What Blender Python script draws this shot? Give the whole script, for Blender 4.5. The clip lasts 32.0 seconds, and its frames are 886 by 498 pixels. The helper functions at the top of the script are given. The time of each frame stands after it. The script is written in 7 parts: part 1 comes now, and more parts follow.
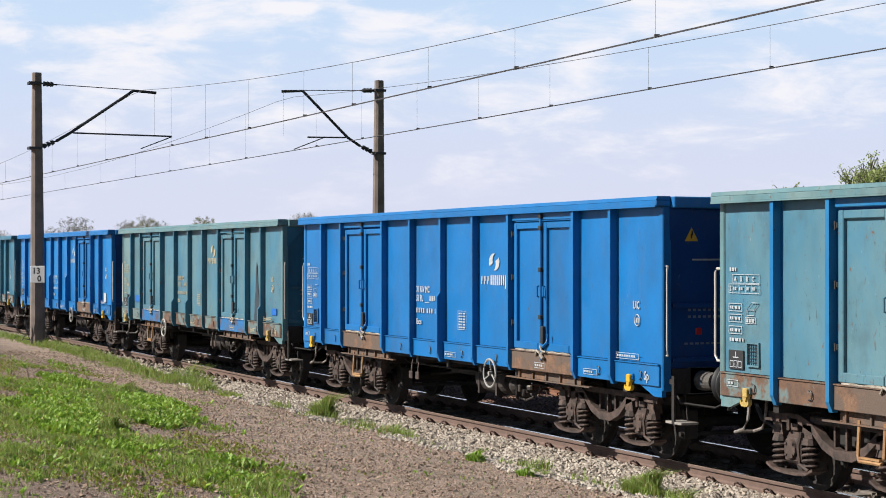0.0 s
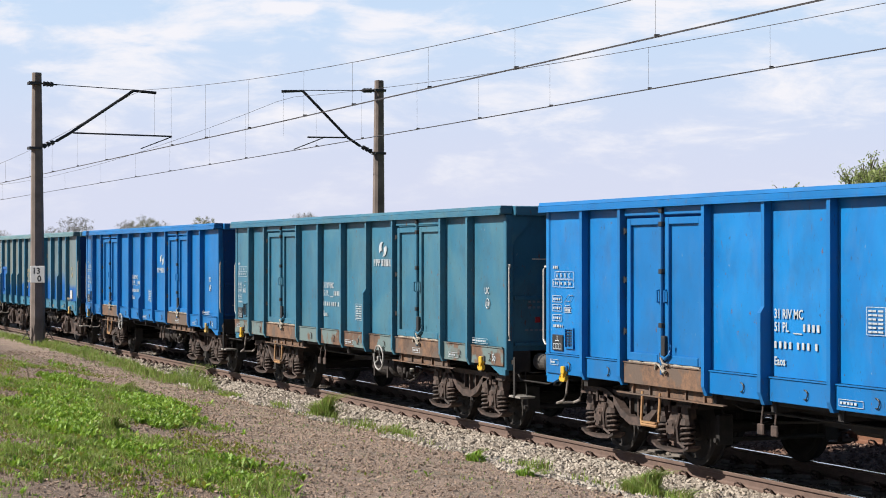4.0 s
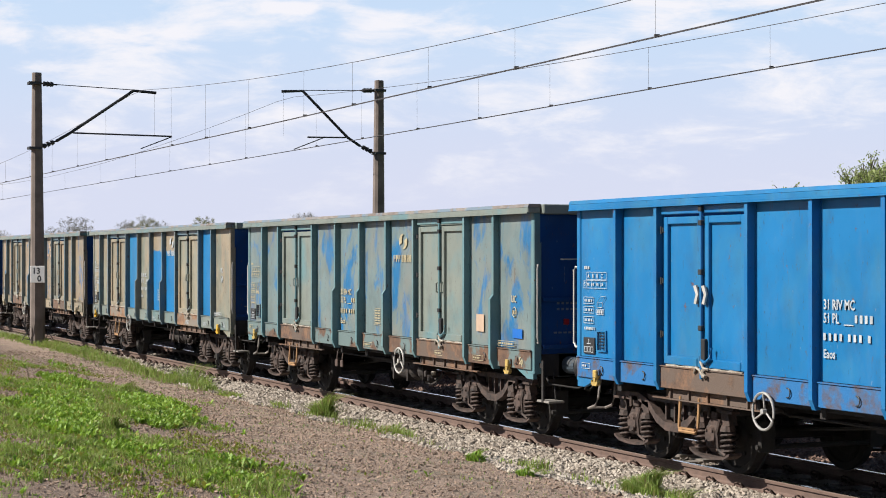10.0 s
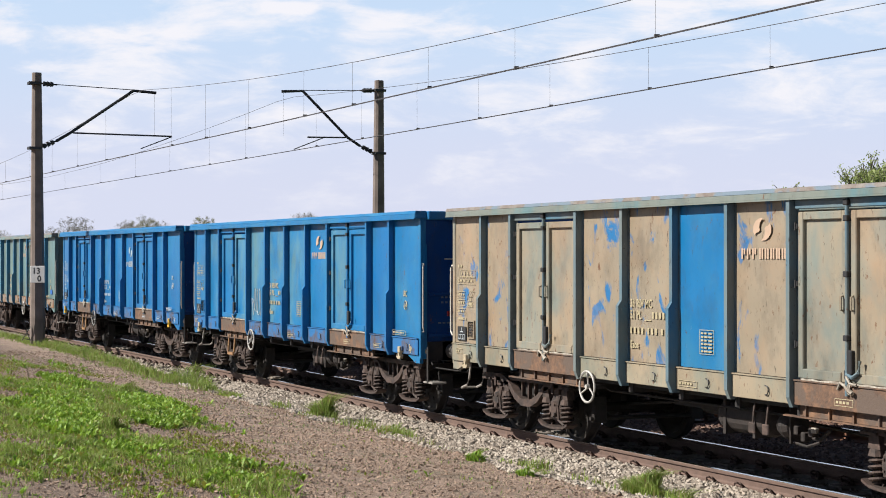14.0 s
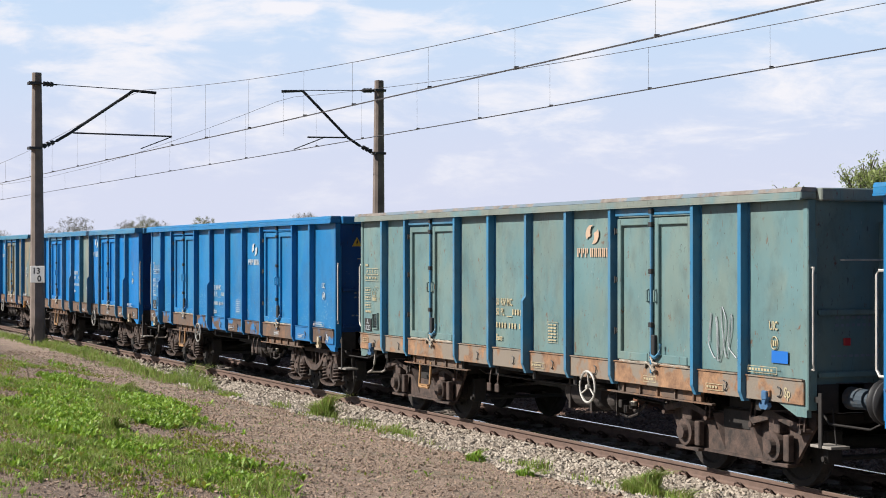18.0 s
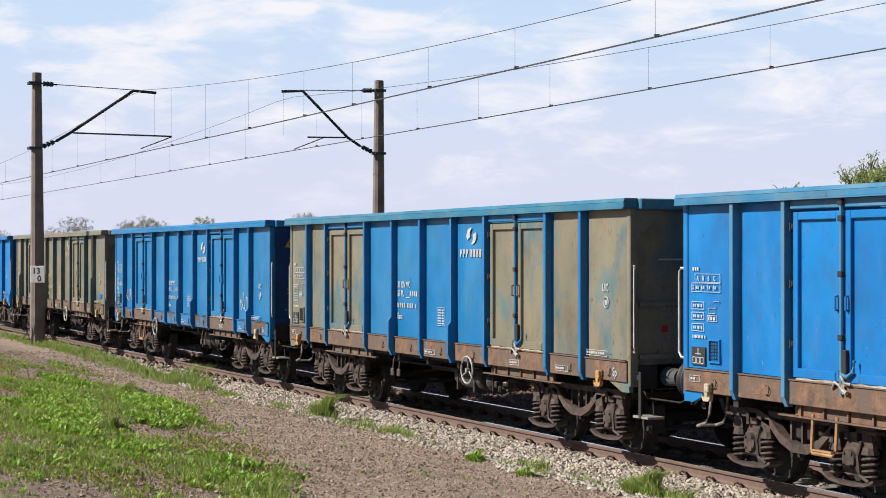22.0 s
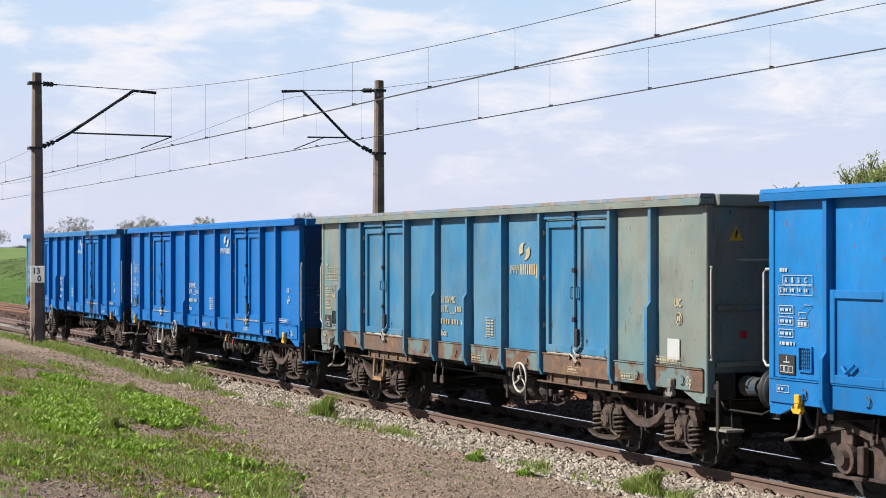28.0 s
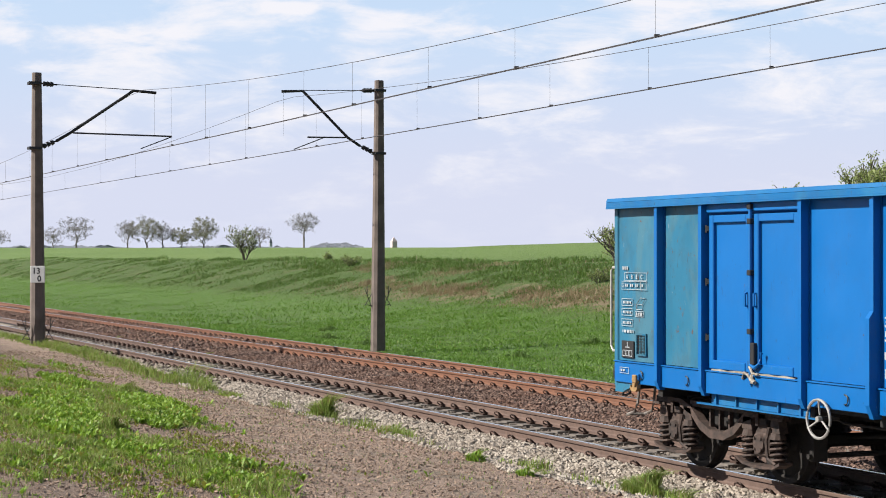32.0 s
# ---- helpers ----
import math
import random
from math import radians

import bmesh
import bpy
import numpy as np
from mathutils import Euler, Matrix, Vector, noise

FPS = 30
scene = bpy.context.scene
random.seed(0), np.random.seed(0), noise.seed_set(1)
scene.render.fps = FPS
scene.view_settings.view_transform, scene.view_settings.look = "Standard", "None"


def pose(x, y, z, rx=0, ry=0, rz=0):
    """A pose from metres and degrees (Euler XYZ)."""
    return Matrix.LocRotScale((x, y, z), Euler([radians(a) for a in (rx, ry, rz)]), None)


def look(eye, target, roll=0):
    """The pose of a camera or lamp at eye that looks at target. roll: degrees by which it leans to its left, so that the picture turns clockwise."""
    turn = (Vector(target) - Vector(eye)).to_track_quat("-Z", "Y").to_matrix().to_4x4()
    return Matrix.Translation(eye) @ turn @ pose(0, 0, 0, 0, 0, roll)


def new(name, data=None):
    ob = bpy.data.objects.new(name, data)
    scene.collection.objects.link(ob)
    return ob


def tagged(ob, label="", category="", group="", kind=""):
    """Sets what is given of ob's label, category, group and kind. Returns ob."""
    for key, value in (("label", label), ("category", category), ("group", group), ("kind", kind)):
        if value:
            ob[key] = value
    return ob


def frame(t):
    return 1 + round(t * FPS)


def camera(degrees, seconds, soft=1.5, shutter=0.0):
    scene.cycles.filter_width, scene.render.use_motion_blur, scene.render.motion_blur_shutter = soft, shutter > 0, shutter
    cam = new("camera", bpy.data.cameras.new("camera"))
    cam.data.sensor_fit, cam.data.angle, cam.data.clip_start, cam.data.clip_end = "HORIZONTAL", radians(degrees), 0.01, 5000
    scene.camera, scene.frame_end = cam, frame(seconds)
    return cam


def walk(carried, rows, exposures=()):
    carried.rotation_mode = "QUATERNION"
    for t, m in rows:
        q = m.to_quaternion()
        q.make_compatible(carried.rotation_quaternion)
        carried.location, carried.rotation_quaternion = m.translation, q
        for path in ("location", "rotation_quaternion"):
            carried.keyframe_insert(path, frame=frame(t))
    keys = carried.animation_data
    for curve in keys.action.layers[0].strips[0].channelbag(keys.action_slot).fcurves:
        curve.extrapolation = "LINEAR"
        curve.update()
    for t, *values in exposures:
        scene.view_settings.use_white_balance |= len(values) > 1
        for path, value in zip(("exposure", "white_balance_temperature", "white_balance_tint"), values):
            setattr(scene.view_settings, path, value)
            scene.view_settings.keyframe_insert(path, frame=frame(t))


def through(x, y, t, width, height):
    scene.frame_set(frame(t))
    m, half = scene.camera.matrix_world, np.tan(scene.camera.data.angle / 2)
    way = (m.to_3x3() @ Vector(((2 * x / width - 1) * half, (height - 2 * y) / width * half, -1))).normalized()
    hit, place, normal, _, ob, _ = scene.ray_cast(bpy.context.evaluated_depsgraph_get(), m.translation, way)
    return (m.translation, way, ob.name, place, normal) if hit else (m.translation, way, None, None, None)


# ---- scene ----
# ---- camera ----
EYE = Vector((0.0, -12.312, 2.530))
YAW, PITCH = radians(66.114), radians(0.2616)
AHEAD = Vector((-math.sin(YAW) * math.cos(PITCH), math.cos(YAW) * math.cos(PITCH), math.sin(PITCH)))
cam = camera(28.15, 32.0, soft=0.95)
HERE = look(EYE, EYE + AHEAD)
walk(cam, [(0.0, HERE), (32.0, HERE)])

# ---- daylight ----
SUN_EL, SUN_FROM = radians(37), Vector((-0.28, -1.0, 0)).normalized()
world = bpy.data.worlds.new("sky")
scene.world = world
world.use_nodes = True
wn, wl = world.node_tree.nodes, world.node_tree.links
wn.clear()
w_out = wn.new("ShaderNodeOutputWorld")
w_bg = wn.new("ShaderNodeBackground")
w_sky = wn.new("ShaderNodeTexSky")
w_sky.sky_type = "NISHITA"
w_sky.sun_disc = False
w_sky.sun_elevation = SUN_EL
w_sky.sun_rotation = math.atan2(SUN_FROM.x, SUN_FROM.y)
w_sky.air_density, w_sky.dust_density, w_sky.ozone_density = 0.75, 0.5, 1.5
SKY = 0.05
AIR = 0.66
w_bg.inputs["Strength"].default_value = SKY
w_co = wn.new("ShaderNodeTexCoord")
w_sep = wn.new("ShaderNodeSeparateXYZ")
wl.new(w_co.outputs["Generated"], w_sep.inputs[0])


def sky_range(value, lo, hi, a, b):
    r = wn.new("ShaderNodeMapRange")
    r.interpolation_type = "SMOOTHSTEP"
    r.inputs["From Min"].default_value, r.inputs["From Max"].default_value = lo, hi
    r.inputs["To Min"].default_value, r.inputs["To Max"].default_value = a, b
    wl.new(value, r.inputs["Value"])
    return r.outputs["Result"]


def sky_mix(f, a, b):
    m = wn.new("ShaderNodeMix")
    m.data_type = "RGBA"
    wl.new(f, m.inputs["Factor"])
    for v, key in ((a, "A"), (b, "B")):
        if hasattr(v, "is_linked"):
            wl.new(v, m.inputs[key])
        else:
            m.inputs[key].default_value = (*(c * AIR / SKY for c in v), 1)
    return m.outputs["Result"]


def sky_noise(scale, stretch, shift, detail, rough):
    m = wn.new("ShaderNodeMapping")
    m.inputs["Scale"].default_value = stretch
    m.inputs["Location"].default_value = shift
    n = wn.new("ShaderNodeTexNoise")
    n.inputs["Scale"].default_value, n.inputs["Detail"].default_value, n.inputs["Roughness"].default_value = scale, detail, rough
    n.inputs["Distortion"].default_value = 0.3
    wl.new(w_co.outputs["Generated"], m.inputs["Vector"])
    wl.new(m.outputs["Vector"], n.inputs["Vector"])
    return n.outputs["Fac"]


# hazy lavender air low down, clear blue overhead, thin white cloud in between
w_low = sky_range(w_sep.outputs["Z"], 0.135, 0.24, 0.96, 0.04)
w_tint = sky_mix(sky_range(w_sep.outputs["Z"], 0.03, 0.15, 0, 1), (0.71, 0.745, 0.915), (0.60, 0.755, 0.97))
w_air = sky_mix(w_low, w_sky.outputs["Color"], w_tint)
w_side = wn.new("ShaderNodeVectorMath")
w_side.operation = "DOT_PRODUCT"
w_side.inputs[1].default_value = (math.cos(YAW), math.sin(YAW), 0)
wl.new(w_co.outputs["Generated"], w_side.inputs[0])
w_plane = wn.new("ShaderNodeCombineXYZ")
wl.new(w_side.outputs["Value"], w_plane.inputs[0])
wl.new(w_sep.outputs["Z"], w_plane.inputs[1])


def cloud_at(u, v, wide, high, strength):
    """How much a bank of cloud thickens the noise about one place in the sky."""
    m = wn.new("ShaderNodeMapping")
    m.inputs["Location"].default_value = (-u / wide, -v / high, 0)
    m.inputs["Scale"].default_value = (1 / wide, 1 / high, 0)
    wl.new(w_plane.outputs[0], m.inputs["Vector"])
    d = wn.new("ShaderNodeVectorMath")
    d.operation = "LENGTH"
    wl.new(m.outputs["Vector"], d.inputs[0])
    return sky_range(d.outputs["Value"], 0.0, 1.0, strength, 0.0)


w_thick = sky_noise(4.2, (3.2, 3.2, 11.0), (0.9, 0.3, 0.2), 8, 0.62)
for u, v, wide, high, strength in ((-0.113, 0.131, 0.055, 0.019, 0.24), (-0.160, 0.120, 0.055, 0.013, 0.20), (-0.085, 0.139, 0.022, 0.005, 0.26), (-0.038, 0.130, 0.042, 0.015, 0.17),
                                   (0.115, 0.132, 0.11, 0.022, 0.16), (0.205, 0.092, 0.09, 0.024, 0.15), (-0.165, 0.104, 0.06, 0.016, 0.14), (-0.235, 0.125, 0.03, 0.02, 0.12)):
    w_add = wn.new("ShaderNodeMath")
    w_add.operation = "ADD"
    wl.new(w_thick, w_add.inputs[0])
    wl.new(cloud_at(u, v, wide, high, strength), w_add.inputs[1])
    w_thick = w_add.outputs[0]
w_puff = sky_range(w_thick, 0.46, 0.73, 0.0, 0.95)
w_cov = wn.new("ShaderNodeMath")
w_cov.operation = "MULTIPLY"
wl.new(w_puff, w_cov.inputs[0])
w_band = wn.new("ShaderNodeMath")
w_band.operation = "MULTIPLY"
wl.new(sky_range(w_sep.outputs["Z"], 0.14, 0.26, 1.0, 0.10), w_band.inputs[0])
wl.new(sky_range(w_sep.outputs["Z"], 0.0, 0.075, 0.15, 1.0), w_band.inputs[1])
wl.new(w_band.outputs[0], w_cov.inputs[1])
wl.new(sky_mix(w_cov.outputs[0], w_air, (0.93, 0.92, 0.97)), w_bg.inputs["Color"])
wl.new(w_bg.outputs["Background"], w_out.inputs["Surface"])

sun = new("sun", bpy.data.lights.new("sun", "SUN"))
sun.data.energy = 5.7
sun.data.angle = radians(0.6)
sun.data.color = (1.0, 0.95, 0.87)
SUN_DIR = SUN_FROM * math.cos(SUN_EL) + Vector((0, 0, math.sin(SUN_EL)))
sun.matrix_world = look(SUN_DIR * 60, (0, 0, 0))
scene.view_settings.exposure = 0.6

# ---- materials ----


SHADE = 0.66


def tone(c):
    """A colour picked in sunlight, as base reflectance."""
    return (c[0] * SHADE, c[1] * SHADE, c[2] * SHADE, 1)


class Nodes:
    """A small helper for node materials."""

    def __init__(self, name, rough=0.6, metal=0.0):
        self.mat = bpy.data.materials.new(name)
        self.mat.use_nodes = True
        self.n, self.l = self.mat.node_tree.nodes, self.mat.node_tree.links
        self.b = self.n["Principled BSDF"]
        self.b.inputs["Roughness"].default_value = rough
        self.b.inputs["Metallic"].default_value = metal
        self.co = self.n.new("ShaderNodeTexCoord")
        self.info = self.n.new("ShaderNodeObjectInfo")

    def put(self, value, socket):
        if hasattr(value, "is_linked"):
            self.l.new(value, socket)
        else:
            socket.default_value = value

    def where(self, scale=(1, 1, 1), spread=0.0, slant=0.0):
        m = self.n.new("ShaderNodeMapping")
        m.inputs["Rotation"].default_value = (0, slant, 0)
        m.inputs["Scale"].default_value = scale
        self.l.new(self.co.outputs["Object"], m.inputs["Vector"])
        if spread:
            k = self.n.new("ShaderNodeMath")
            k.operation = "MULTIPLY"
            k.inputs[1].default_value = spread
            self.l.new(self.info.outputs["Random"], k.inputs[0])
            self.l.new(k.outputs[0], m.inputs["Location"])
        return m.outputs["Vector"]

    def noise(self, scale, detail=4, rough=0.55, at=None, distort=0.0):
        t = self.n.new("ShaderNodeTexNoise")
        t.inputs["Scale"].default_value = scale
        t.inputs["Detail"].default_value = detail
        t.inputs["Roughness"].default_value = rough
        t.inputs["Distortion"].default_value = distort
        self.l.new(at or self.co.outputs["Object"], t.inputs["Vector"])
        return t.outputs["Fac"]

    def ramp(self, value, lo, hi, a=0.0, b=1.0):
        r = self.n.new("ShaderNodeMapRange")
        r.inputs["From Min"].default_value, r.inputs["From Max"].default_value = lo, hi
        r.inputs["To Min"].default_value, r.inputs["To Max"].default_value = a, b
        self.put(value, r.inputs["Value"])
        return r.outputs["Result"]

    def mix(self, f, a, b, how="MIX"):
        m = self.n.new("ShaderNodeMix")
        m.data_type, m.blend_type = "RGBA", how
        self.put(f, m.inputs["Factor"])
        for v, k in ((a, "A"), (b, "B")):
            self.put(tone(v) if isinstance(v, tuple) and len(v) == 3 else v, m.inputs[k])
        return m.outputs["Result"]

    def math(self, how, a, b):
        m = self.n.new("ShaderNodeMath")
        m.operation = how
        self.put(a, m.inputs[0])
        self.put(b, m.inputs[1])
        return m.outputs[0]

    def value(self, colour, amount):
        """The colour, lighter and darker by the amount (0.5 is no change)."""
        h = self.n.new("ShaderNodeHueSaturation")
        self.put(colour if hasattr(colour, "is_linked") else tone(colour), h.inputs["Color"])
        self.put(amount, h.inputs["Value"])
        return h.outputs["Color"]

    def bump(self, value, strength, distance=0.01):
        k = self.n.new("ShaderNodeBump")
        k.inputs["Strength"].default_value, k.inputs["Distance"].default_value = strength, distance
        self.l.new(value, k.inputs["Height"])
        self.l.new(k.outputs["Normal"], self.b.inputs["Normal"])

    def done(self, colour, rough=None):
        self.put(colour if hasattr(colour, "is_linked") else tone(colour), self.b.inputs["Base Color"])
        if rough is not None:
            self.put(rough, self.b.inputs["Roughness"])
        return self.mat


RUST, RUST_DARK = (0.17, 0.075, 0.038), (0.07, 0.035, 0.022)


def paint(name, base, second=None, share=0.0, wear=0.3, fade=0.12, scale=1.1, soft=0.012, above=None, spatter=False, blush=0.0):
    """Wagon paint: faded in clouds, scuffed, scratched to rust; second is the coat that shows in patches, blush a warm bleaching."""
    k = Nodes(name, 0.45)
    k.b.inputs["Specular IOR Level"].default_value = 0.30
    at = k.where((1, 1, 1), 60)
    cloud = k.noise(0.9, 5, 0.6, at)
    streak = k.noise(2.6, 6, 0.7, k.where((1.7, 1.7, 0.6), 40))
    colour = base
    if above:
        sep = k.n.new("ShaderNodeSeparateXYZ")
        k.l.new(k.co.outputs["Object"], sep.inputs[0])
        edge = k.math("ADD", sep.outputs["Z"], k.ramp(k.noise(4, 5, 0.65, k.where((1, 1, 0.6), 50)), 0.3, 0.7, -0.07, 0.07))
        colour = k.mix(k.ramp(edge, above, above + max(0.012, soft)), base, second)
    elif second:
        patch = k.noise(scale, 7, 0.62, k.where((1.5, 1.5, 0.8), 90), 0.5)
        edge = 0.5 + (0.5 - share) * 0.36
        colour = k.mix(k.ramp(patch, edge - soft, edge + soft), base, second)
    if blush:
        colour = k.mix(k.ramp(k.noise(1.3, 6, 0.65, k.where((1, 1, 0.8), 33)), 0.46, 0.72, 0.0, blush), colour, (0.42, 0.26, 0.15))
    colour = k.value(colour, k.ramp(cloud, 0.25, 0.75, 1 - fade, 1 + fade))
    colour = k.mix(k.ramp(streak, 0.52, 0.78, 0.0, 0.04 + 0.32 * wear), colour, (0.20, 0.23, 0.25) if wear < 0.45 else (0.085, 0.095, 0.095))
    scuff = k.noise(26.0, 3, 0.6, k.where((1.0, 1.0, 0.4), 45, 0.5), 0.6)
    colour = k.mix(k.ramp(scuff, 0.70, 0.74, 0.0, 0.12 + 0.55 * wear), colour, (0.40, 0.43, 0.44))
    if spatter:
        low = k.n.new("ShaderNodeSeparateXYZ")
        k.l.new(k.co.outputs["Object"], low.inputs[0])
        dots = k.math("MULTIPLY", k.ramp(k.noise(48.0, 2, 0.5, k.where((1, 1, 1), 55)), 0.655, 0.675), k.ramp(low.outputs["Z"], 2.3, 1.5, 0.0, 0.9))
        colour = k.mix(dots, colour, (0.55, 0.60, 0.62))
    chips = k.noise(9.0, 6, 0.72, k.where((1.0, 1.0, 0.6), 30))
    colour = k.mix(k.ramp(chips, 0.70 - 0.11 * wear, 0.73 - 0.11 * wear, 0, 0.85), colour, RUST)
    grime = k.noise(2.0, 6, 0.7, k.where((1.3, 1.3, 0.8), 80))
    colour = k.mix(k.ramp(grime, 0.50, 0.75, 0.0, 0.10 + 0.5 * wear), colour, (0.055, 0.052, 0.048))
    scrape = k.noise(7.0, 3, 0.5, k.where((3.2, 3.2, 0.8), 70, -0.55), 1.0)
    colour = k.mix(k.ramp(scrape, 0.69, 0.72, 0.0, 0.9 * wear), colour, (0.13, 0.075, 0.045))
    fleck = k.noise(15.0, 2, 0.5, k.where((2.0, 2.0, 0.5), 65, 0.6), 1.2)
    colour = k.mix(k.ramp(fleck, 0.69, 0.72, 0.0, 0.25 + 0.6 * wear), colour, (0.05, 0.036, 0.03))
    k.bump(k.noise(2.0, 2, 0.45, at), 0.40, 0.028)
    return k.done(colour, k.ramp(cloud, 0.3, 0.7, 0.36, 0.56))


def rusty(name, base=RUST, dark=RUST_DARK, paintwork=None):
    k = Nodes(name, 0.8)
    at = k.where((1, 1, 1), 50)
    n = k.noise(6, 8, 0.75, at)
    c = k.mix(k.ramp(n, 0.36, 0.66), dark, base)
    if paintwork:
        c = k.mix(k.ramp(k.noise(2.2, 4, 0.6, at), 0.47, 0.53), c, paintwork)
    k.bump(k.noise(30, 4, 0.65, at), 0.6, 0.008)
    return k.done(c)


def plain(name, colour, rough=0.6, metal=0.0, vary=0.15, scale=8.0, bump=0.0):
    k = Nodes(name, rough, metal)
    at = k.where((1, 1, 1), 30)
    n = k.noise(scale, 5, 0.6, at)
    c = k.value(colour, k.ramp(n, 0.25, 0.75, 1 - vary, 1 + vary))
    if bump:
        k.bump(k.noise(scale * 5, 4, 0.6, at), bump, 0.006)
    return k.done(c)


BLUE = (0.004, 0.172, 0.485)
SAND, OLIVE = (0.370, 0.305, 0.215), (0.225, 0.210, 0.150)
MAT = {
    "B": paint("paint_blue", BLUE, (0.012, 0.150, 0.40), 0.3, 0.28, 0.12, 0.8, 0.12),
    "V": paint("paint_vivid_blue", (0.004, 0.208, 0.560), (0.007, 0.172, 0.49), 0.4, 0.42, 0.10, 0.9, 0.09),
    "C": paint("paint_fresh_blue", (0.002, 0.158, 0.500), None, 0, 0.04, 0.07),
    "b": paint("paint_worn_blue", (0.008, 0.182, 0.440), (0.030, 0.210, 0.415), 0.35, 0.38, 0.14, 0.9, 0.09),
    "m": paint("paint_dull_blue", (0.008, 0.165, 0.430), (0.025, 0.200, 0.42), 0.35, 0.36, 0.12, 0.9, 0.09),
    "M": paint("paint_spattered_blue", (0.008, 0.190, 0.460), (0.03, 0.220, 0.44), 0.35, 0.42, 0.12, 0.9, 0.09, None, True),
    "t": paint("paint_teal", (0.130, 0.260, 0.290), (0.175, 0.28, 0.29), 0.4, 0.55, 0.12, 0.9, 0.06),
    "c": paint("paint_sea_blue", (0.042, 0.182, 0.285), (0.070, 0.205, 0.28), 0.4, 0.6, 0.12, 0.9, 0.06),
    "d": paint("paint_bleached_sea_blue", (0.040, 0.210, 0.395), (0.105, 0.240, 0.35), 0.42, 0.45, 0.14, 1.0, 0.10),
    "h": paint("paint_green_turning_blue", (0.120, 0.240, 0.285), (0.065, 0.215, 0.32), 0.42, 0.6, 0.13, 0.8, 0.12),
    "g": paint("paint_green", (0.140, 0.250, 0.262), (0.185, 0.260, 0.240), 0.45, 0.66, 0.13, 0.9, 0.10),
    "s": paint("paint_sand", SAND, (0.255, 0.275, 0.225), 0.45, 0.65, 0.14, 0.9, 0.09),
    "S": paint("paint_bleached_sand", (0.355, 0.305, 0.225), (0.235, 0.265, 0.235), 0.42, 0.72, 0.12, 1.1, 0.10, None, False, 0.55),
    "q": paint("paint_sand_on_blue", (0.335, 0.280, 0.205), (0.018, 0.175, 0.42), 0.24, 0.72, 0.14, 2.2, 0.03, None, False, 0.5),
    "p": paint("paint_pale_on_blue", (0.180, 0.245, 0.250), (0.020, 0.175, 0.39), 0.30, 0.55, 0.14, 1.7, 0.05, None, False, 0.3),
    "o": paint("paint_olive", OLIVE, (0.085, 0.185, 0.22), 0.26, 0.65, 0.16, 1.2, 0.09, None, False, 0.3),
    "w": paint("paint_pale_green", (0.235, 0.265, 0.235), (0.155, 0.265, 0.28), 0.3, 0.5, 0.12, 0.9, 0.08),
    "T": paint("paint_old_teal", (0.030, 0.195, 0.33), (0.07, 0.22, 0.31), 0.4, 0.6, 0.12, 0.9, 0.06),
    "f": paint("paint_faded_grey_blue", (0.185, 0.225, 0.225), (0.085, 0.20, 0.29), 0.38, 0.5, 0.13, 0.9, 0.12),
    # end-wall blue, deeper than the sides, with the ends' shade put into it
    "N": paint("paint_shaded_end_blue", (0.004, 0.062, 0.24), None, 0, 0.5, 0.15),
    "k": paint("paint_dark_teal", (0.085, 0.130, 0.135), (0.135, 0.165, 0.155), 0.4, 0.6, 0.15, 0.9, 0.05),
    "e": paint("paint_blue_over_teal", (0.012, 0.200, 0.45), (0.120, 0.275, 0.345), 0.40, 0.42, 0.14, 1.1, 0.12),
    "z": rusty("patchy_sill", (0.20, 0.105, 0.06), (0.085, 0.05, 0.035), (0.14, 0.20, 0.20)),
    "J": paint("paint_blue_below_sand", (0.006, 0.195, 0.475), SAND, 0, 0.4, 0.12, 0.9, 0.0, 2.66),
    "1": paint("paint_low_blue_strip", (0.005, 0.110, 0.39), (0.190, 0.232, 0.225), 0, 0.45, 0.12, 0.9, 0.10, 1.58),
    "2": paint("paint_blue_lower_part", (0.005, 0.115, 0.40), (0.170, 0.225, 0.235), 0, 0.45, 0.12, 0.9, 0.12, 1.62),
    "3": paint("paint_blue_lower_half", (0.006, 0.120, 0.41), (0.150, 0.220, 0.250), 0, 0.45, 0.12, 0.9, 0.40, 1.70),
    "r": rusty("rust_sill", (0.27, 0.145, 0.080), (0.08, 0.050, 0.037), (0.130, 0.090, 0.068)),
    "R": rusty("orange_sill", (0.42, 0.235, 0.125), (0.16, 0.085, 0.05), (0.24, 0.20, 0.16)),
    "y": rusty("blue_sill", (0.15, 0.085, 0.05), (0.08, 0.055, 0.045), (0.008, 0.165, 0.42)),
    "Y": rusty("mostly_blue_sill", (0.010, 0.17, 0.43), (0.10, 0.06, 0.045), (0.008, 0.150, 0.40)),
}
M_UNDER = rusty("underframe_grime", (0.028, 0.022, 0.020), (0.010, 0.009, 0.008))
M_BOGIE = rusty("bogie_grime", (0.128, 0.080, 0.063), (0.020, 0.015, 0.013))
# bogie grime made darker, with the underfloor shade in its colour
M_TANK = rusty("shaded_tank_grime", (0.060, 0.044, 0.038), (0.016, 0.013, 0.012))
M_WHEEL = rusty("wheel_grime", (0.03, 0.022, 0.018), (0.012, 0.010, 0.009))
M_WHITE = plain("white_lettering", (0.47, 0.51, 0.54), 0.6, 0, 0.3, 14.0)
M_CREAM = plain("cream_lettering", (0.47, 0.40, 0.25), 0.6, 0, 0.3, 14.0)
M_RAILING = plain("white_railing", (0.52, 0.50, 0.46), 0.5, 0, 0.2)
M_YELLOW = plain("yellow_paint", (0.72, 0.43, 0.025), 0.5, 0, 0.1)
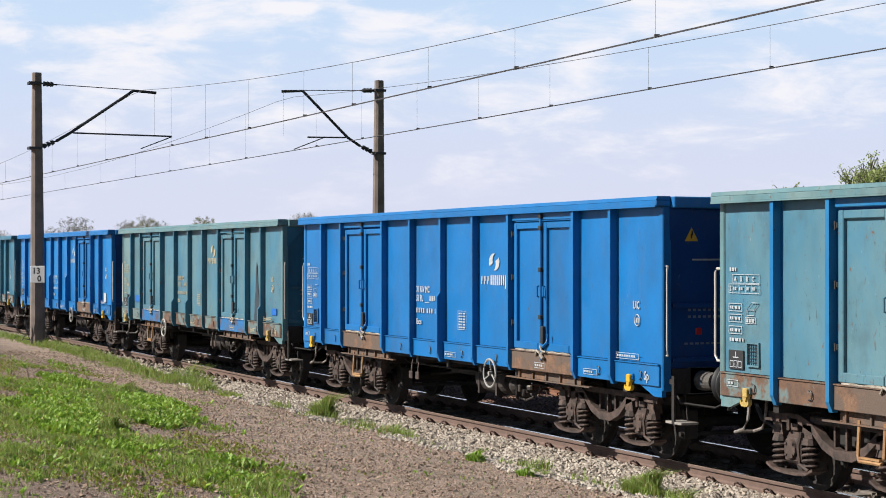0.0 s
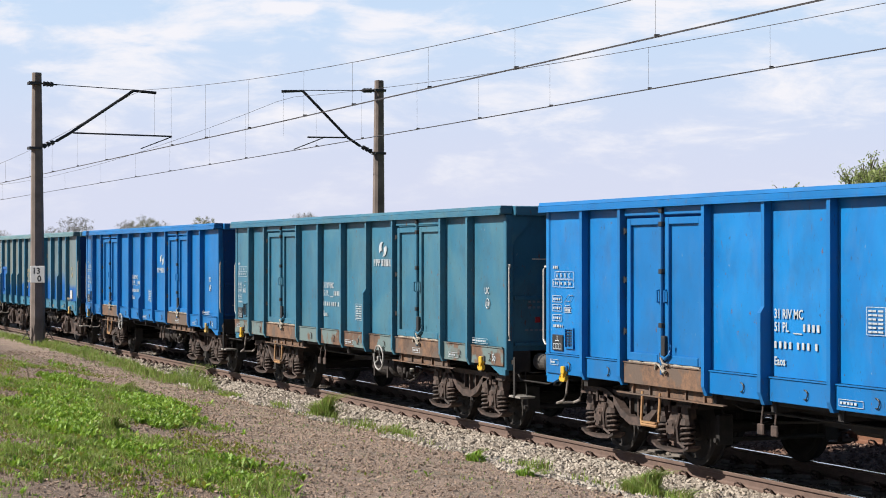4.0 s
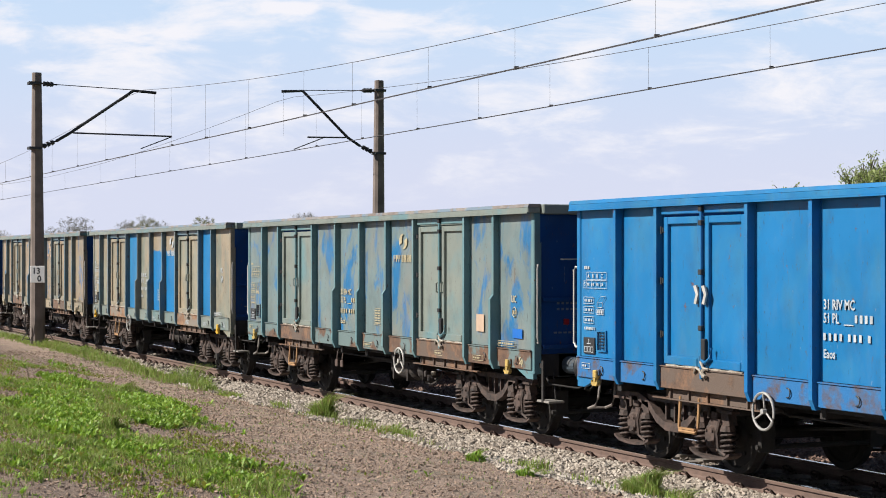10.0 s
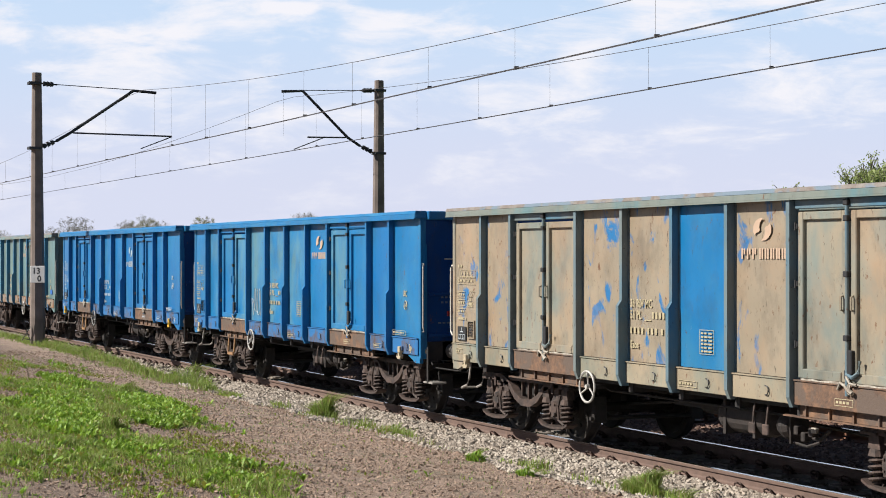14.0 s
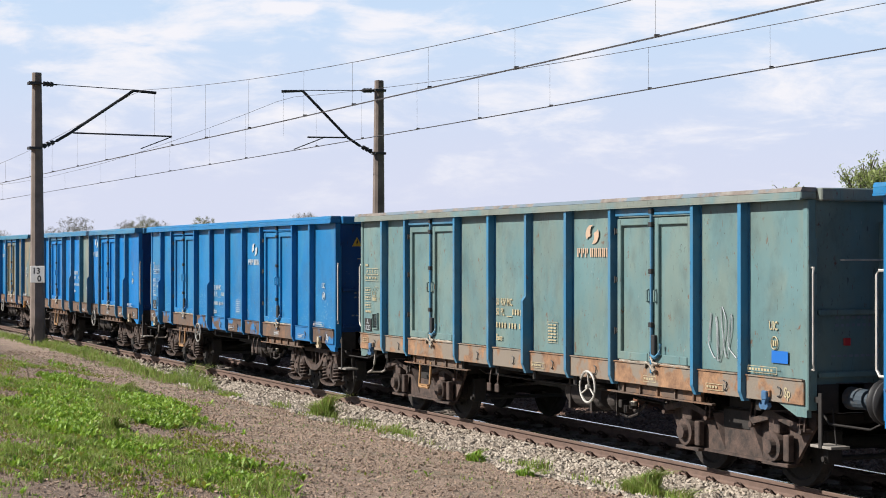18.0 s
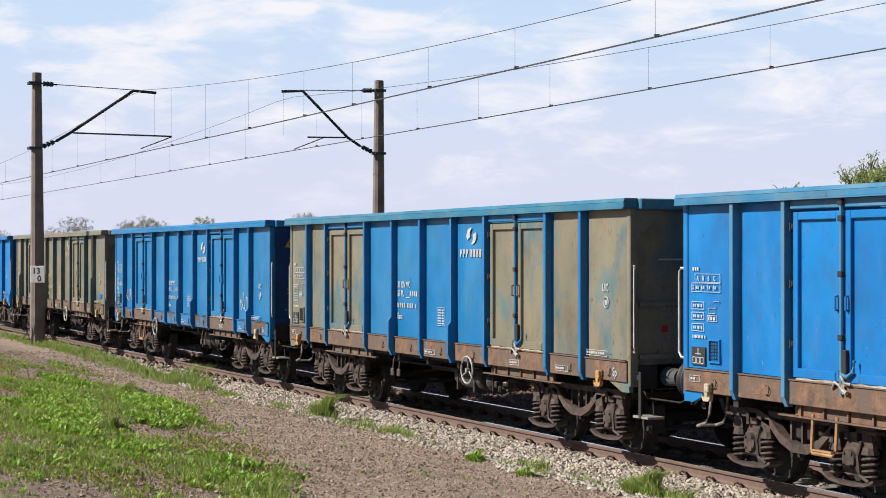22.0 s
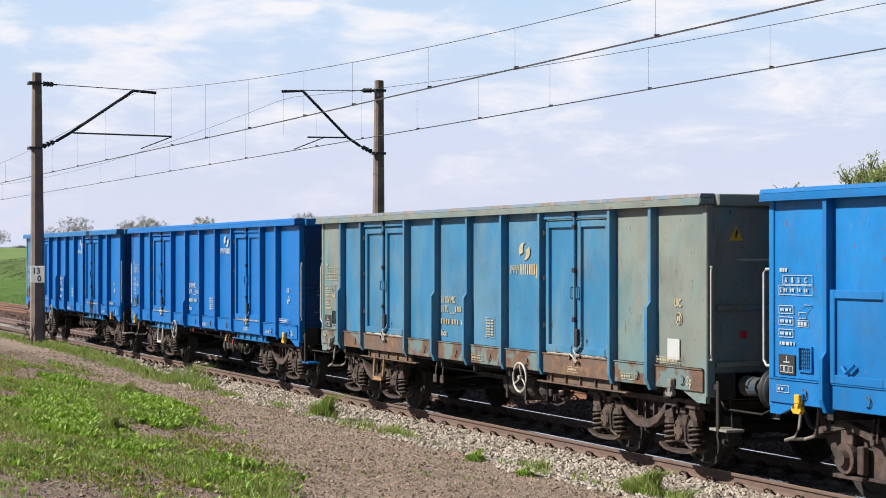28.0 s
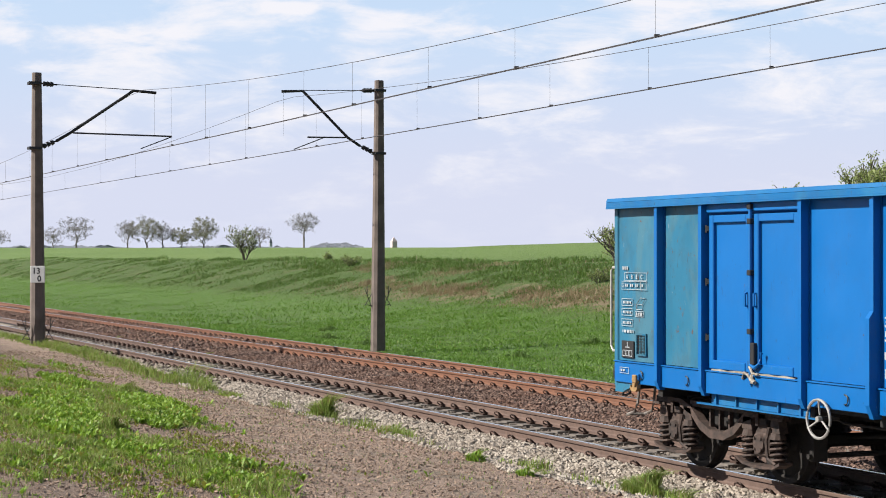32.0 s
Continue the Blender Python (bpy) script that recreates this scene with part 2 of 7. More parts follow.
M_RED = plain("red_reflector", (0.5, 0.02, 0.02), 0.35, 0, 0.1)
M_BLACK = plain("black_paint", (0.02, 0.02, 0.022), 0.6, 0, 0.2)
M_DARKMETAL = plain("dark_steel", (0.035, 0.035, 0.038), 0.55, 0.3, 0.25)
M_RAILSIDE = rusty("rail_rust", (0.20, 0.125, 0.095), (0.125, 0.078, 0.062))
M_RAILSIDE2 = rusty("rail_fresh_rust", (0.27, 0.112, 0.058), (0.17, 0.075, 0.042))
M_RAILTOP = plain("rail_head_steel", (0.98, 0.965, 0.95), 0.16, 1.0, 0.10)
M_SLEEPER = plain("sleeper_concrete", (0.215, 0.185, 0.16), 0.9, 0, 0.3, 6.0, 0.4)
M_POLE = plain("pole_concrete", (0.20, 0.160, 0.138), 0.92, 0, 0.35, 2.2, 0.5)
M_CLIP = rusty("clip_rust", (0.09, 0.045, 0.03), (0.05, 0.028, 0.02))
M_WIRE = plain("wire_bronze", (0.13, 0.12, 0.12), 0.5, 0.5)
M_SIGN = plain("sign_white", (0.75, 0.75, 0.74), 0.6, 0, 0.06)

# ---- mesh tools ----


def box(bm, x0, x1, y0, y1, z0, z1, bevel=0.0):
    m = Matrix.LocRotScale(((x0 + x1) / 2, (y0 + y1) / 2, (z0 + z1) / 2), None, (abs(x1 - x0), abs(y1 - y0), abs(z1 - z0)))
    made = bmesh.ops.create_cube(bm, size=1, matrix=m)
    if bevel:
        edges = list({e for v in made["verts"] for e in v.link_edges})
        bmesh.ops.bevel(bm, geom=edges, offset=bevel, segments=1, affect="EDGES")
    return bm


def rod(bm, a, b, r, r2=None, seg=10):
    a, b = Vector(a), Vector(b)
    d = b - a
    m = Matrix.Translation((a + b) / 2) @ d.to_track_quat("Z", "Y").to_matrix().to_4x4()
    bmesh.ops.create_cone(bm, cap_ends=True, segments=seg, radius1=r, radius2=r if r2 is None else r2, depth=d.length, matrix=m)
    return bm


def tube(bm, pts, r, seg=6, closed=False):
    """A round bar along points."""
    pts = [Vector(p) for p in pts]
    n, rings = len(pts), []
    for i, p in enumerate(pts):
        a = pts[(i - 1) % n] if closed or i else p
        b = pts[(i + 1) % n] if closed or i < n - 1 else p
        d = (b - a).normalized()
        up = Vector((0, 0, 1)) if abs(d.z) < 0.9 else Vector((1, 0, 0))
        s = d.cross(up).normalized()
        u = s.cross(d)
        rings.append([bm.verts.new(p + (s * math.cos(q) + u * math.sin(q)) * r) for q in (math.tau * k / seg for k in range(seg))])
    for i in range(n if closed else n - 1):
        a, b = rings[i], rings[(i + 1) % n]
        for k in range(seg):
            bm.faces.new((a[k], a[(k + 1) % seg], b[(k + 1) % seg], b[k]))
    if not closed:
        bm.faces.new(rings[0][::-1])
        bm.faces.new(rings[-1])
    return bm


def slab(bm, outline, y0, y1):
    """An outline in x and z, given thickness from y0 to y1."""
    a = [bm.verts.new((x, y0, z)) for x, z in outline]
    b = [bm.verts.new((x, y1, z)) for x, z in outline]
    n = len(outline)
    bm.faces.new(a)
    bm.faces.new(b[::-1])
    for i in range(n):
        bm.faces.new((a[i], b[i], b[(i + 1) % n], a[(i + 1) % n]))
    return bm


def lathe(bm, outline, seg, centre, axis="y"):
    """An outline of (distance along the axis, radius) turned round the axis."""
    rings = []
    for d, r in outline:
        ring = []
        for k in range(seg):
            c, s = math.cos(math.tau * k / seg) * r, math.sin(math.tau * k / seg) * r
            p = {"y": (c, d, s), "x": (d, c, s), "z": (c, s, d)}[axis]
            ring.append(bm.verts.new(Vector(p) + Vector(centre)))
        rings.append(ring)
    for a, b in zip(rings, rings[1:]):
        for k in range(seg):
            bm.faces.new((a[k], a[(k + 1) % seg], b[(k + 1) % seg], b[k]))
    bm.faces.new(rings[0][::-1])
    bm.faces.new(rings[-1])
    return bm


def finish(name, bm, smooth=False):
    bmesh.ops.recalc_face_normals(bm, faces=bm.faces[:])
    me = bpy.data.meshes.new(name)
    bm.to_mesh(me)
    bm.free()
    if smooth:
        for p in me.polygons:
            p.use_smooth = True
    return me


def part(name, bm, material, parent, label="", smooth=False):
    me = finish(name, bm, smooth)
    me.materials.append(material)
    ob = new(name, me)
    ob.parent = parent
    if label:
        ob["label"] = label
    return ob


STOCK = {}


def stock(name, key, make, material, parent, label="", at=None, smooth=False):
    """A part whose mesh is made once under its key, and painted object by object."""
    if key not in STOCK:
        STOCK[key] = finish(name, make(bmesh.new()), smooth)
        STOCK[key].materials.append(material)
    ob = new(name, STOCK[key])
    ob.material_slots[0].link = "OBJECT"
    ob.material_slots[0].material = material
    ob.parent = parent
    if at:
        ob.location = at
    if label:
        ob["label"] = label
    return ob


def arrays(name, verts, faces, material, smooth=False):
    """A mesh from numpy arrays of points and of triangles or quads."""
    me = bpy.data.meshes.new(name)
    n, k = faces.shape
    me.vertices.add(len(verts))
    me.vertices.foreach_set("co", verts.astype(np.float32).ravel())
    me.loops.add(n * k)
    me.loops.foreach_set("vertex_index", faces.astype(np.int32).ravel())
    me.polygons.add(n)
    me.polygons.foreach_set("loop_start", np.arange(0, n * k, k, dtype=np.int32))
    me.update(calc_edges=True)
    me.polygons.foreach_set("use_smooth", np.full(n, smooth))
    me.materials.append(material)
    return me

# ---- ground, tracks ----
PROFILE = ((-3000, 1.2), (-40, 1.2), (-12.3, 0.85), (-9, 0.50), (-6, 0.22), (-4, 0.04), (-3.0, -0.04), (-2.3, -0.12), (-1.9, -0.34),
           (6.3, -0.42), (7.3, -0.26), (10, -0.28), (14, -0.1), (17.5, 0.35), (20, 0.95), (23, 1.75), (25, 2.15), (27, 2.32), (32, 2.45), (3000, 12.0))
PY = np.array([p[0] for p in PROFILE])
PZ = np.array([p[1] for p in PROFILE])


def hills(x, y):
    """Gentle unevenness."""
    return (np.sin(x * 0.31 + y * 0.17) * 0.5 + np.sin(x * 0.13 - y * 0.41 + 1.3) * 0.5 + np.sin(x * 0.83 + 0.6 * y + 2.1) * 0.3)


def ground_z(x, y):
    x, y = np.asarray(x, float), np.asarray(y, float)
    z = np.interp(y, PY, PZ)
    far = np.clip((y - 24) / 30, 0, 1)
    z = z + far * 0.0052 * np.clip(-x - 60, 0, 800)
    rise = np.clip((y - 30) / 14, 0, 1) * np.clip((x + 170) / 70, 0, 1)
    z = z + 0.85 * rise * rise * (3 - 2 * rise)
    z = z + 0.17 * np.clip((-33 - x) / 10, 0, 1) * np.clip((-1.9 - y) / 0.5, 0, 1) * np.clip((y + 9) / 4, 0, 1)
    away = np.clip(np.maximum(-2.4 - y, y - 7.0) / 2.0, 0, 1)
    z = z + away * hills(x, y) * np.where(y > 8, 0.045, 0.03)
    return z


def steps(*runs):
    out = []
    for a, b, n in runs:
        out += list(np.linspace(a, b, n, endpoint=False))
    return np.array(out + [runs[-1][1]])


gx = steps((-3000, -400, 14), (-400, -110, 40), (-110, 6, 240), (6, 60, 20), (60, 3000, 12))
gy = steps((-3000, -40, 8), (-40, -12, 12), (-12, -1.9, 60), (-1.9, 6.3, 6), (6.3, 30, 80), (30, 150, 24), (150, 3000, 20))
GX, GY = np.meshgrid(gx, gy)
gv = np.stack([GX.ravel(), GY.ravel(), ground_z(GX, GY).ravel()], 1)
nx, ny = len(gx), len(gy)
gi = (np.arange(ny - 1)[:, None] * nx + np.arange(nx - 1)[None, :]).ravel()
gf = np.stack([gi, gi + 1, gi + nx + 1, gi + nx], 1)


def ground_material():
    k = Nodes("soil_and_turf", 0.95)
    sep = k.n.new("ShaderNodeSeparateXYZ")
    k.l.new(k.co.outputs["Object"], sep.inputs[0])
    y = sep.outputs["Y"]
    fine = k.noise(14, 6, 0.7)
    mid = k.noise(1.1, 5, 0.6)
    big = k.noise(0.16, 4, 0.55)
    soil = k.mix(k.ramp(fine, 0.3, 0.7), (0.33, 0.225, 0.165), (0.82, 0.595, 0.455))
    soil = k.mix(k.ramp(mid, 0.4, 0.7, 0, 0.5), soil, (0.50, 0.40, 0.31))
    turf = k.mix(k.ramp(fine, 0.3, 0.7), (0.085, 0.185, 0.022), (0.15, 0.275, 0.042))
    turf = k.mix(k.ramp(mid, 0.45, 0.75, 0, 0.45), turf, (0.12, 0.145, 0.04))
    rough = k.mix(k.ramp(fine, 0.3, 0.7), (0.060, 0.120, 0.020), (0.125, 0.200, 0.040))
    rough = k.mix(k.ramp(k.noise(0.45, 5, 0.65), 0.52, 0.66, 0, 0.5), rough, (0.17, 0.14, 0.075))
    slope = k.math("ADD", y, k.math("MULTIPLY", mid, 3.0))
    turf = k.mix(k.ramp(slope, 18.6, 20.4), turf, rough)
    lying = k.math("MULTIPLY", k.ramp(slope, 19.6, 20.6), k.ramp(slope, 23.4, 22.0))
    lying = k.math("MULTIPLY", lying, k.ramp(sep.outputs["X"], -92, -70))
    turf = k.mix(k.math("MULTIPLY", lying, k.ramp(k.noise(0.8, 5, 0.6), 0.42, 0.57, 0, 0.85)), turf, (0.33, 0.24, 0.155))
    field = k.mix(k.ramp(k.noise(0.05, 5, 0.6, k.where((0.3, 1, 1))), 0.35, 0.7), (0.165, 0.27, 0.060), (0.215, 0.325, 0.085))
    soil = k.mix(k.ramp(k.noise(3.2, 6, 0.75), 0.52, 0.68, 0, 0.6), soil, (0.17, 0.115, 0.085))
    near = k.mix(k.ramp(mid, 0.54, 0.66, 0.0, 0.45), soil, (0.24, 0.205, 0.13))
    tilled = k.math("ADD", k.math("ADD", y, k.math("MULTIPLY", k.math("MAXIMUM", sep.outputs["X"], -31.0), 0.165)), k.ramp(k.noise(0.9, 5, 0.65), 0.3, 0.7, -0.9, 0.9))
    damp = k.mix(k.ramp(fine, 0.3, 0.7), (0.20, 0.138, 0.102), (0.54, 0.39, 0.295))
    near = k.mix(k.ramp(tilled, -9.0, -9.7, 0.0, 0.9), near, damp)
    far = k.ramp(y, 6.6, 7.2)
    c = k.mix(far, near, turf)
    c = k.mix(k.ramp(k.math("ADD", y, k.math("MULTIPLY", big, 3.0)), 26.5, 28.5), c, field)
    c = k.value(c, k.ramp(k.noise(5, 6, 0.8), 0.3, 0.75, 0.66, 1.38))
    k.bump(k.noise(16, 6, 0.75), 1.0, 0.08)
    return k.done(c)


ground = tagged(new("ground", arrays("ground", gv, gf, ground_material(), True)), "bare sandy soil and green meadow rising to a field", "ground", kind="structure")

TRACK2 = 4.41
SLEEPER_TOP = -0.185


def ballast_material(name, a, b, c):
    k = Nodes(name, 0.92)
    geo = k.n.new("ShaderNodeNewGeometry")
    n = k.noise(9, 4, 0.6)
    col = k.mix(k.ramp(geo.outputs["Random Per Island"], 0, 1), a, b)
    col = k.mix(k.ramp(k.noise(0.7, 3, 0.5), 0.45, 0.7, 0, 0.6), col, c)
    col = k.value(col, k.ramp(n, 0.25, 0.75, 0.75, 1.25))
    k.bump(k.noise(60, 4, 0.6), 0.4, 0.006)
    return k.done(col)


M_STONE = ballast_material("pale_ballast", (0.30, 0.25, 0.20), (0.66, 0.58, 0.49), (0.41, 0.335, 0.265))
# brownish stone, darkened further to carry the shade under the train
M_STONE3 = ballast_material("brown_shaded_ballast", (0.13, 0.105, 0.088), (0.29, 0.25, 0.21), (0.155, 0.115, 0.09))
M_STONE2 = ballast_material("rusty_ballast", (0.085, 0.045, 0.034), (0.34, 0.225, 0.175), (0.20, 0.10, 0.065))


def ballast_bed(y0, material, x0, x1):
    """The bed under a track: a bank with a flat crown."""
    bm = bmesh.new()
    w = ((-2.25, -0.30), (-1.9, -0.25), (-1.35, -0.235), (1.55, -0.235), (2.05, -0.33))
    xs = np.linspace(x0, x1, 90)
    rows = [[bm.verts.new((x, y0 + y, z)) for y, z in w] for x in xs]
    for a, b in zip(rows, rows[1:]):
        for i in range(4):
            bm.faces.new((a[i], b[i], b[i + 1], a[i + 1]))
    me = finish("ballast_bed", bm)
    me.materials.append(material)
    return new("ballast_bed", me)


tagged(ballast_bed(0.0, M_STONE, -420, 160), "pale crushed stone ballast bed under the used track", "ballast", kind="structure")
tagged(ballast_bed(TRACK2, M_STONE2, -420, 160), "rust-brown crushed stone ballast bed under the empty track", "ballast", kind="structure")


def rail(y, inner, side, label):
    """One running rail: foot, web and head, with the bright running surface as a part."""
    half = ((0.075, -0.172), (0.075, -0.160), (0.020, -0.140), (0.0085, -0.120), (0.0085, -0.055), (0.034, -0.042), (0.036, -0.012), (0.030, -0.004))
    ring = list(half) + [(-a, b) for a, b in half[::-1]]
    bm = bmesh.new()
    xs = np.linspace(-420, 160, 60)
    rows = [[bm.verts.new((x, y + a, b)) for a, b in ring] for x in xs]
    n = len(ring)
    for a, b in zip(rows, rows[1:]):
        for i in range(n):
            bm.faces.new((a[i], a[(i + 1) % n], b[(i + 1) % n], b[i]))
    me = finish("rail", bm)
    me.materials.append(side)
    ob = tagged(new("rail", me), label, "rail", group="running rails")
    bm = bmesh.new()
    box(bm, -420, 160, y - 0.029, y + 0.029, -0.006, 0.0)
    part("running_surface", bm, M_RAILTOP, ob, "bright worn steel running surface")
    return ob


for y0, side, label in ((0.0, M_RAILSIDE, "brown steel rail with polished head on concrete sleepers"), (TRACK2, M_RAILSIDE2, "orange rusted steel rail with worn head")):
    for s in (-1, 1):
        rail(y0 + s * 0.7525, -s, side, label)


def sleeper_mesh(bm):
    for y0, y1 in ((-1.3, -0.45), (0.45, 1.3)):
        slab_pts = ((-0.145, -0.36), (0.145, -0.36), (0.11, SLEEPER_TOP), (-0.11, SLEEPER_TOP))
        slab(bm, slab_pts, y0, y1)
    slab(bm, ((-0.13, -0.36), (0.13, -0.36), (0.10, SLEEPER_TOP - 0.02), (-0.10, SLEEPER_TOP - 0.02)), -0.45, 0.45)
    return bm


def clip_mesh(bm):
    """A sprung steel clip on its shoulder: two loops over the rail foot."""
    box(bm, -0.075, 0.075, -0.05, 0.03, SLEEPER_TOP, SLEEPER_TOP + 0.03)
    for s in (-1, 1):
        tube(bm, [(s * 0.012, 0.05, -0.150), (s * 0.016, 0.0, -0.105), (s * 0.035, -0.04, -0.085), (s * 0.062, -0.05, -0.095), (s * 0.078, -0.04, -0.125), (s * 0.07, 0.0, -0.15), (s * 0.045, 0.05, -0.15)], 0.0115, 4)
    rod(bm, (0, 0.0, -0.17), (0, 0.0, -0.105), 0.016, seg=6)
    return bm


def sleepers(y0, xs, concrete, clip, label, group):
    for x in xs:
        s = stock("sleeper", "sleeper", sleeper_mesh, concrete, None, at=(x, y0, 0))
        tagged(s, label, "sleeper", group=group)
        for ry, flip in ((-0.7525, 1), (-0.7525, -1), (0.7525, 1), (0.7525, -1)):
            c = stock("rail_clip", "clip", clip_mesh, clip, s)
            c.location = (0, ry - flip * 0.105, 0)
            c.rotation_euler = (0, 0, 0 if flip == 1 else math.pi)


sleepers(0.0, np.arange(-70.73, 2, 0.6), M_SLEEPER, M_CLIP, "weathered grey concrete sleeper in pale ballast", "sleepers of the used track")
sleepers(TRACK2, np.arange(-84.2, -8, 0.6), M_SLEEPER, M_CLIP, "grey concrete sleeper half sunk in rusty ballast", "sleepers of the empty track")


def ahead_of_eye(x, y):
    """Inside the strip of country that lies ahead of the viewpoint, with a margin."""
    u = (x * math.cos(YAW) + (y + 12.312) * math.sin(YAW)) / np.maximum(0.1, -x * math.sin(YAW) + (y + 12.312) * math.cos(YAW))
    return np.abs(u) < 0.29


def stones(name, n, x0, x1, y0, y1, zfun, size, material, label, keep=None, seed=3):
    """Broken stones as one joined heap: small rough lumps laid on the bed."""
    rng = np.random.default_rng(seed)
    x, y = rng.uniform(x0, x1, n), rng.uniform(y0, y1, n)
    ok = ahead_of_eye(x, y)
    x, y = x[ok], y[ok]
    n = len(x)
    if keep is not None:
        ok = keep(x, y)
        x, y = x[ok], y[ok]
        n = len(x)
    base = np.array([(1, 0, 0), (0, 1, 0), (-1, 0, 0), (0, -1, 0), (0, 0, 1), (0, 0, -1), (0.6, 0.6, 0.55), (-0.6, -0.5, 0.6)], float)
    tri = np.array([(0, 1, 6), (1, 4, 6), (4, 0, 6), (1, 2, 4), (2, 3, 7), (3, 4, 7), (4, 2, 7), (3, 0, 4)])
    v = base[None] * (1 + rng.uniform(-0.3, 0.3, (n, 8, 1))) * rng.uniform(0.55, 1.2, (n, 1, 3))
    a = rng.uniform(0, math.tau, (n, 1))
    b = rng.uniform(-0.7, 0.7, (n, 1))
    vx, vy, vz = v[..., 0], v[..., 1], v[..., 2]
    vx, vz = vx * np.cos(b) - vz * np.sin(b), vx * np.sin(b) + vz * np.cos(b)
    vx, vy = vx * np.cos(a) - vy * np.sin(a), vx * np.sin(a) + vy * np.cos(a)
    r = size * rng.uniform(0.6, 1.35, (n, 1))
    z = zfun(x, y) + rng.uniform(-0.3, 0.6, n) * size
    p = np.stack([vx * r + x[:, None], vy * r + y[:, None], vz * r * 0.85 + z[:, None]], 2).reshape(-1, 3)
    f = (tri[None] + 8 * np.arange(n)[:, None, None]).reshape(-1, 3)
    return tagged(new(name, arrays(name, p, f, material)), label, "gravel", kind="stuff")


def off_sleepers(x, y):
    """Few stones lie on top of sleepers or rails."""
    d = np.abs((x + 70.73 + 0.3) % 0.6 - 0.3)
    on = (d < 0.12) & (y > -0.85) & (y < 1.28)
    r = np.abs(np.abs(y) - 0.7525) < 0.11
    return ~on & ~r


def bed1(x, y):
    return np.interp(y, (-2.7, -2.3, -1.9, -1.4, -0.86, -0.80, 1.55, 2.0), (-0.10, -0.14, -0.20, -0.165, -0.165, -0.235, -0.235, -0.42))


def bed2(x, y):
    return np.interp(y - TRACK2, (-2.9, -2.25, -1.9, -1.4, 1.4, 2.0, 2.4), (-0.28, -0.27, -0.23, -0.175, -0.175, -0.31, -0.36))


def off_sleepers2(x, y):
    return ~(np.abs(np.abs(y - TRACK2) - 0.7525) < 0.1)


stones("ballast_stones", 46000, -36, -6, -3.05, -0.86, lambda x, y: np.maximum(bed1(x, y), ground_z(x, y) + 0.004), 0.031, M_STONE, "pale grey and tan broken ballast stones",
       lambda x, y: off_sleepers(x, y) & (y > -2.62 - 0.30 * np.clip((x + 24) / 6, 0, 1) + 0.14 * np.sin(x * 1.7) + 0.10 * np.sin(x * 4.1 + 1)), 3)
stones("ballast_stones", 16000, -36, -6, -0.9, 1.7, bed1, 0.032, M_STONE3, "brownish ballast stones between the rails", off_sleepers, 4)
stones("ballast_stones", 14000, -72, -36, -2.3, 1.9, bed1, 0.040, M_STONE, "pale ballast stones farther along the track", off_sleepers, 5)
stones("ballast_stones", 60000, -50, -10, 1.5, 6.5, bed2, 0.031, M_STONE2, "rust-brown broken ballast stones", off_sleepers2, 6)
stones("ballast_stones", 15000, -98, -50, 1.5, 6.3, bed2, 0.052, M_STONE2, "rust-brown ballast stones farther along the track", off_sleepers2, 7)

# ---- the freight train ----
HALF = 6.36
BAYS_DOORS = ((-6.36, -5.26), (-5.26, -4.28), (-2.36, -1.18), (-1.18, 0.0), (0.0, 1.18), (1.18, 2.36), (4.28, 5.26), (5.26, 6.36))
DOORWAYS = ((-4.28, -2.36), (2.36, 4.28))
POSTS_DOORS = (-5.26, -4.28, -2.36, -1.18, 0.0, 1.18, 2.36, 4.28, 5.26)
POSTS_PLAIN = tuple(-6.36 + 1.06 * i for i in range(1, 12))
BAYS_PLAIN = tuple((-6.36 + 1.06 * i, -5.30 + 1.06 * i) for i in range(12))
SKIN = 1.405
SILL_Z, RAIL_Z, TOP_Z = 1.235, 3.135, 3.255


def flip(s, make):
    """A maker for the side s: -1 as drawn, 1 mirrored."""
    def made(bm):
        make(bm)
        if s > 0:
            for v in bm.verts:
                v.co.y = -v.co.y
            bmesh.ops.reverse_faces(bm, faces=bm.faces[:])
        return bm
    return made


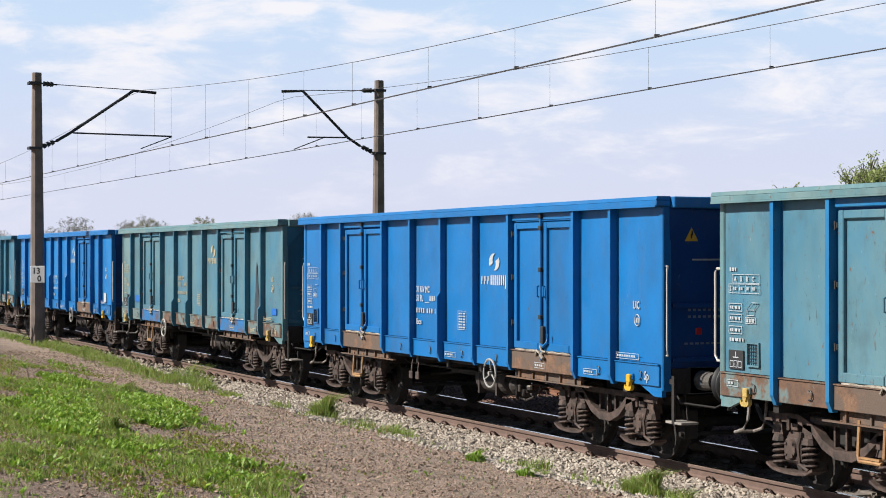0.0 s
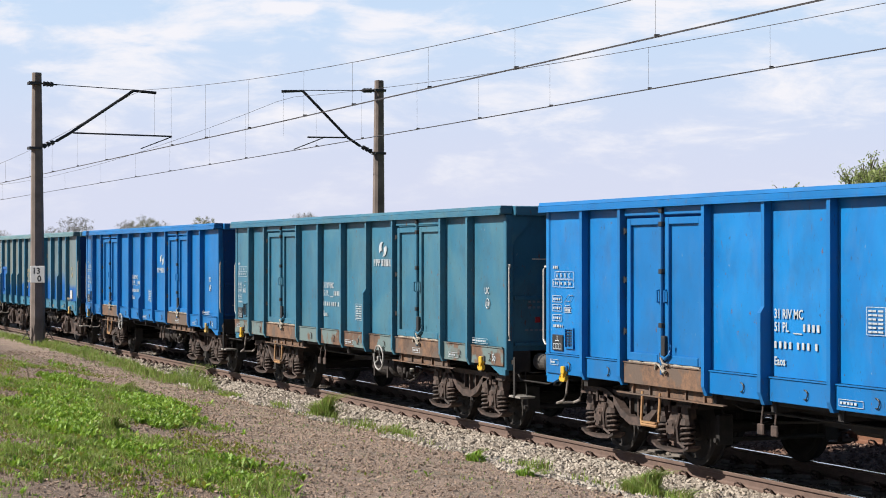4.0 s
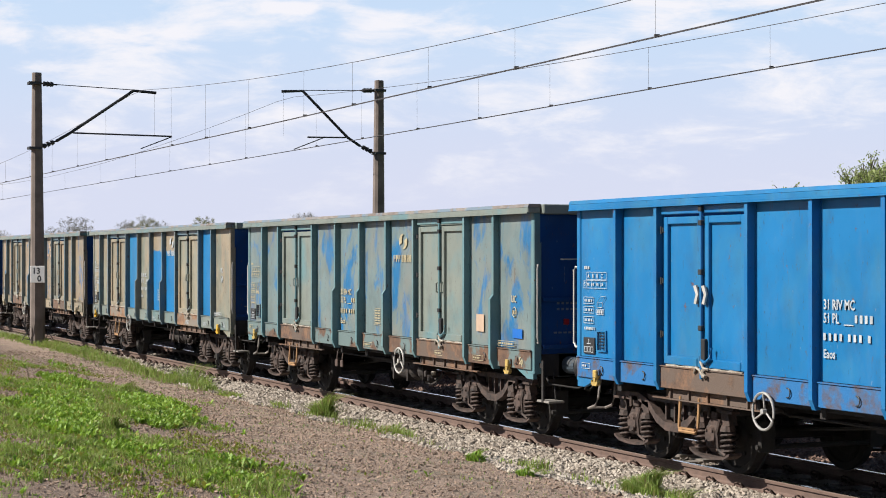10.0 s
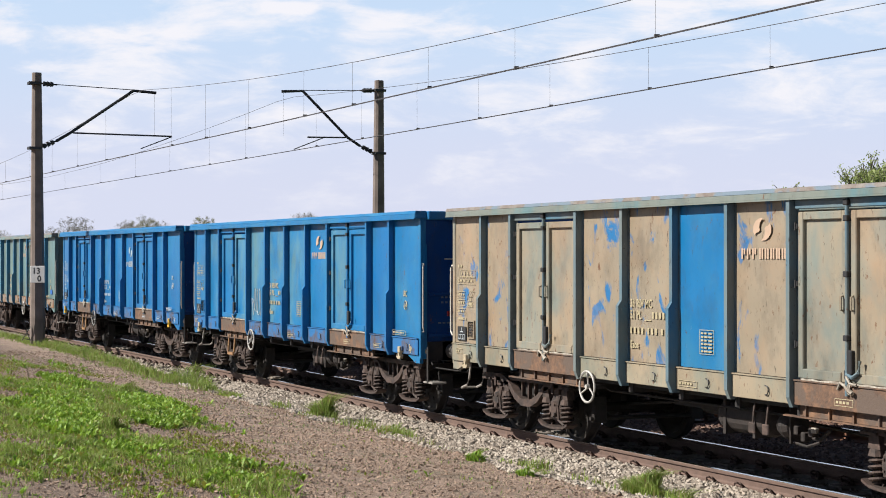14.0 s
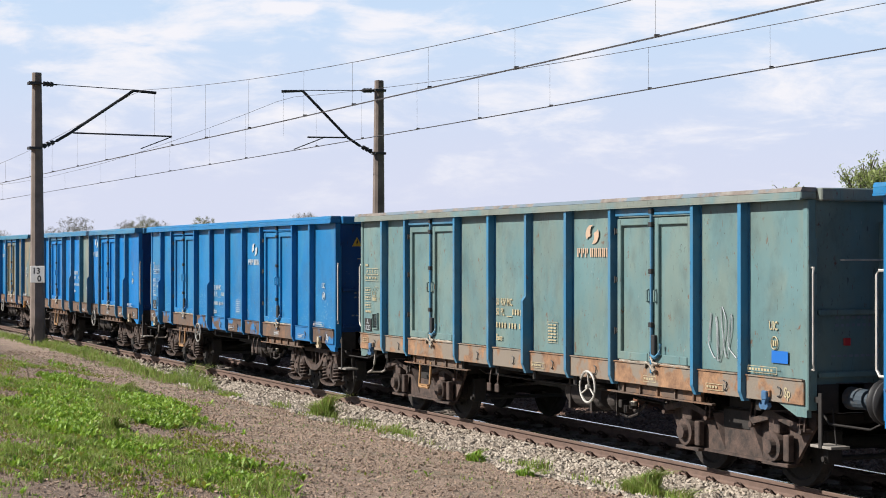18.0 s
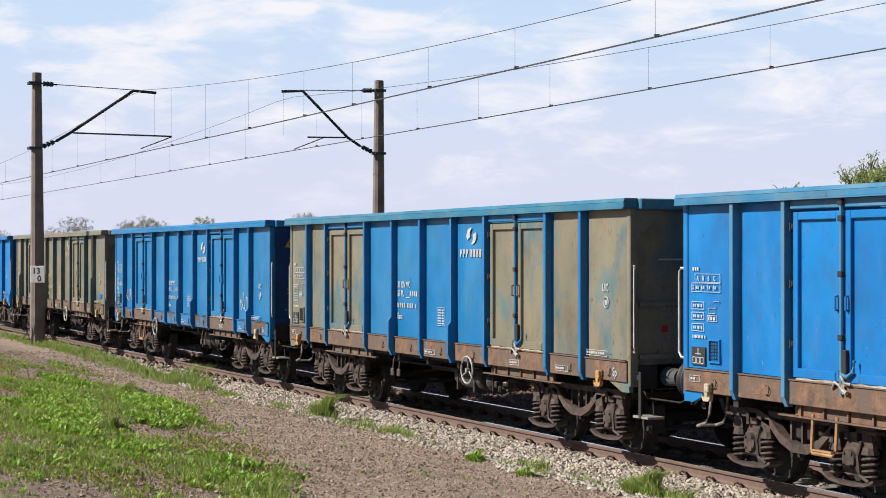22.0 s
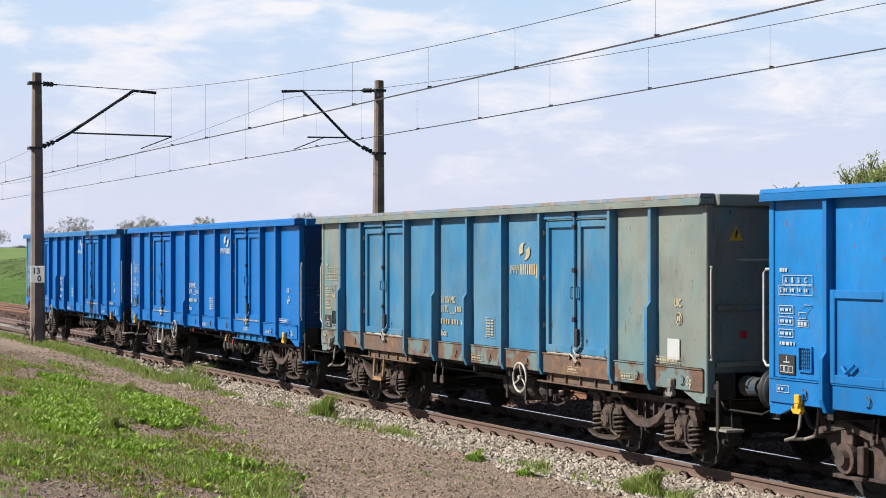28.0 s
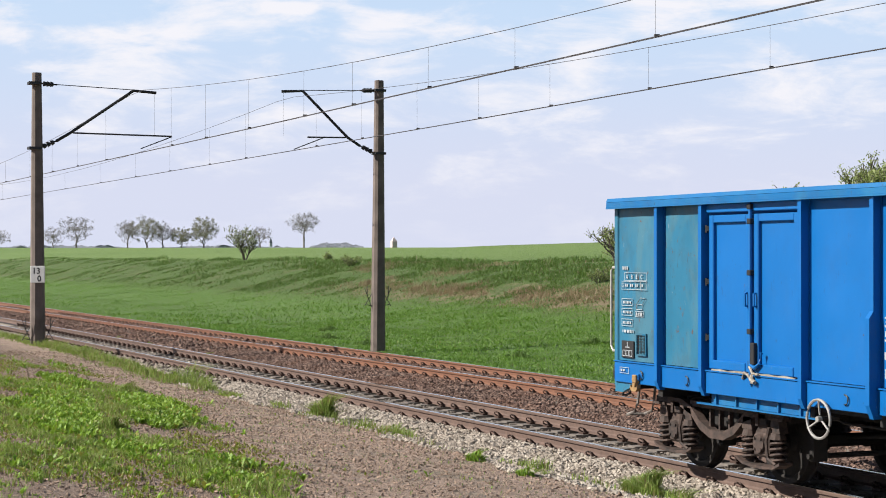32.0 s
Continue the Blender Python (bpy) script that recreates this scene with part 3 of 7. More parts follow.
def panel_maker(x0, x1, z0, z1, seed, bulge=0.011):
    """A pressed sheet, a little dented, with thickness."""
    def make(bm):
        rng = np.random.default_rng(seed)
        nx, nz = 12, 18
        U, V = np.meshgrid(np.linspace(0, 1, nx), np.linspace(0, 1, nz))
        offs = np.zeros((nz, nx))
        for _ in range(14):
            cu, cv, size = rng.uniform(0.1, 0.9), rng.uniform(0.1, 0.95), rng.uniform(0.07, 0.22)
            offs += rng.uniform(-1, 1) * bulge * np.exp(-((U - cu) / size) ** 2 - ((V - cv) * 1.6 / size) ** 2)
        offs = np.clip(offs, -bulge, bulge) * np.sin(math.pi * U) ** 0.5 * np.sin(math.pi * V) ** 0.5
        belly = -bulge * 0.5
        rows = []
        for j in range(nz):
            v, row = j / (nz - 1), []
            for i in range(nx):
                u = i / (nx - 1)
                y = -SKIN + offs[j, i] + belly * math.sin(math.pi * u) * math.sin(math.pi * v)
                row.append(bm.verts.new((x0 + (x1 - x0) * u, y, z0 + (z1 - z0) * v)))
            rows.append(row)
        for j in range(nz - 1):
            for i in range(nx - 1):
                bm.faces.new((rows[j][i], rows[j][i + 1], rows[j + 1][i + 1], rows[j + 1][i]))
        ring = rows[0] + [r[-1] for r in rows[1:]] + rows[-1][-2::-1] + [r[0] for r in rows[-2:0:-1]]
        ring = [bm.verts.new(v.co) for v in ring]
        back = [bm.verts.new((v.co.x, -SKIN + 0.035, v.co.z)) for v in ring]
        for i in range(len(ring)):
            j = (i + 1) % len(ring)
            bm.faces.new((ring[i], back[i], back[j], ring[j]))
        bm.faces.new(back)
        return bm
    return make


def post_maker(x, kink=0.0):
    """A pressed side post, straight or stepped out below the height kink."""
    def make(bm):
        w = 0.032
        if kink:
            prof = ((-SKIN, 3.14), (-1.505, 3.14), (-1.505, kink + 0.05), (-1.555, kink - 0.02), (-1.555, 1.08), (-1.50, 0.945), (-SKIN, 0.945))
        else:
            prof = ((-SKIN, 3.14), (-1.515, 3.14), (-1.515, 1.06), (-1.47, 0.955), (-SKIN, 0.955))
        a = [bm.verts.new((x - w, y, z)) for y, z in prof]
        b = [bm.verts.new((x + w, y, z)) for y, z in prof]
        n = len(prof)
        bm.faces.new(a)
        bm.faces.new(b[::-1])
        for i in range(n):
            bm.faces.new((a[i], b[i], b[(i + 1) % n], a[(i + 1) % n]))
        box(bm, x - 0.055, x + 0.055, -SKIN - 0.010, -SKIN, 1.0, 3.12)
        return bm
    return make


def sill_maker(x0, x1, proud=0.0):
    def make(bm):
        box(bm, x0 + 0.004, x1 - 0.004, -SKIN - 0.045 - proud, -SKIN + 0.06, 0.985, SILL_Z, 0.006)
        box(bm, x0 + 0.01, x1 - 0.01, -SKIN - 0.06 - proud, -SKIN - 0.02, SILL_Z + 0.002, SILL_Z + 0.016)
        return bm
    return make


def ring_maker(x):
    def make(bm):
        pts = [(x + 0.045 * math.cos(a), -SKIN - 0.062, 1.10 + 0.05 * math.sin(a)) for a in np.linspace(-1.4, 1.7, 7)]
        tube(bm, [(x - 0.03, -SKIN - 0.05, 1.15)] + pts[::-1] + [(x - 0.03, -SKIN - 0.05, 1.05)], 0.008, 5)
        return bm
    return make


def leaf_maker(x0, x1):
    """A door leaf: a pressed frame round a sunk sheet."""
    def make(bm):
        z0, z1, f = 1.27, 3.0, 0.085
        y0, y1 = -SKIN - 0.05, -SKIN + 0.02
        box(bm, x0, x0 + f, y0, y1, z0, z1, 0.008)
        box(bm, x1 - f, x1, y0, y1, z0, z1, 0.008)
        box(bm, x0 + f, x1 - f, y0 + 0.003, y1, z1 - f, z1, 0.008)
        box(bm, x0 + f, x1 - f, y0 - 0.01, y1, z0, z0 + 0.10, 0.008)
        box(bm, x0 + f, x1 - f, y0 + 0.044, y1, z0 + 0.10, z1 - f)
        return bm
    return make


def lintel_maker(x0, x1):
    def make(bm):
        box(bm, x0 + 0.05, x1 - 0.05, -SKIN - 0.055, -SKIN + 0.03, 3.03, 3.13, 0.008)
        return bm
    return make


def lock_maker(x):
    """The turning lock bar with its guides and the cast handle at its foot."""
    def make(bm):
        rod(bm, (x, -1.475, 1.14), (x, -1.475, 3.12), 0.021, seg=8)
        tube(bm, [(x, -1.48, 1.36), (x + 0.12, -1.50, 1.33), (x + 0.2, -1.49, 1.38), (x + 0.2, -1.47, 1.5)], 0.022, 6)
        return bm
    return make


def guide_maker(x, z):
    """A cast guide of the lock bar."""
    def make(bm):
        return box(bm, x - 0.035, x + 0.035, -1.503, -1.43, z - 0.03, z + 0.03, 0.006)
    return make


def lock_case_maker(x):
    def make(bm):
        box(bm, x + 0.02, x + 0.10, -1.50, -1.44, 1.36, 1.60, 0.008)
        return box(bm, x - 0.035, x + 0.02, -1.49, -1.44, 1.31, 1.40, 0.006)
    return make


def loop_maker(x):
    """A small looped grip."""
    def make(bm):
        return tube(bm, [(x, -1.43, 2.15), (x, -1.49, 2.13), (x, -1.49, 2.00), (x, -1.43, 1.98)], 0.014, 5)
    return make


def handle_maker(x):
    """A bent flat handle."""
    def make(bm):
        return slab(bm, ((x - 0.05, 2.20), (x + 0.01, 2.21), (x + 0.055, 2.11), (x + 0.01, 1.99), (x - 0.04, 2.0), (x + 0.005, 2.10)), -1.50, -1.478)
    return make


def hinge_maker(x, z):
    def make(bm):
        box(bm, x - 0.032, x + 0.032, -1.465, -1.42, z - 0.03, z + 0.03, 0.006)
        rod(bm, (x, -1.468, z - 0.042), (x, -1.468, z + 0.042), 0.013, seg=6)
        return bm
    return make


def latch_maker(x):
    """The chipped catch strip along the foot of a doorway, with its cast latch."""
    def make(bm):
        rng = random.Random(int(x * 10))
        pts = [(x - 0.80 + 1.6 * i / 16, SILL_Z + 0.016 + rng.uniform(0.004, 0.026)) for i in range(17)]
        slab(bm, [(x - 0.80, SILL_Z + 0.016), (x + 0.80, SILL_Z + 0.016)] + pts[::-1], -1.462, -1.44)
        tube(bm, [(x + 0.02, -1.455, 1.27), (x + 0.05, -1.50, 1.20), (x + 0.12, -1.50, 1.17)], 0.024, 6)
        return bm
    return make


def rim_maker(bm):
    box(bm, -HALF - 0.07, HALF + 0.07, -1.532, -1.33, RAIL_Z, TOP_Z - 0.045, 0.010)
    box(bm, -HALF - 0.06, HALF + 0.06, -1.539, -1.512, RAIL_Z - 0.010, RAIL_Z + 0.008)
    return bm


def cap_maker(bm):
    """The worn upper edge of the rim, a flat bar with a sloping face."""
    prof = ((-1.530, TOP_Z - 0.045), (-1.512, TOP_Z), (-1.335, TOP_Z), (-1.335, TOP_Z - 0.045))
    a = [bm.verts.new((-HALF - 0.068, y, z)) for y, z in prof]
    b = [bm.verts.new((HALF + 0.068, y, z)) for y, z in prof]
    bm.faces.new(a), bm.faces.new(b[::-1])
    for i in range(4):
        bm.faces.new((a[i], b[i], b[(i + 1) % 4], a[(i + 1) % 4]))
    return bm


def end_rim_maker(s):
    def make(bm):
        box(bm, s * HALF - 0.13 * (s < 0) - 0.02, s * HALF + 0.13 * (s > 0) + 0.02, -1.328, 1.328, RAIL_Z - 0.02, TOP_Z - 0.005, 0.012)
        return bm
    return make


def corner_maker(sx):
    def make(bm):
        box(bm, sx * HALF - 0.045, sx * HALF + 0.045, -SKIN - 0.02, -SKIN + 0.10, 0.93, RAIL_Z, 0.01)
        slab(bm, ((sx * (HALF - 0.5), 0.985), (sx * (HALF + 0.02), 0.985), (sx * (HALF + 0.02), 0.86), (sx * (HALF - 0.16), 0.86)), -SKIN - 0.018, -SKIN + 0.04)
        return bm
    return make


def end_maker(sx):
    def make(bm):
        x = sx * (HALF - 0.02)
        return box(bm, x - 0.02, x + 0.02, -1.30, 1.30, 0.95, RAIL_Z)
    return make


def end_rib_maker(sx, z):
    def make(bm):
        x = sx * HALF
        return box(bm, x, x + sx * 0.045, -1.28, 1.28, z - 0.03, z + 0.03, 0.008)
    return make


def end_post_maker(sx, y):
    def make(bm):
        x = sx * HALF
        return box(bm, x + sx * 0.002, x + sx * 0.08, y - 0.045, y + 0.045, 0.95, 2.9, 0.008)
    return make


def gusset_maker(sx, s):
    def make(bm):
        x = sx * HALF
        a = [bm.verts.new(p) for p in ((x, s * 1.33, RAIL_Z - 0.022), (x, s * 0.95, RAIL_Z - 0.022), (x, s * 1.33, 2.72))]
        b = [bm.verts.new((v.co.x + sx * 0.05, v.co.y, v.co.z)) for v in a]
        bm.faces.new(a), bm.faces.new(b[::-1])
        for i in range(3):
            bm.faces.new((a[i], b[i], b[(i + 1) % 3], a[(i + 1) % 3]))
        return bm
    return make


def frame_maker(bm):
    """Centre sill, head beams and cross members."""
    for s in (-1, 1):
        box(bm, -6.3, 6.3, s * 0.26 - 0.05, s * 0.26 + 0.05, 0.74, 1.02)
        box(bm, s * 6.2 - 0.1, s * 6.2 + 0.2 * (s > 0), -1.3, 1.3, 0.90, 1.20) if s > 0 else box(bm, -6.4, -6.1, -1.3, 1.3, 0.90, 1.20)
    for x in (-5.4, -3.3, -2.36, -1.18, 0.0, 1.18, 2.36, 3.3, 5.4):
        box(bm, x - 0.05, x + 0.05, -1.36, 1.36, 0.86, 1.02)
    for x in (-4.5, 4.5):
        box(bm, x - 0.22, x + 0.22, -1.0, 1.0, 0.80, 1.02)
    box(bm, -2.2, 2.2, -1.34, -1.28, 0.93, 1.0)
    box(bm, -2.2, 2.2, 1.28, 1.34, 0.93, 1.0)
    return bm


def floor_maker(bm):
    return box(bm, -6.3, 6.3, -1.34, 1.34, 1.025, 1.10)


def buffer_maker(sx, sy):
    def make(bm):
        y = sy * 0.875
        rod(bm, (sx * 6.36, y, 1.05), (sx * 6.70, y, 1.05), 0.125, 0.105, 16)
        rod(bm, (sx * 6.70, y, 1.05), (sx * 6.96, y, 1.05), 0.075, seg=14)
        box(bm, min(sx * 6.34, sx * 6.40), max(sx * 6.34, sx * 6.40), y - 0.17, y + 0.17, 0.89, 1.21, 0.01)
        return bm
    return make


def head_maker(sx, sy):
    def make(bm):
        lathe(bm, [(sx * 6.955, 0.06), (sx * 6.958, 0.235), (sx * 6.985, 0.24), (sx * 7.012, 0.12)], 20, (0, sy * 0.875, 1.05), "x")
        return bm
    return make


def coupling_maker(sx):
    def make(bm):
        tube(bm, [(sx * 6.36, 0, 1.03), (sx * 6.62, 0, 1.03), (sx * 6.78, 0, 1.06), (sx * 6.84, 0, 1.0), (sx * 6.76, 0, 0.95)], 0.04, 6)
        for y in (-0.06, 0.06):
            tube(bm, [(sx * 6.66, y, 1.0), (sx * 6.86, y, 0.84), (sx * 7.015, y, 0.88)], 0.018, 5)
        return bm
    return make


def hose_maker(sx):
    def make(bm):
        tube(bm, [(sx * 6.40, -0.30, 0.95), (sx * 6.62, -0.30, 0.86), (sx * 6.80, -0.29, 0.60), (sx * 7.0, -0.26, 0.52)], 0.025, 7)
        return bm
    return make


def bar_maker(sx):
    def make(bm):
        return tube(bm, [(sx * 6.42, -1.25, 0.90), (sx * 6.52, -1.24, 0.80), (sx * 6.86, -0.98, 0.76), (sx * 6.92, -0.88, 0.82)], 0.014, 6)
    return make


def grab_front_maker(bm):
    x = HALF + 0.10
    tube(bm, [(HALF + 0.03, -1.37, 2.42), (x, -1.39, 2.42), (x, -1.40, 2.36), (x, -1.40, 1.42), (x, -1.39, 1.36), (HALF + 0.03, -1.37, 1.36)], 0.013, 6)
    return bm


def grab_rear_maker(bm):
    x = -HALF - 0.20
    tube(bm, [(-HALF - 0.03, -1.36, 2.40), (x + 0.04, -1.38, 2.40), (x, -1.38, 2.36), (x, -1.38, 1.42), (x + 0.05, -1.38, 1.36), (-HALF - 0.03, -1.36, 1.36)], 0.017, 6)
    return bm


def grab_end_maker(bm):
    tube(bm, [(HALF + 0.03, -1.0, 2.50), (HALF + 0.09, -1.0, 2.50), (HALF + 0.09, -0.15, 2.50), (HALF + 0.03, -0.15, 2.50)], 0.012, 6)
    return bm


def step_maker(bm):
    """The shunter's tread at the front corner."""
    return box(bm, 6.32, 6.68, -1.34, -1.10, 0.550, 0.580, 0.004)


def strap_maker(bm):
    """The bent straps that carry the tread."""
    box(bm, 6.47, 6.525, -1.345, -1.322, 0.55, 1.12)
    box(bm, 6.38, 6.47, -1.345, -1.30, 1.02, 1.08)
    tube(bm, [(6.44, -1.14, 0.95), (6.50, -1.14, 0.56)], 0.010, 5)
    return bm


def stirrup_maker(bm):
    """A bent stirrup of flat bar under the rear corner."""
    tube(bm, [(-5.92, -1.34, 0.98), (-5.94, -1.36, 0.74), (-6.00, -1.37, 0.63), (-6.16, -1.38, 0.585), (-6.20, -1.30, 0.585), (-6.16, -1.14, 0.585), (-6.00, -1.13, 0.63), (-5.94, -1.13, 0.74), (-5.92, -1.12, 0.98)], 0.019, 6)
    return bm


def hook_bracket_maker(x):
    def make(bm):
        return box(bm, x - 0.02, x + 0.06, -1.485, -1.42, 1.03, 1.11, 0.010)
    return make


def hook_maker(x):
    """A towing hook with two horns."""
    def make(bm):
        box(bm, x - 0.045, x + 0.045, -1.515, -1.45, 1.00, 1.10, 0.01)
        slab(bm, ((x - 0.035, 1.0), (x + 0.035, 1.0), (x + 0.022, 0.955), (x + 0.060, 0.945), (x + 0.072, 0.975), (x + 0.085, 0.935), (x + 0.05, 0.90), (x - 0.05, 0.90), (x - 0.085, 0.935), (x - 0.072, 0.975), (x - 0.060, 0.945), (x - 0.022, 0.955)), -1.515, -1.465)
        return bm
    return make


def handwheel_maker(x):
    def make(bm):
        c = Vector((x, -1.50, 0.875))
        tube(bm, [c + Vector((0.198 * math.cos(a), 0, 0.198 * math.sin(a))) for a in np.linspace(0, math.tau, 24, endpoint=False)], 0.016, 6, True)
        for a in (1.57, 3.67, 5.76):
            tube(bm, [c + Vector((0.04 * math.cos(a), 0.02, 0.04 * math.sin(a))), c + Vector((0.198 * math.cos(a), 0, 0.198 * math.sin(a)))], 0.012, 5)
        rod(bm, c + Vector((0, -0.02, 0)), c + Vector((0, 0.03, 0)), 0.03, seg=8)
        return bm
    return make


def ladder_maker(bm):
    """A stirrup of bent bar under the doorway."""
    tube(bm, [(-3.94, -1.37, 0.90), (-3.94, -1.39, 0.56), (-3.91, -1.40, 0.50), (-3.56, -1.40, 0.50), (-3.53, -1.39, 0.56), (-3.53, -1.37, 0.90)], 0.021, 6)
    return box(bm, -3.90, -3.57, -1.42, -1.38, 0.525, 0.545)


def axle_stub_maker(x):
    """The spindle behind the hand wheel."""
    def make(bm):
        return rod(bm, (x, -1.47, 0.875), (x, -1.25, 0.875), 0.026, seg=8)
    return make


def beam_maker(x0, x1):
    """The bare beam under a doorway, with its gussets."""
    def make(bm):
        box(bm, x0 + 0.02, x1 - 0.02, -1.37, -1.33, 0.865, 0.98)
        box(bm, x0 - 0.25, x1 + 0.25, -1.40, -1.34, 0.845, 0.862)
        for i in range(5):
            x = x0 + 0.15 + (x1 - x0 - 0.3) * i / 4
            slab(bm, ((x - 0.012, 0.862), (x + 0.012, 0.862), (x + 0.012, 0.98), (x - 0.012, 0.98)), -1.40, -1.365)
        return bm
    return make


def catch_maker(x):
    """Chipped white casts of the door catch."""
    def make(bm):
        tube(bm, [(x - 0.16, -1.47, 1.20), (x - 0.08, -1.50, 1.27), (x + 0.0, -1.50, 1.24), (x + 0.06, -1.49, 1.16)], 0.015, 6)
        tube(bm, [(x + 0.02, -1.50, 1.34), (x + 0.09, -1.51, 1.27), (x + 0.17, -1.49, 1.26)], 0.015, 6)
        return bm
    return make


def tank_maker(bm):
    lathe(bm, [(-0.55, 0.05), (-0.50, 0.17), (-0.42, 0.20), (0.42, 0.20), (0.50, 0.17), (0.55, 0.05)], 16, (0.75, -0.85, 0.70), "x")
    for x in (0.45, 1.05):
        box(bm, x - 0.025, x + 0.025, -1.056, -0.64, 0.49, 1.0)
    return bm


def rigging_maker(bm):
    """Brake cylinder, levers and pull rods."""
    rod(bm, (-1.2, -0.2, 0.72), (-0.5, -0.2, 0.72), 0.16, seg=14)
    tube(bm, [(-0.5, -0.2, 0.72), (0.1, -0.25, 0.66), (3.3, -0.2, 0.52)], 0.022, 6)
    tube(bm, [(-1.2, -0.2, 0.72), (-3.3, -0.2, 0.52)], 0.022, 6)
    tube(bm, [(-2.9, -1.0, 0.93), (-2.2, -1.05, 0.80), (2.2, -1.05, 0.80), (2.9, -1.0, 0.93)], 0.016, 6)
    box(bm, 0.0, 0.06, -0.6, 0.5, 0.60, 0.70)
    box(bm, -0.9, 0.9, -0.9, 0.9, 0.72, 0.77)
    return bm


def lever_maker(x):
    """A changeover lever, hung from the sill."""
    def make(bm):
        tube(bm, [(x, -1.28, 1.02), (x + 0.06, -1.36, 0.84), (x + 0.06, -1.38, 0.66)], 0.014, 5)
        box(bm, x + 0.0, x + 0.12, -1.395, -1.365, 0.60, 0.72, 0.01)
        return bm
    return make


def valve_maker(bm):
    """The brake valve: a flanged pot with its pipes and cocks."""
    lathe(bm, [(-0.12, 0.04), (-0.11, 0.12), (-0.02, 0.155), (0.02, 0.155), (0.08, 0.12), (0.12, 0.05)], 14, (1.62, -0.95, 0.68), "x")
    box(bm, 1.80, 1.82, -1.10, -0.86, 0.50, 0.95)
    tube(bm, [(1.74, -0.95, 0.68), (1.92, -1.0, 0.60), (2.25, -1.02, 0.58), (2.4, -1.0, 0.70)], 0.022, 6)
    tube(bm, [(1.80, -1.05, 0.52), (2.1, -1.08, 0.50), (2.3, -1.06, 0.56)], 0.016, 5)
    for x, z in ((1.93, 0.66), (2.06, 0.60), (2.2, 0.66)):
        box(bm, x - 0.035, x + 0.035, -1.12, -1.02, z - 0.05, z + 0.05, 0.01)
    return bm


def tag_maker(bm):
    """A small pale cock handle."""
    return box(bm, 2.24, 2.33, -1.14, -1.10, 0.66, 0.72, 0.005)


def scribble_maker(x, z, w, h, seed):
    """Loose spray-can loops that run on as one line."""
    def make(bm):
        rng = random.Random(seed)
        n, turns = 64, 4
        lift = [rng.uniform(0.55, 1.0) for _ in range(turns + 1)]
        pts = []
        for i in range(n):
            u = i / (n - 1)
            a = math.tau * turns * u
            k = lift[int(u * turns)]
            pts.append((x + w * (u + 0.10 * math.cos(a) + 0.05 * math.sin(1.7 * a + seed)), -SKIN - 0.021, z + h * (0.5 * k + 0.5 * k * math.sin(a) + 0.08 * math.sin(2.3 * a + seed))))
        return tube(bm, pts, 0.0065, 4)
    return make


def spike_maker(bm):
    """A dark run of spilt oil: broad at the foot, tapering upwards."""
    rng = random.Random(4)
    left = [(4.62 + 0.15 * (i / 12) ** 0.6 + rng.uniform(-0.012, 0.012), SILL_Z + 0.03 + 1.15 * i / 12) for i in range(12)]
    right = [(5.10 - 0.28 * (i / 12) ** 0.6 + rng.uniform(-0.012, 0.012), SILL_Z + 0.03 + 1.15 * i / 12) for i in range(12)]
    return slab(bm, left + [(4.80, 2.42)] + right[::-1], -SKIN - 0.0190, -SKIN - 0.0170)


def tag_sign_maker(x, z):
    """A small plate hung under the sill on a wire."""
    def make(bm):
        tube(bm, [(x, -1.30, 0.99), (x + 0.01, -1.36, z + 0.10)], 0.006, 4)
        return box(bm, x - 0.028, x + 0.028, -1.372, -1.360, z + 0.01, z + 0.10, 0.004)
    return make


# bogies: a cast frame on coil springs, or an older one of plate with hung axle boxes


def sweep(bm, pts, y0, y1, h):
    """A flat bar of height h that follows points in x and z."""
    up = [(x, z + h / 2) for x, z in pts]
    dn = [(x, z - h / 2) for x, z in pts][::-1]
    return slab(bm, up + dn, y0, y1)


def arm_maker(s):
    def make(bm):
        y0, y1 = s * 1.10 - 0.055, s * 1.10 + 0.055
        curve = [(-1.34, 0.79), (-0.78, 0.79), (-0.56, 0.72), (-0.36, 0.56), (-0.14, 0.475), (0.14, 0.475), (0.36, 0.56), (0.56, 0.72), (0.78, 0.79), (1.34, 0.79)]
        sweep(bm, curve, y0, y1, 0.10)
        box(bm, -0.62, 0.62, s * 1.08 - 0.04, s * 1.08 + 0.04, 0.76, 0.83)
        for x in (-0.22, -0.02, 0.18):
            box(bm, x - 0.015, x + 0.015, s * 1.07 - 0.03, s * 1.07 + 0.03, 0.50, 0.77)
        for x in (-0.9, 0.9):
            box(bm, x - 0.10, x + 0.10, y0, y1, 0.66, 0.80, 0.01)
            tube(bm, [(x - 0.05, s * 1.16, 0.66), (x - 0.05, s * 1.16, 0.80)], 0.028, 6)
            for e in (-0.27, 0.27):
                slab(bm, ((x + e - 0.10, 0.60), (x + e + 0.10, 0.60), (x + e + 0.07, 0.74), (x + e - 0.07, 0.74)), y0, y1)
        box(bm, -1.36, -1.10, y0 - 0.03, y1 + 0.03, 0.74, 0.77)
        box(bm, 1.10, 1.36, y0 - 0.03, y1 + 0.03, 0.74, 0.77)
        return bm
    return make


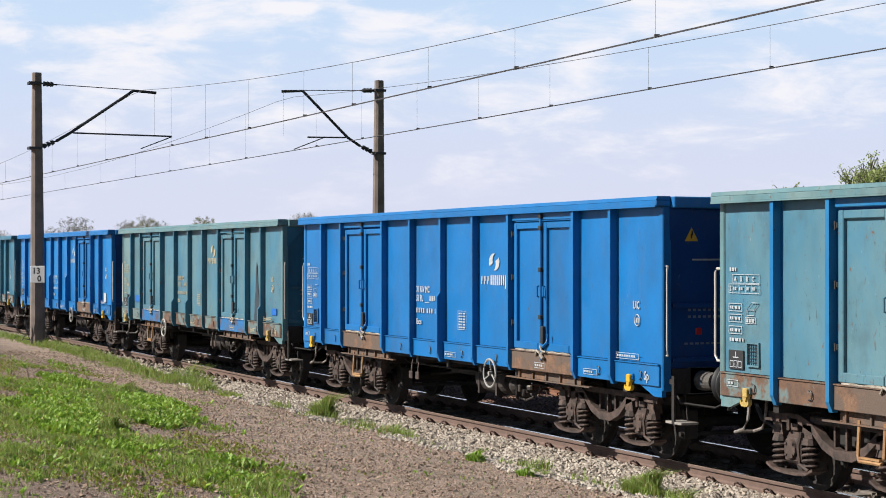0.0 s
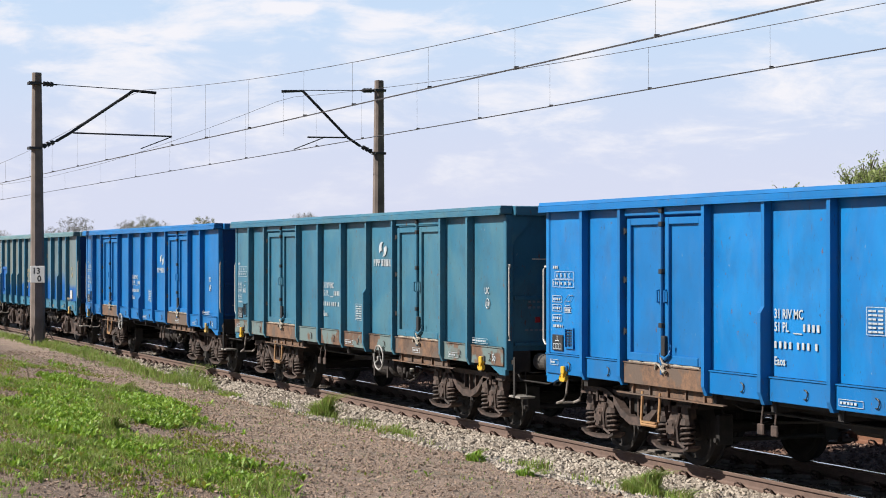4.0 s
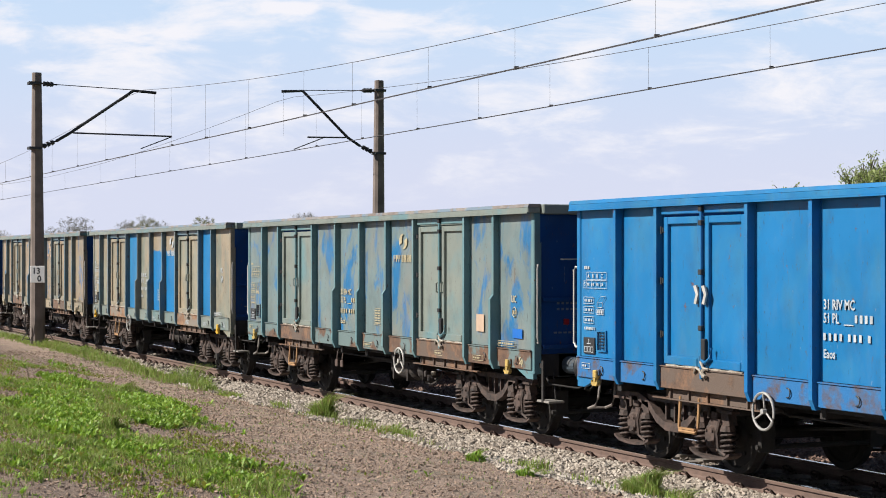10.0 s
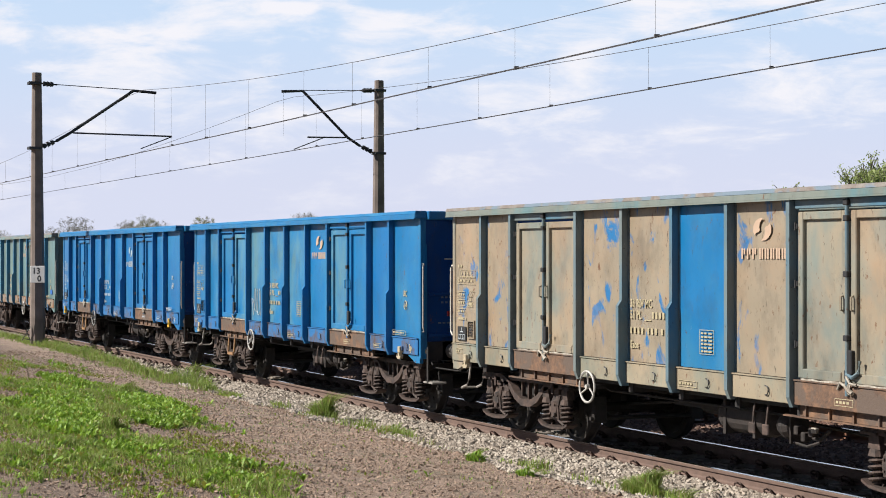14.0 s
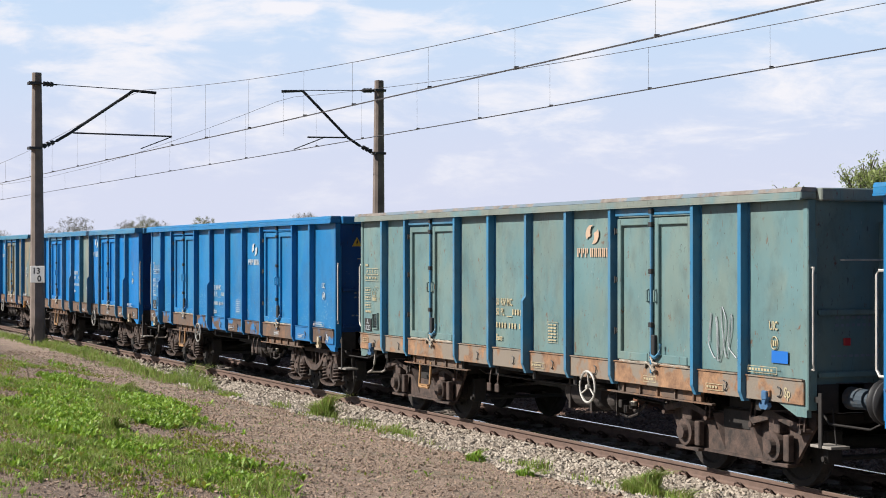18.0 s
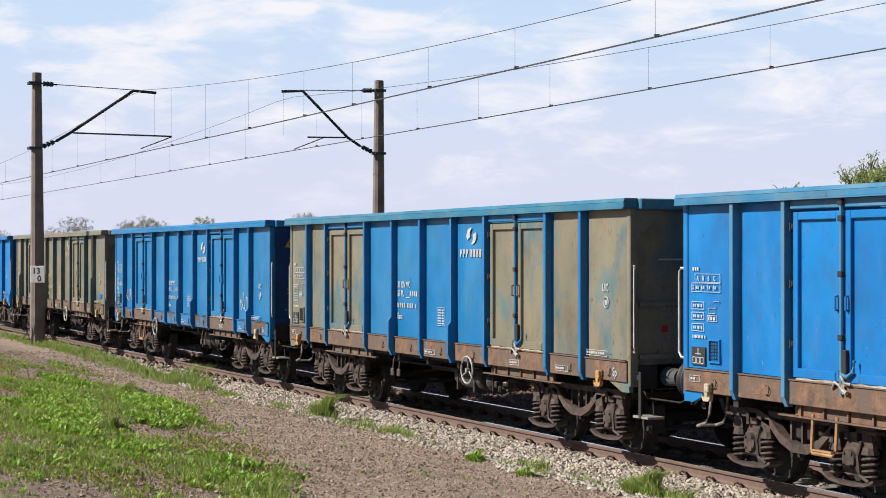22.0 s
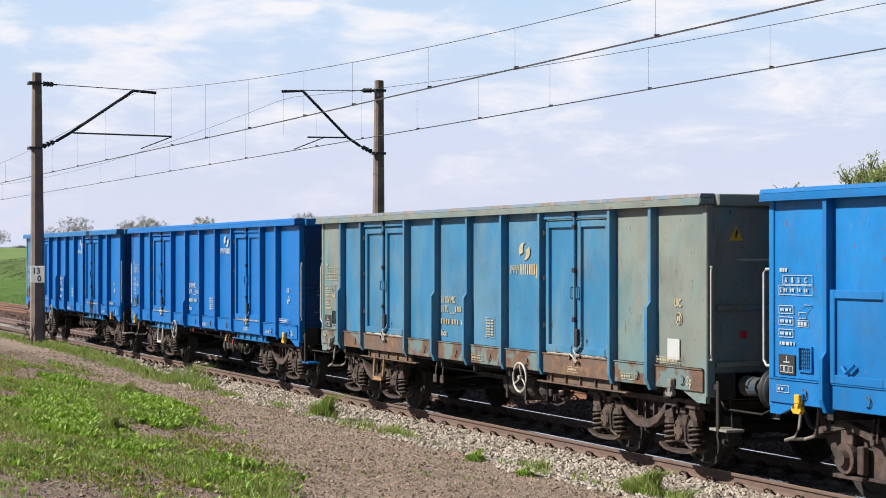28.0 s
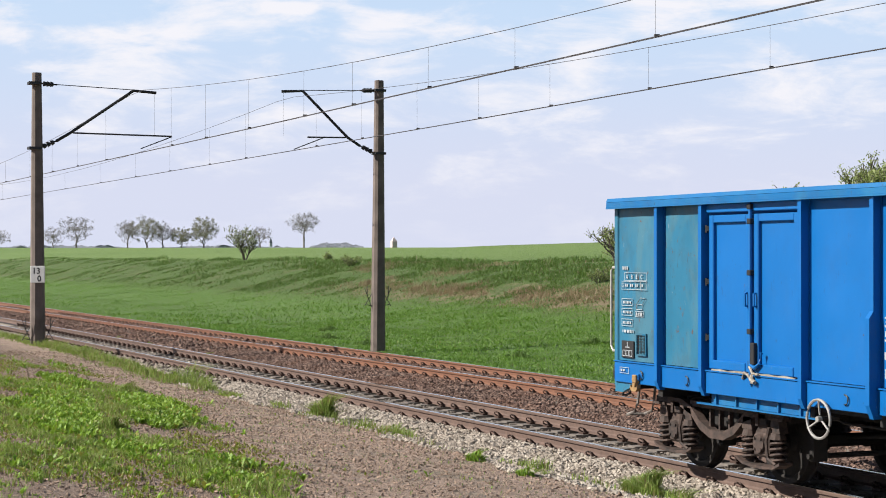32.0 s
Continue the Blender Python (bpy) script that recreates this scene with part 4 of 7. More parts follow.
def axlebox_maker(x, s):
    def make(bm):
        box(bm, x - 0.145, x + 0.145, s * 1.06 - 0.10, s * 1.06 + 0.10, 0.31, 0.58, 0.03)
        slab(bm, ((x - 0.13, 0.58), (x - 0.06, 0.66), (x + 0.08, 0.66), (x + 0.13, 0.58)), s * 1.08 - 0.05, s * 1.08 + 0.05)
        rod(bm, (x, s * 1.14, 0.46), (x, s * 1.19, 0.46), 0.115, 0.10, 14)
        for a in range(4):
            q = math.pi / 4 + a * math.pi / 2
            rod(bm, (x + 0.085 * math.cos(q), s * 1.18, 0.46 + 0.085 * math.sin(q)), (x + 0.085 * math.cos(q), s * 1.205, 0.46 + 0.085 * math.sin(q)), 0.016, seg=6)
        sweep(bm, [(x - 0.42, 0.275), (x - 0.30, 0.225), (x - 0.1, 0.205), (x + 0.1, 0.205), (x + 0.30, 0.225), (x + 0.42, 0.275)], s * 1.11 - 0.09, s * 1.11 + 0.09, 0.032)
        tube(bm, [(x + 0.20, s * 1.18, 0.66), (x + 0.17, s * 1.20, 0.5), (x + 0.20, s * 1.20, 0.32), (x + 0.34, s * 1.19, 0.26)], 0.02, 5)
        return bm
    return make


def spring_maker(x, s):
    def make(bm):
        n, turns = 44, 4.5
        pts = [(x + 0.080 * math.cos(math.tau * turns * i / n), s * 1.11 + 0.080 * math.sin(math.tau * turns * i / n), 0.25 + 0.28 * i / n) for i in range(n + 1)]
        tube(bm, pts, 0.019, 4)
        rod(bm, (x, s * 1.11, 0.25), (x, s * 1.11, 0.61), 0.05, seg=6)
        rod(bm, (x, s * 1.11, 0.53), (x, s * 1.11, 0.60), 0.095, 0.075, seg=10)
        return bm
    return make


def bolster_maker(bm):
    box(bm, -0.28, 0.28, -1.05, 1.05, 0.56, 0.80, 0.02)
    for x in (-1.32, 1.32):
        box(bm, x - 0.05, x + 0.05, -1.08, 1.08, 0.72, 0.82)
    for x in (-0.36, 0.36, -1.43, 1.43):
        box(bm, x - 0.035, x + 0.035, -0.86, -0.66, 0.30, 0.66, 0.01)
        box(bm, x - 0.035, x + 0.035, 0.66, 0.86, 0.30, 0.66, 0.01)
        rod(bm, (x, -0.9, 0.36), (x, 0.9, 0.36), 0.03, seg=8)
    return bm


def wheelset_maker(bm):
    rod(bm, (0, -1.05, 0), (0, 1.05, 0), 0.075, seg=12)
    for s in (-1, 1):
        o = [(0.0, 0.10), (0.02, 0.16), (0.055, 0.30), (0.02, 0.38), (0.0, 0.40), (0.0, 0.475), (0.028, 0.487), (0.040, 0.463), (0.135, 0.457), (0.135, 0.39), (0.11, 0.37), (0.10, 0.16), (0.15, 0.13), (0.15, 0.08)]
        lathe(bm, [(s * (0.682 + d), r) for d, r in o], 26, (0, 0, 0), "y")
        for a in range(6):
            q = math.tau * a / 6
            rod(bm, (0.24 * math.cos(q), s * 0.78, 0.24 * math.sin(q)), (0.24 * math.cos(q), s * 0.80, 0.24 * math.sin(q)), 0.03, seg=6)
    return bm


def plate_arm_maker(s):
    def make(bm):
        y0, y1 = s * 1.02 - 0.02, s * 1.02 + 0.02
        slab(bm, ((-1.52, 0.86), (-1.50, 0.72), (-1.14, 0.28), (1.14, 0.28), (1.50, 0.72), (1.52, 0.86), (0.6, 0.86), (0.45, 0.74), (-0.45, 0.74), (-0.6, 0.86)), y0, y1)
        sweep(bm, [(-1.14, 0.27), (1.14, 0.27)], s * 1.02 - 0.07, s * 1.02 + 0.07, 0.03)
        for x in (-0.38, 0.38):
            a = [bm.verts.new(p) for p in ((x - 0.10, s * 1.04, 0.72), (x + 0.10, s * 1.04, 0.72), (x + 0.14, s * 1.04, 0.30), (x + 0.02, s * 1.14, 0.72))]
            bm.faces.new((a[0], a[1], a[3])), bm.faces.new((a[1], a[2], a[3])), bm.faces.new((a[2], a[0], a[3])), bm.faces.new((a[0], a[2], a[1]))
        for x in (-1.40, -0.46, 0.46, 1.40):
            for d in (-0.035, 0.035):
                tube(bm, [(x + d, s * 1.12, 0.90), (x + d * 1.4, s * 1.15, 0.66)], 0.014, 5)
            rod(bm, (x, s * 1.04, 0.66), (x, s * 1.18, 0.66), 0.035, seg=8)
        sweep(bm, [(-1.40, 0.70), (-0.9, 0.80), (-0.46, 0.70)], s * 1.12 - 0.05, s * 1.12 + 0.05, 0.07)
        sweep(bm, [(1.40, 0.70), (0.9, 0.80), (0.46, 0.70)], s * 1.12 - 0.05, s * 1.12 + 0.05, 0.07)
        return bm
    return make


def round_box_maker(x, s):
    def make(bm):
        rod(bm, (x, s * 1.00, 0.46), (x, s * 1.19, 0.46), 0.175, 0.16, 18)
        rod(bm, (x, s * 1.19, 0.46), (x, s * 1.25, 0.46), 0.095, 0.08, 14)
        box(bm, x + 0.17, x + 0.27, s * 1.12 - 0.04, s * 1.12 + 0.04, 0.31, 0.60, 0.01)
        box(bm, x - 0.24, x + 0.26, s * 1.10 - 0.06, s * 1.10 + 0.06, 0.245, 0.285, 0.006)
        box(bm, x - 0.10, x + 0.10, s * 1.10 - 0.06, s * 1.10 + 0.06, 0.60, 0.76, 0.01)
        return bm
    return make


def add_bogie(wagon, x, old, shade):
    bogie = stock("bogie", "bolster", bolster_maker, M_UNDER, wagon, at=(x, 0, 0))
    wheels = []
    for s in (-1, 1):
        if old:
            stock("side_frame", ("plate", s), plate_arm_maker(s), shade, bogie, "grimy plate bogie side frame")
        else:
            stock("side_frame", ("arm", s), arm_maker(s), shade, bogie, "dusty brown cast bogie side frame")
        for d in (-0.9, 0.9):
            if old:
                stock("axle_box", ("round", d, s), round_box_maker(d, s), shade, bogie)
            else:
                stock("axle_box", ("axle", d, s), axlebox_maker(d, s), shade, bogie)
                for e in (-0.27, 0.27):
                    stock("coil_spring", ("spring", d + e, s), spring_maker(d + e, s), shade, bogie)
    for d in (-0.9, 0.9):
        w = stock("wheelset", "wheelset", wheelset_maker, M_WHEEL, bogie, "dark steel wheelset with bright treads", at=(d, 0, 0.458))
        wheels.append(w)
    return wheels

# lettering, stencilled on the sheets


def words(text, height):
    """A flat mesh of words in the built-in font, from its left foot, 1 mm thick."""
    key = ("words", text, height)
    if key not in STOCK:
        cu = bpy.data.curves.new("words", "FONT")
        cu.body, cu.size, cu.extrude, cu.resolution_u, cu.offset = text, height * 1.35, 0.0008, 2, height * 0.03
        ob = bpy.data.objects.new("words", cu)
        scene.collection.objects.link(ob)
        me = bpy.data.meshes.new_from_object(ob.evaluated_get(bpy.context.evaluated_depsgraph_get()))
        bpy.data.objects.remove(ob)
        bpy.data.curves.remove(cu)
        me.materials.clear()
        me.materials.append(M_WHITE)
        STOCK[key] = me
    return STOCK[key]


def stencil(name, text, x, z, height, colour, wagon, squeeze=0.8, y=-SKIN - 0.0195):
    ob = new(name, words(text, height))
    ob.parent = wagon
    ob.matrix_basis = Matrix.Translation((x, y, z)) @ Euler((math.pi / 2, 0, 0)).to_matrix().to_4x4() @ Matrix.Diagonal((squeeze, 1, 1, 1))
    ob.material_slots[0].link = "OBJECT"
    ob.material_slots[0].material = colour
    return ob


def bars_maker(x, z, rows, y=-SKIN - 0.0195):
    """Plain bars: each row gives its height above z, its bar height and (start, length) pairs."""
    def make(bm):
        for dz, h, runs in rows:
            for a, b in runs:
                box(bm, x + a, x + a + b, y, y + 0.002, z + dz, z + dz + h)
        return bm
    return make


def outline(bm, x0, x1, z0, z1, t=0.006, y=-SKIN - 0.0195):
    box(bm, x0, x1, y, y + 0.002, z0, z0 + t)
    box(bm, x0, x1, y, y + 0.002, z1 - t, z1)
    box(bm, x0, x0 + t, y, y + 0.002, z0 + t, z1 - t)
    box(bm, x1 - t, x1, y, y + 0.002, z0 + t, z1 - t)


def load_table_maker(bm):
    """The load limit grid and the small data panels, with bars for their figures."""
    x = -6.22
    outline(bm, x + 0.07, x + 0.60, 2.24, 2.34)
    outline(bm, x, x + 0.60, 2.13, 2.235)
    for i in range(4):
        bars_maker(x + 0.09 + i * 0.12, 2.165, [(0, 0.036, [(0, 0.024), (0.038, 0.024)])])(bm)
    for i in range(1, 5):
        box(bm, x - 0.045 + i * 0.125, x - 0.040 + i * 0.125, -SKIN - 0.0195, -SKIN - 0.0175, 2.14, 2.235)
    bars_maker(x + 0.02, 2.375, [(0, 0.04, [(0, 0.035), (0.05, 0.035), (0.10, 0.03)])])(bm)
    for z, w in ((1.93, 0.26), (1.81, 0.26), (1.68, 0.26)):
        outline(bm, x, x + w, z, z + 0.09, 0.007)
        bars_maker(x + 0.03, z + 0.028, [(0, 0.032, [(0, 0.024), (0.038, 0.024), (0.09, 0.05), (0.165, 0.03)])])(bm)
    outline(bm, x + 0.33, x + 0.53, 1.80, 1.87, 0.006)
    bars_maker(x + 0.35, 1.815, [(0, 0.04, [(0, 0.03), (0.045, 0.04), (0.1, 0.05)])])(bm)
    tube(bm, [(x + 0.36, -SKIN - 0.0195, 1.95), (x + 0.46, -SKIN - 0.0195, 2.03), (x + 0.58, -SKIN - 0.0195, 2.03), (x + 0.50, -SKIN - 0.0195, 1.95)], 0.005, 4, True)
    tube(bm, [(x + 0.36, -SKIN - 0.0195, 1.95), (x + 0.36, -SKIN - 0.0195, 1.89), (x + 0.50, -SKIN - 0.0195, 1.89), (x + 0.50, -SKIN - 0.0195, 1.95)], 0.005, 4)
    bars_maker(x + 0.02, 1.60, [(0, 0.035, [(0, 0.02), (0.04, 0.05), (0.11, 0.06), (0.19, 0.03), (0.25, 0.02)])])(bm)
    return bm


def weight_box_maker(bm):
    outline(bm, 0.50, 0.80, 1.36, 1.64)
    for i in range(6):
        bars_maker(0.53, 1.385 + i * 0.041, [(0, 0.020, [(0, 0.05), (0.065, 0.075 - 0.02 * (i % 2)), (0.155, 0.075)])])(bm)
    return bm


def number_maker(bm):
    """The running number, as bars."""
    bars_maker(-1.08, 1.56, [(0, 0.075, [(i * 0.09 + (0.05 if i > 3 else 0) + (0.05 if i > 6 else 0), 0.042) for i in range(8)])])(bm)
    bars_maker(-1.08, 1.72, [(0, 0.012, [(0.34, 0.16)]), (0.03, 0.08, [(0.52, 0.04), (0.60, 0.045), (0.68, 0.045), (0.76, 0.045)])])(bm)
    return bm


def logo_maker(bm):
    """The owner's mark, as two curved blades."""
    blade = ((-0.120, -0.045), (-0.112, 0.030), (-0.075, 0.095), (-0.010, 0.135), (0.070, 0.140), (0.030, 0.105), (0.005, 0.060), (-0.002, 0.010), (0.010, -0.035), (-0.015, -0.060), (-0.060, -0.070), (-0.090, -0.105))
    for s in (-1, 1):
        slab(bm, [(1.76 + s * (p * 1.02 - 0.052), 2.86 + s * (q * 0.76 + 0.016)) for p, q in blade], -SKIN - 0.0195, -SKIN - 0.0175)
    return bm


def name_maker(bm):
    """The owner's name, as two groups of plain upright bars."""
    y, z = -SKIN - 0.0195, 2.60
    for i in range(8):
        x = 1.36 + i * 0.105 + (0.03 if i > 2 else 0)
        box(bm, x, x + 0.030, y, y + 0.002, z, z + 0.115)
        box(bm, x + 0.044, x + 0.074, y, y + 0.002, z + (0.05 if i < 3 else 0), z + 0.115)
    return bm


def wide_name_maker(bm):
    """The owner's name in an older hand, three small groups of bars and four wide ones."""
    y, z = -SKIN - 0.0195, 2.60
    for i in range(3):
        x = 1.33 + i * 0.095
        box(bm, x, x + 0.024, y, y + 0.002, z, z + 0.115)
        box(bm, x + 0.040, x + 0.062, y, y + 0.002, z + 0.05, z + 0.115)
    for i in range(5):
        x = 1.64 + i * 0.135
        box(bm, x, x + 0.042, y, y + 0.002, z - 0.01, z + 0.135)
        box(bm, x + 0.068, x + 0.105, y, y + 0.002, z - 0.01 - (0.05 if i == 3 else 0), z + 0.135)
    return bm


def round_mark_maker(bm):
    c = Vector((5.80, -SKIN - 0.0195, 1.66))
    tube(bm, [c + Vector((0.062 * math.cos(a), 0, 0.068 * math.sin(a))) for a in np.linspace(0, math.tau, 18, endpoint=False)], 0.007, 4, True)
    bars_maker(5.765, 1.63, [(0, 0.06, [(0, 0.03), (0.045, 0.025)])])(bm)
    return bm


NOTES = ((5.35, 1.28, 0.55), (0.1, 1.03, 0.4), (3.1, 1.03, 0.3), (4.5, 1.03, 0.35), (-6.2, 1.10, 0.22))


def note_maker(x, z, w):
    """A framed line of small bars."""
    def make(bm):
        outline(bm, x, x + w, z, z + 0.075, 0.006, -SKIN - 0.058)
        bars_maker(x + 0.02, z + 0.025, [(0, 0.026, [(i * 0.058, 0.040) for i in range(int(w / 0.06) - 1)])], -SKIN - 0.058)(bm)
        return bm
    return make


def end_notes_maker(bm):
    for z in (1.98 - 0.1, 1.80):
        for i in range(7):
            box(bm, HALF + 0.001, HALF + 0.004, -1.05 + i * 0.07, -1.01 + i * 0.07, z, z + 0.03)
    for i in range(9):
        box(bm, HALF + 0.001, HALF + 0.004, -1.1 + i * 0.075, -1.05 + i * 0.075, 1.48, 1.505)
    return bm


def black_plate_maker(bm):
    return box(bm, -6.22, -5.93, -SKIN - 0.0215, -SKIN - 0.005, 1.29, 1.50, 0.003)


def plate_marks_maker(bm):
    y = -SKIN - 0.0240
    for i in range(3):
        outline(bm, -6.19 + i * 0.08, -6.12 + i * 0.08, 1.31, 1.385, 0.008, y)
    box(bm, -6.13, -6.02, y, y + 0.002, 1.415, 1.427)
    box(bm, -6.082, -6.068, y, y + 0.002, 1.427, 1.485)
    return bm


def holder_maker(bm):
    """The frame of the ticket holder, one moulded ring."""
    x0, x1, z0, z1, y, t = -5.86, -5.62, 1.33, 1.60, -SKIN - 0.030, 0.02
    outer = ((x0, z0), (x1, z0), (x1, z1), (x0, z1))
    inner = ((x0 + t, z0 + t), (x1 - t, z0 + t), (x1 - t, z1 - t), (x0 + t, z1 - t))
    rings = [[bm.verts.new((x, d, z)) for x, z in ring] for ring, d in ((outer, y), (inner, y), (inner, y + 0.028), (outer, y + 0.028))]
    for a, b in zip(rings, rings[1:] + rings[:1]):
        for i in range(4):
            bm.faces.new((a[i], a[(i + 1) % 4], b[(i + 1) % 4], b[i]))
    return bm


def grating_maker(bm):
    """Crossed wires inside the ticket holder."""
    x0, x1, z0, z1, y = -5.84, -5.64, 1.35, 1.58, -SKIN - 0.022
    for i in range(1, 6):
        box(bm, x0 + i * 0.035 - 0.003, x0 + i * 0.035 + 0.003, y, y + 0.006, z0, z1)
        box(bm, x0, x1, y - 0.002, y + 0.004, z0 + i * 0.038 - 0.003, z0 + i * 0.038 + 0.003)
    return bm


def red_square_maker(bm):
    return box(bm, HALF + 0.0, HALF + 0.03, -0.95, -0.87, 1.60, 1.68, 0.006)


def triangle_maker(y, z):
    def make(bm):
        a = [bm.verts.new((HALF + 0.004, y + p, z + q)) for p, q in ((-0.095, 0), (0.095, 0), (0, 0.165))]
        b = [bm.verts.new((HALF + 0.001, v.co.y, v.co.z)) for v in a]
        bm.faces.new(a), bm.faces.new(b[::-1])
        for i in range(3):
            bm.faces.new((a[i], b[i], b[(i + 1) % 3], a[(i + 1) % 3]))
        return bm
    return make


def bolt_mark_maker(y, z):
    def make(bm):
        for p, q in ((0.0, 0.035), (0.012, 0.07)):
            box(bm, HALF + 0.003, HALF + 0.007, y - 0.012 + p, y + 0.008 + p, z + q, z + q + 0.055)
        return bm
    return make


def field_maker(z):
    def make(bm):
        return box(bm, HALF + 0.001, HALF + 0.004, -1.07, -0.83, z - 0.02, z + 0.215)
    return make


def disc_maker(r, proud):
    def make(bm):
        return rod(bm, (HALF + 0.001, -0.95, 2.55), (HALF + proud, -0.95, 2.55), r, seg=20)
    return make


def hatch_maker(bm):
    """The low framed hatch of the doorless wagons."""
    x0, x1, z0, z1 = -5.26, -4.32, 1.25, 2.20
    for a, b, c, d in ((x0, x0 + 0.08, z0, z1), (x1 - 0.08, x1, z0, z1), (x0 + 0.08, x1 - 0.08, z1 - 0.09, z1), (x0 + 0.08, x1 - 0.08, z0, z0 + 0.09)):
        box(bm, a, b, -SKIN - 0.07, -SKIN, c, d, 0.008)
    box(bm, x0 + 0.08, x1 - 0.08, -SKIN - 0.035, -SKIN, z0 + 0.09, z1 - 0.09)
    tube(bm, [(x0 + 0.2, -SKIN - 0.06, z0 + 0.18), (x0 + 0.3, -SKIN - 0.09, z0 + 0.12), (x0 + 0.42, -SKIN - 0.08, z0 + 0.2)], 0.02, 5)
    return bm


def label_maker(x, z, w, h):
    def make(bm):
        return box(bm, x, x + w, -SKIN - 0.0225, -SKIN - 0.0175, z, z + h)
    return make


M_PAPER = plain("paper_label", (0.52, 0.53, 0.53), 0.7, 0, 0.06)
M_ORANGE = plain("orange_label", (0.55, 0.39, 0.28), 0.7, 0, 0.1)
M_PATCH = plain("blue_patch_paint", (0.006, 0.15, 0.56), 0.5, 0, 0.06)
M_PALEBLUE = plain("pale_blue_sticker", (0.32, 0.46, 0.52), 0.5, 0, 0.1)
M_OIL = plain("spilt_oil", (0.035, 0.055, 0.075), 0.5, 0, 0.35, 3.0)
M_STEP = rusty("step_rust", (0.50, 0.29, 0.12), (0.30, 0.15, 0.07))
M_CHIPPED = rusty("chipped_white", (0.60, 0.56, 0.48), (0.20, 0.15, 0.11))
M_RIMGREY = plain("wheel_rim_grey", (0.36, 0.35, 0.33), 0.6, 0, 0.3)
M_STEPGREY = plain("trodden_step", (0.30, 0.275, 0.245), 0.7, 0, 0.3)
M_BUFFER = rusty("buffer_grime", (0.13, 0.118, 0.105), (0.05, 0.042, 0.038), (0.04, 0.062, 0.085))
M_LEVER = rusty("lever_grime", (0.36, 0.33, 0.30), (0.13, 0.10, 0.085))

# ---- the wagons, from the head of the train to its tail ----
# panels, door leaves, rim, posts, sills, doorway sills, hand wheel, old bogies, lettering, extras, label
WAGONS = (
    ("hhhhhhhh", "hhhh", "t", "b", "z", "r", "R", 0, "W", "", "open goods wagon in scuffed teal paint with blue posts"),
    ("BBBBBBBB", "BBBB", "B", "B", "B", "r", "R", 0, "W", "yv", "open goods wagon in clean mid-blue paint with rusty door sills"),
    ("thhhhhhh", "hhhh", "t", "c", "z", "Y", "L", 0, "C", "lkD", "open goods wagon in faded sea-green paint turning blue, scratched"),
    ("VVVVVVVV", "BBBB", "B", "B", "B", "r", "R", 0, "W", "yYp", "open wagon in bright blue paint with warning stickers on its end"),
    ("cccccccc", "cccc", "c", "c", "z", "r", "R", 0, "W", "", "open goods wagon in dull sea-blue paint with rusty sills"),
    ("BBBBBBBB", "BBBB", "B", "B", "B", "r", "L", 0, "W", "", "open goods wagon in bright blue paint with white lettering"),
    ("111122223332", "", "t", "T", "T", "r", "R", 1, "C", "p2", "doorless open goods wagon, grey-green above and blue below, with a hatch"),
    ("bbbbbbbb", "bbbb", "b", "m", "Y", "r", "L", 0, "W", "h", "open goods wagon in worn blue paint with white door handles"),
    ("pppppppp", "wwww", "w", "t", "z", "r", "R", 0, "C", "ok", "open goods wagon, pale grey-green paint peeling to blue"),
    ("ssbsJJbs", "ssss", "w", "f", "w", "R", "L", 0, "W", "", "open goods wagon in sand paint with bright blue repainted panels"),
    ("qqqqbqqq", "SSSS", "w", "f", "s", "r", "L", 0, "C", "x", "open goods wagon in sun-bleached sand paint patched with blue"),
    ("beeeebmb", "beeb", "b", "m", "Y", "r", "L", 0, "C", "Z", "open goods wagon in worn blue paint bleached to pale teal"),
    ("mmmmmmmm", "mmmm", "b", "m", "Y", "r", "L", 0, "W", "v", "open goods wagon in dull blue paint with rusty door sills"),
    ("gggggggg", "gggg", "w", "d", "R", "R", "R", 1, "C", "kH", "open wagon in pale sea-green paint, rusty sills and old bogies"),
    ("MMMMMMMM", "MMMM", "b", "m", "y", "r", "L", 0, "W", "ay", "open goods wagon in weathered dull blue paint spattered white"),
    ("VVVVwVVV", "VVVV", "d", "d", "r", "r", "R", 0, "W", "yv", "open goods wagon in bright blue paint with one pale olive panel"),
    ("oobbbboo", "oooo", "T", "m", "r", "r", "R", 0, "W", "x", "open goods wagon, olive ends and doors, light blue middle panels"),
    ("bbbbbbbb", "bbbb", "b", "m", "y", "r", "L", 0, "W", "yG", "open goods wagon in worn light blue paint with rusty door sills"),
    ("oooooooo", "oooo", "o", "k", "r", "r", "R", 0, "C", "yYkx", "open goods wagon in olive-sand paint, scratched to rust"),
    ("VVVVVVVVVVVV", "", "B", "B", "B", "r", "R", 1, "W", "y", "doorless open goods wagon in bright blue paint with a hatch"),
    ("wdddddww", "dddd", "w", "d", "z", "r", "R", 0, "C", "ypv", "open goods wagon, sea-blue middle, pale ends and rusty sills"),
    ("CCCCCCCC", "CCCC", "C", "C", "C", "C", "L", 0, "W", "n", "freshly painted deep blue open goods wagon"),
    ("TTCCCCCC", "CCCC", "m", "C", "C", "C", "L", 0, "W", "Qx", "last wagon of the train, deep blue with a teal rear bay"),
)
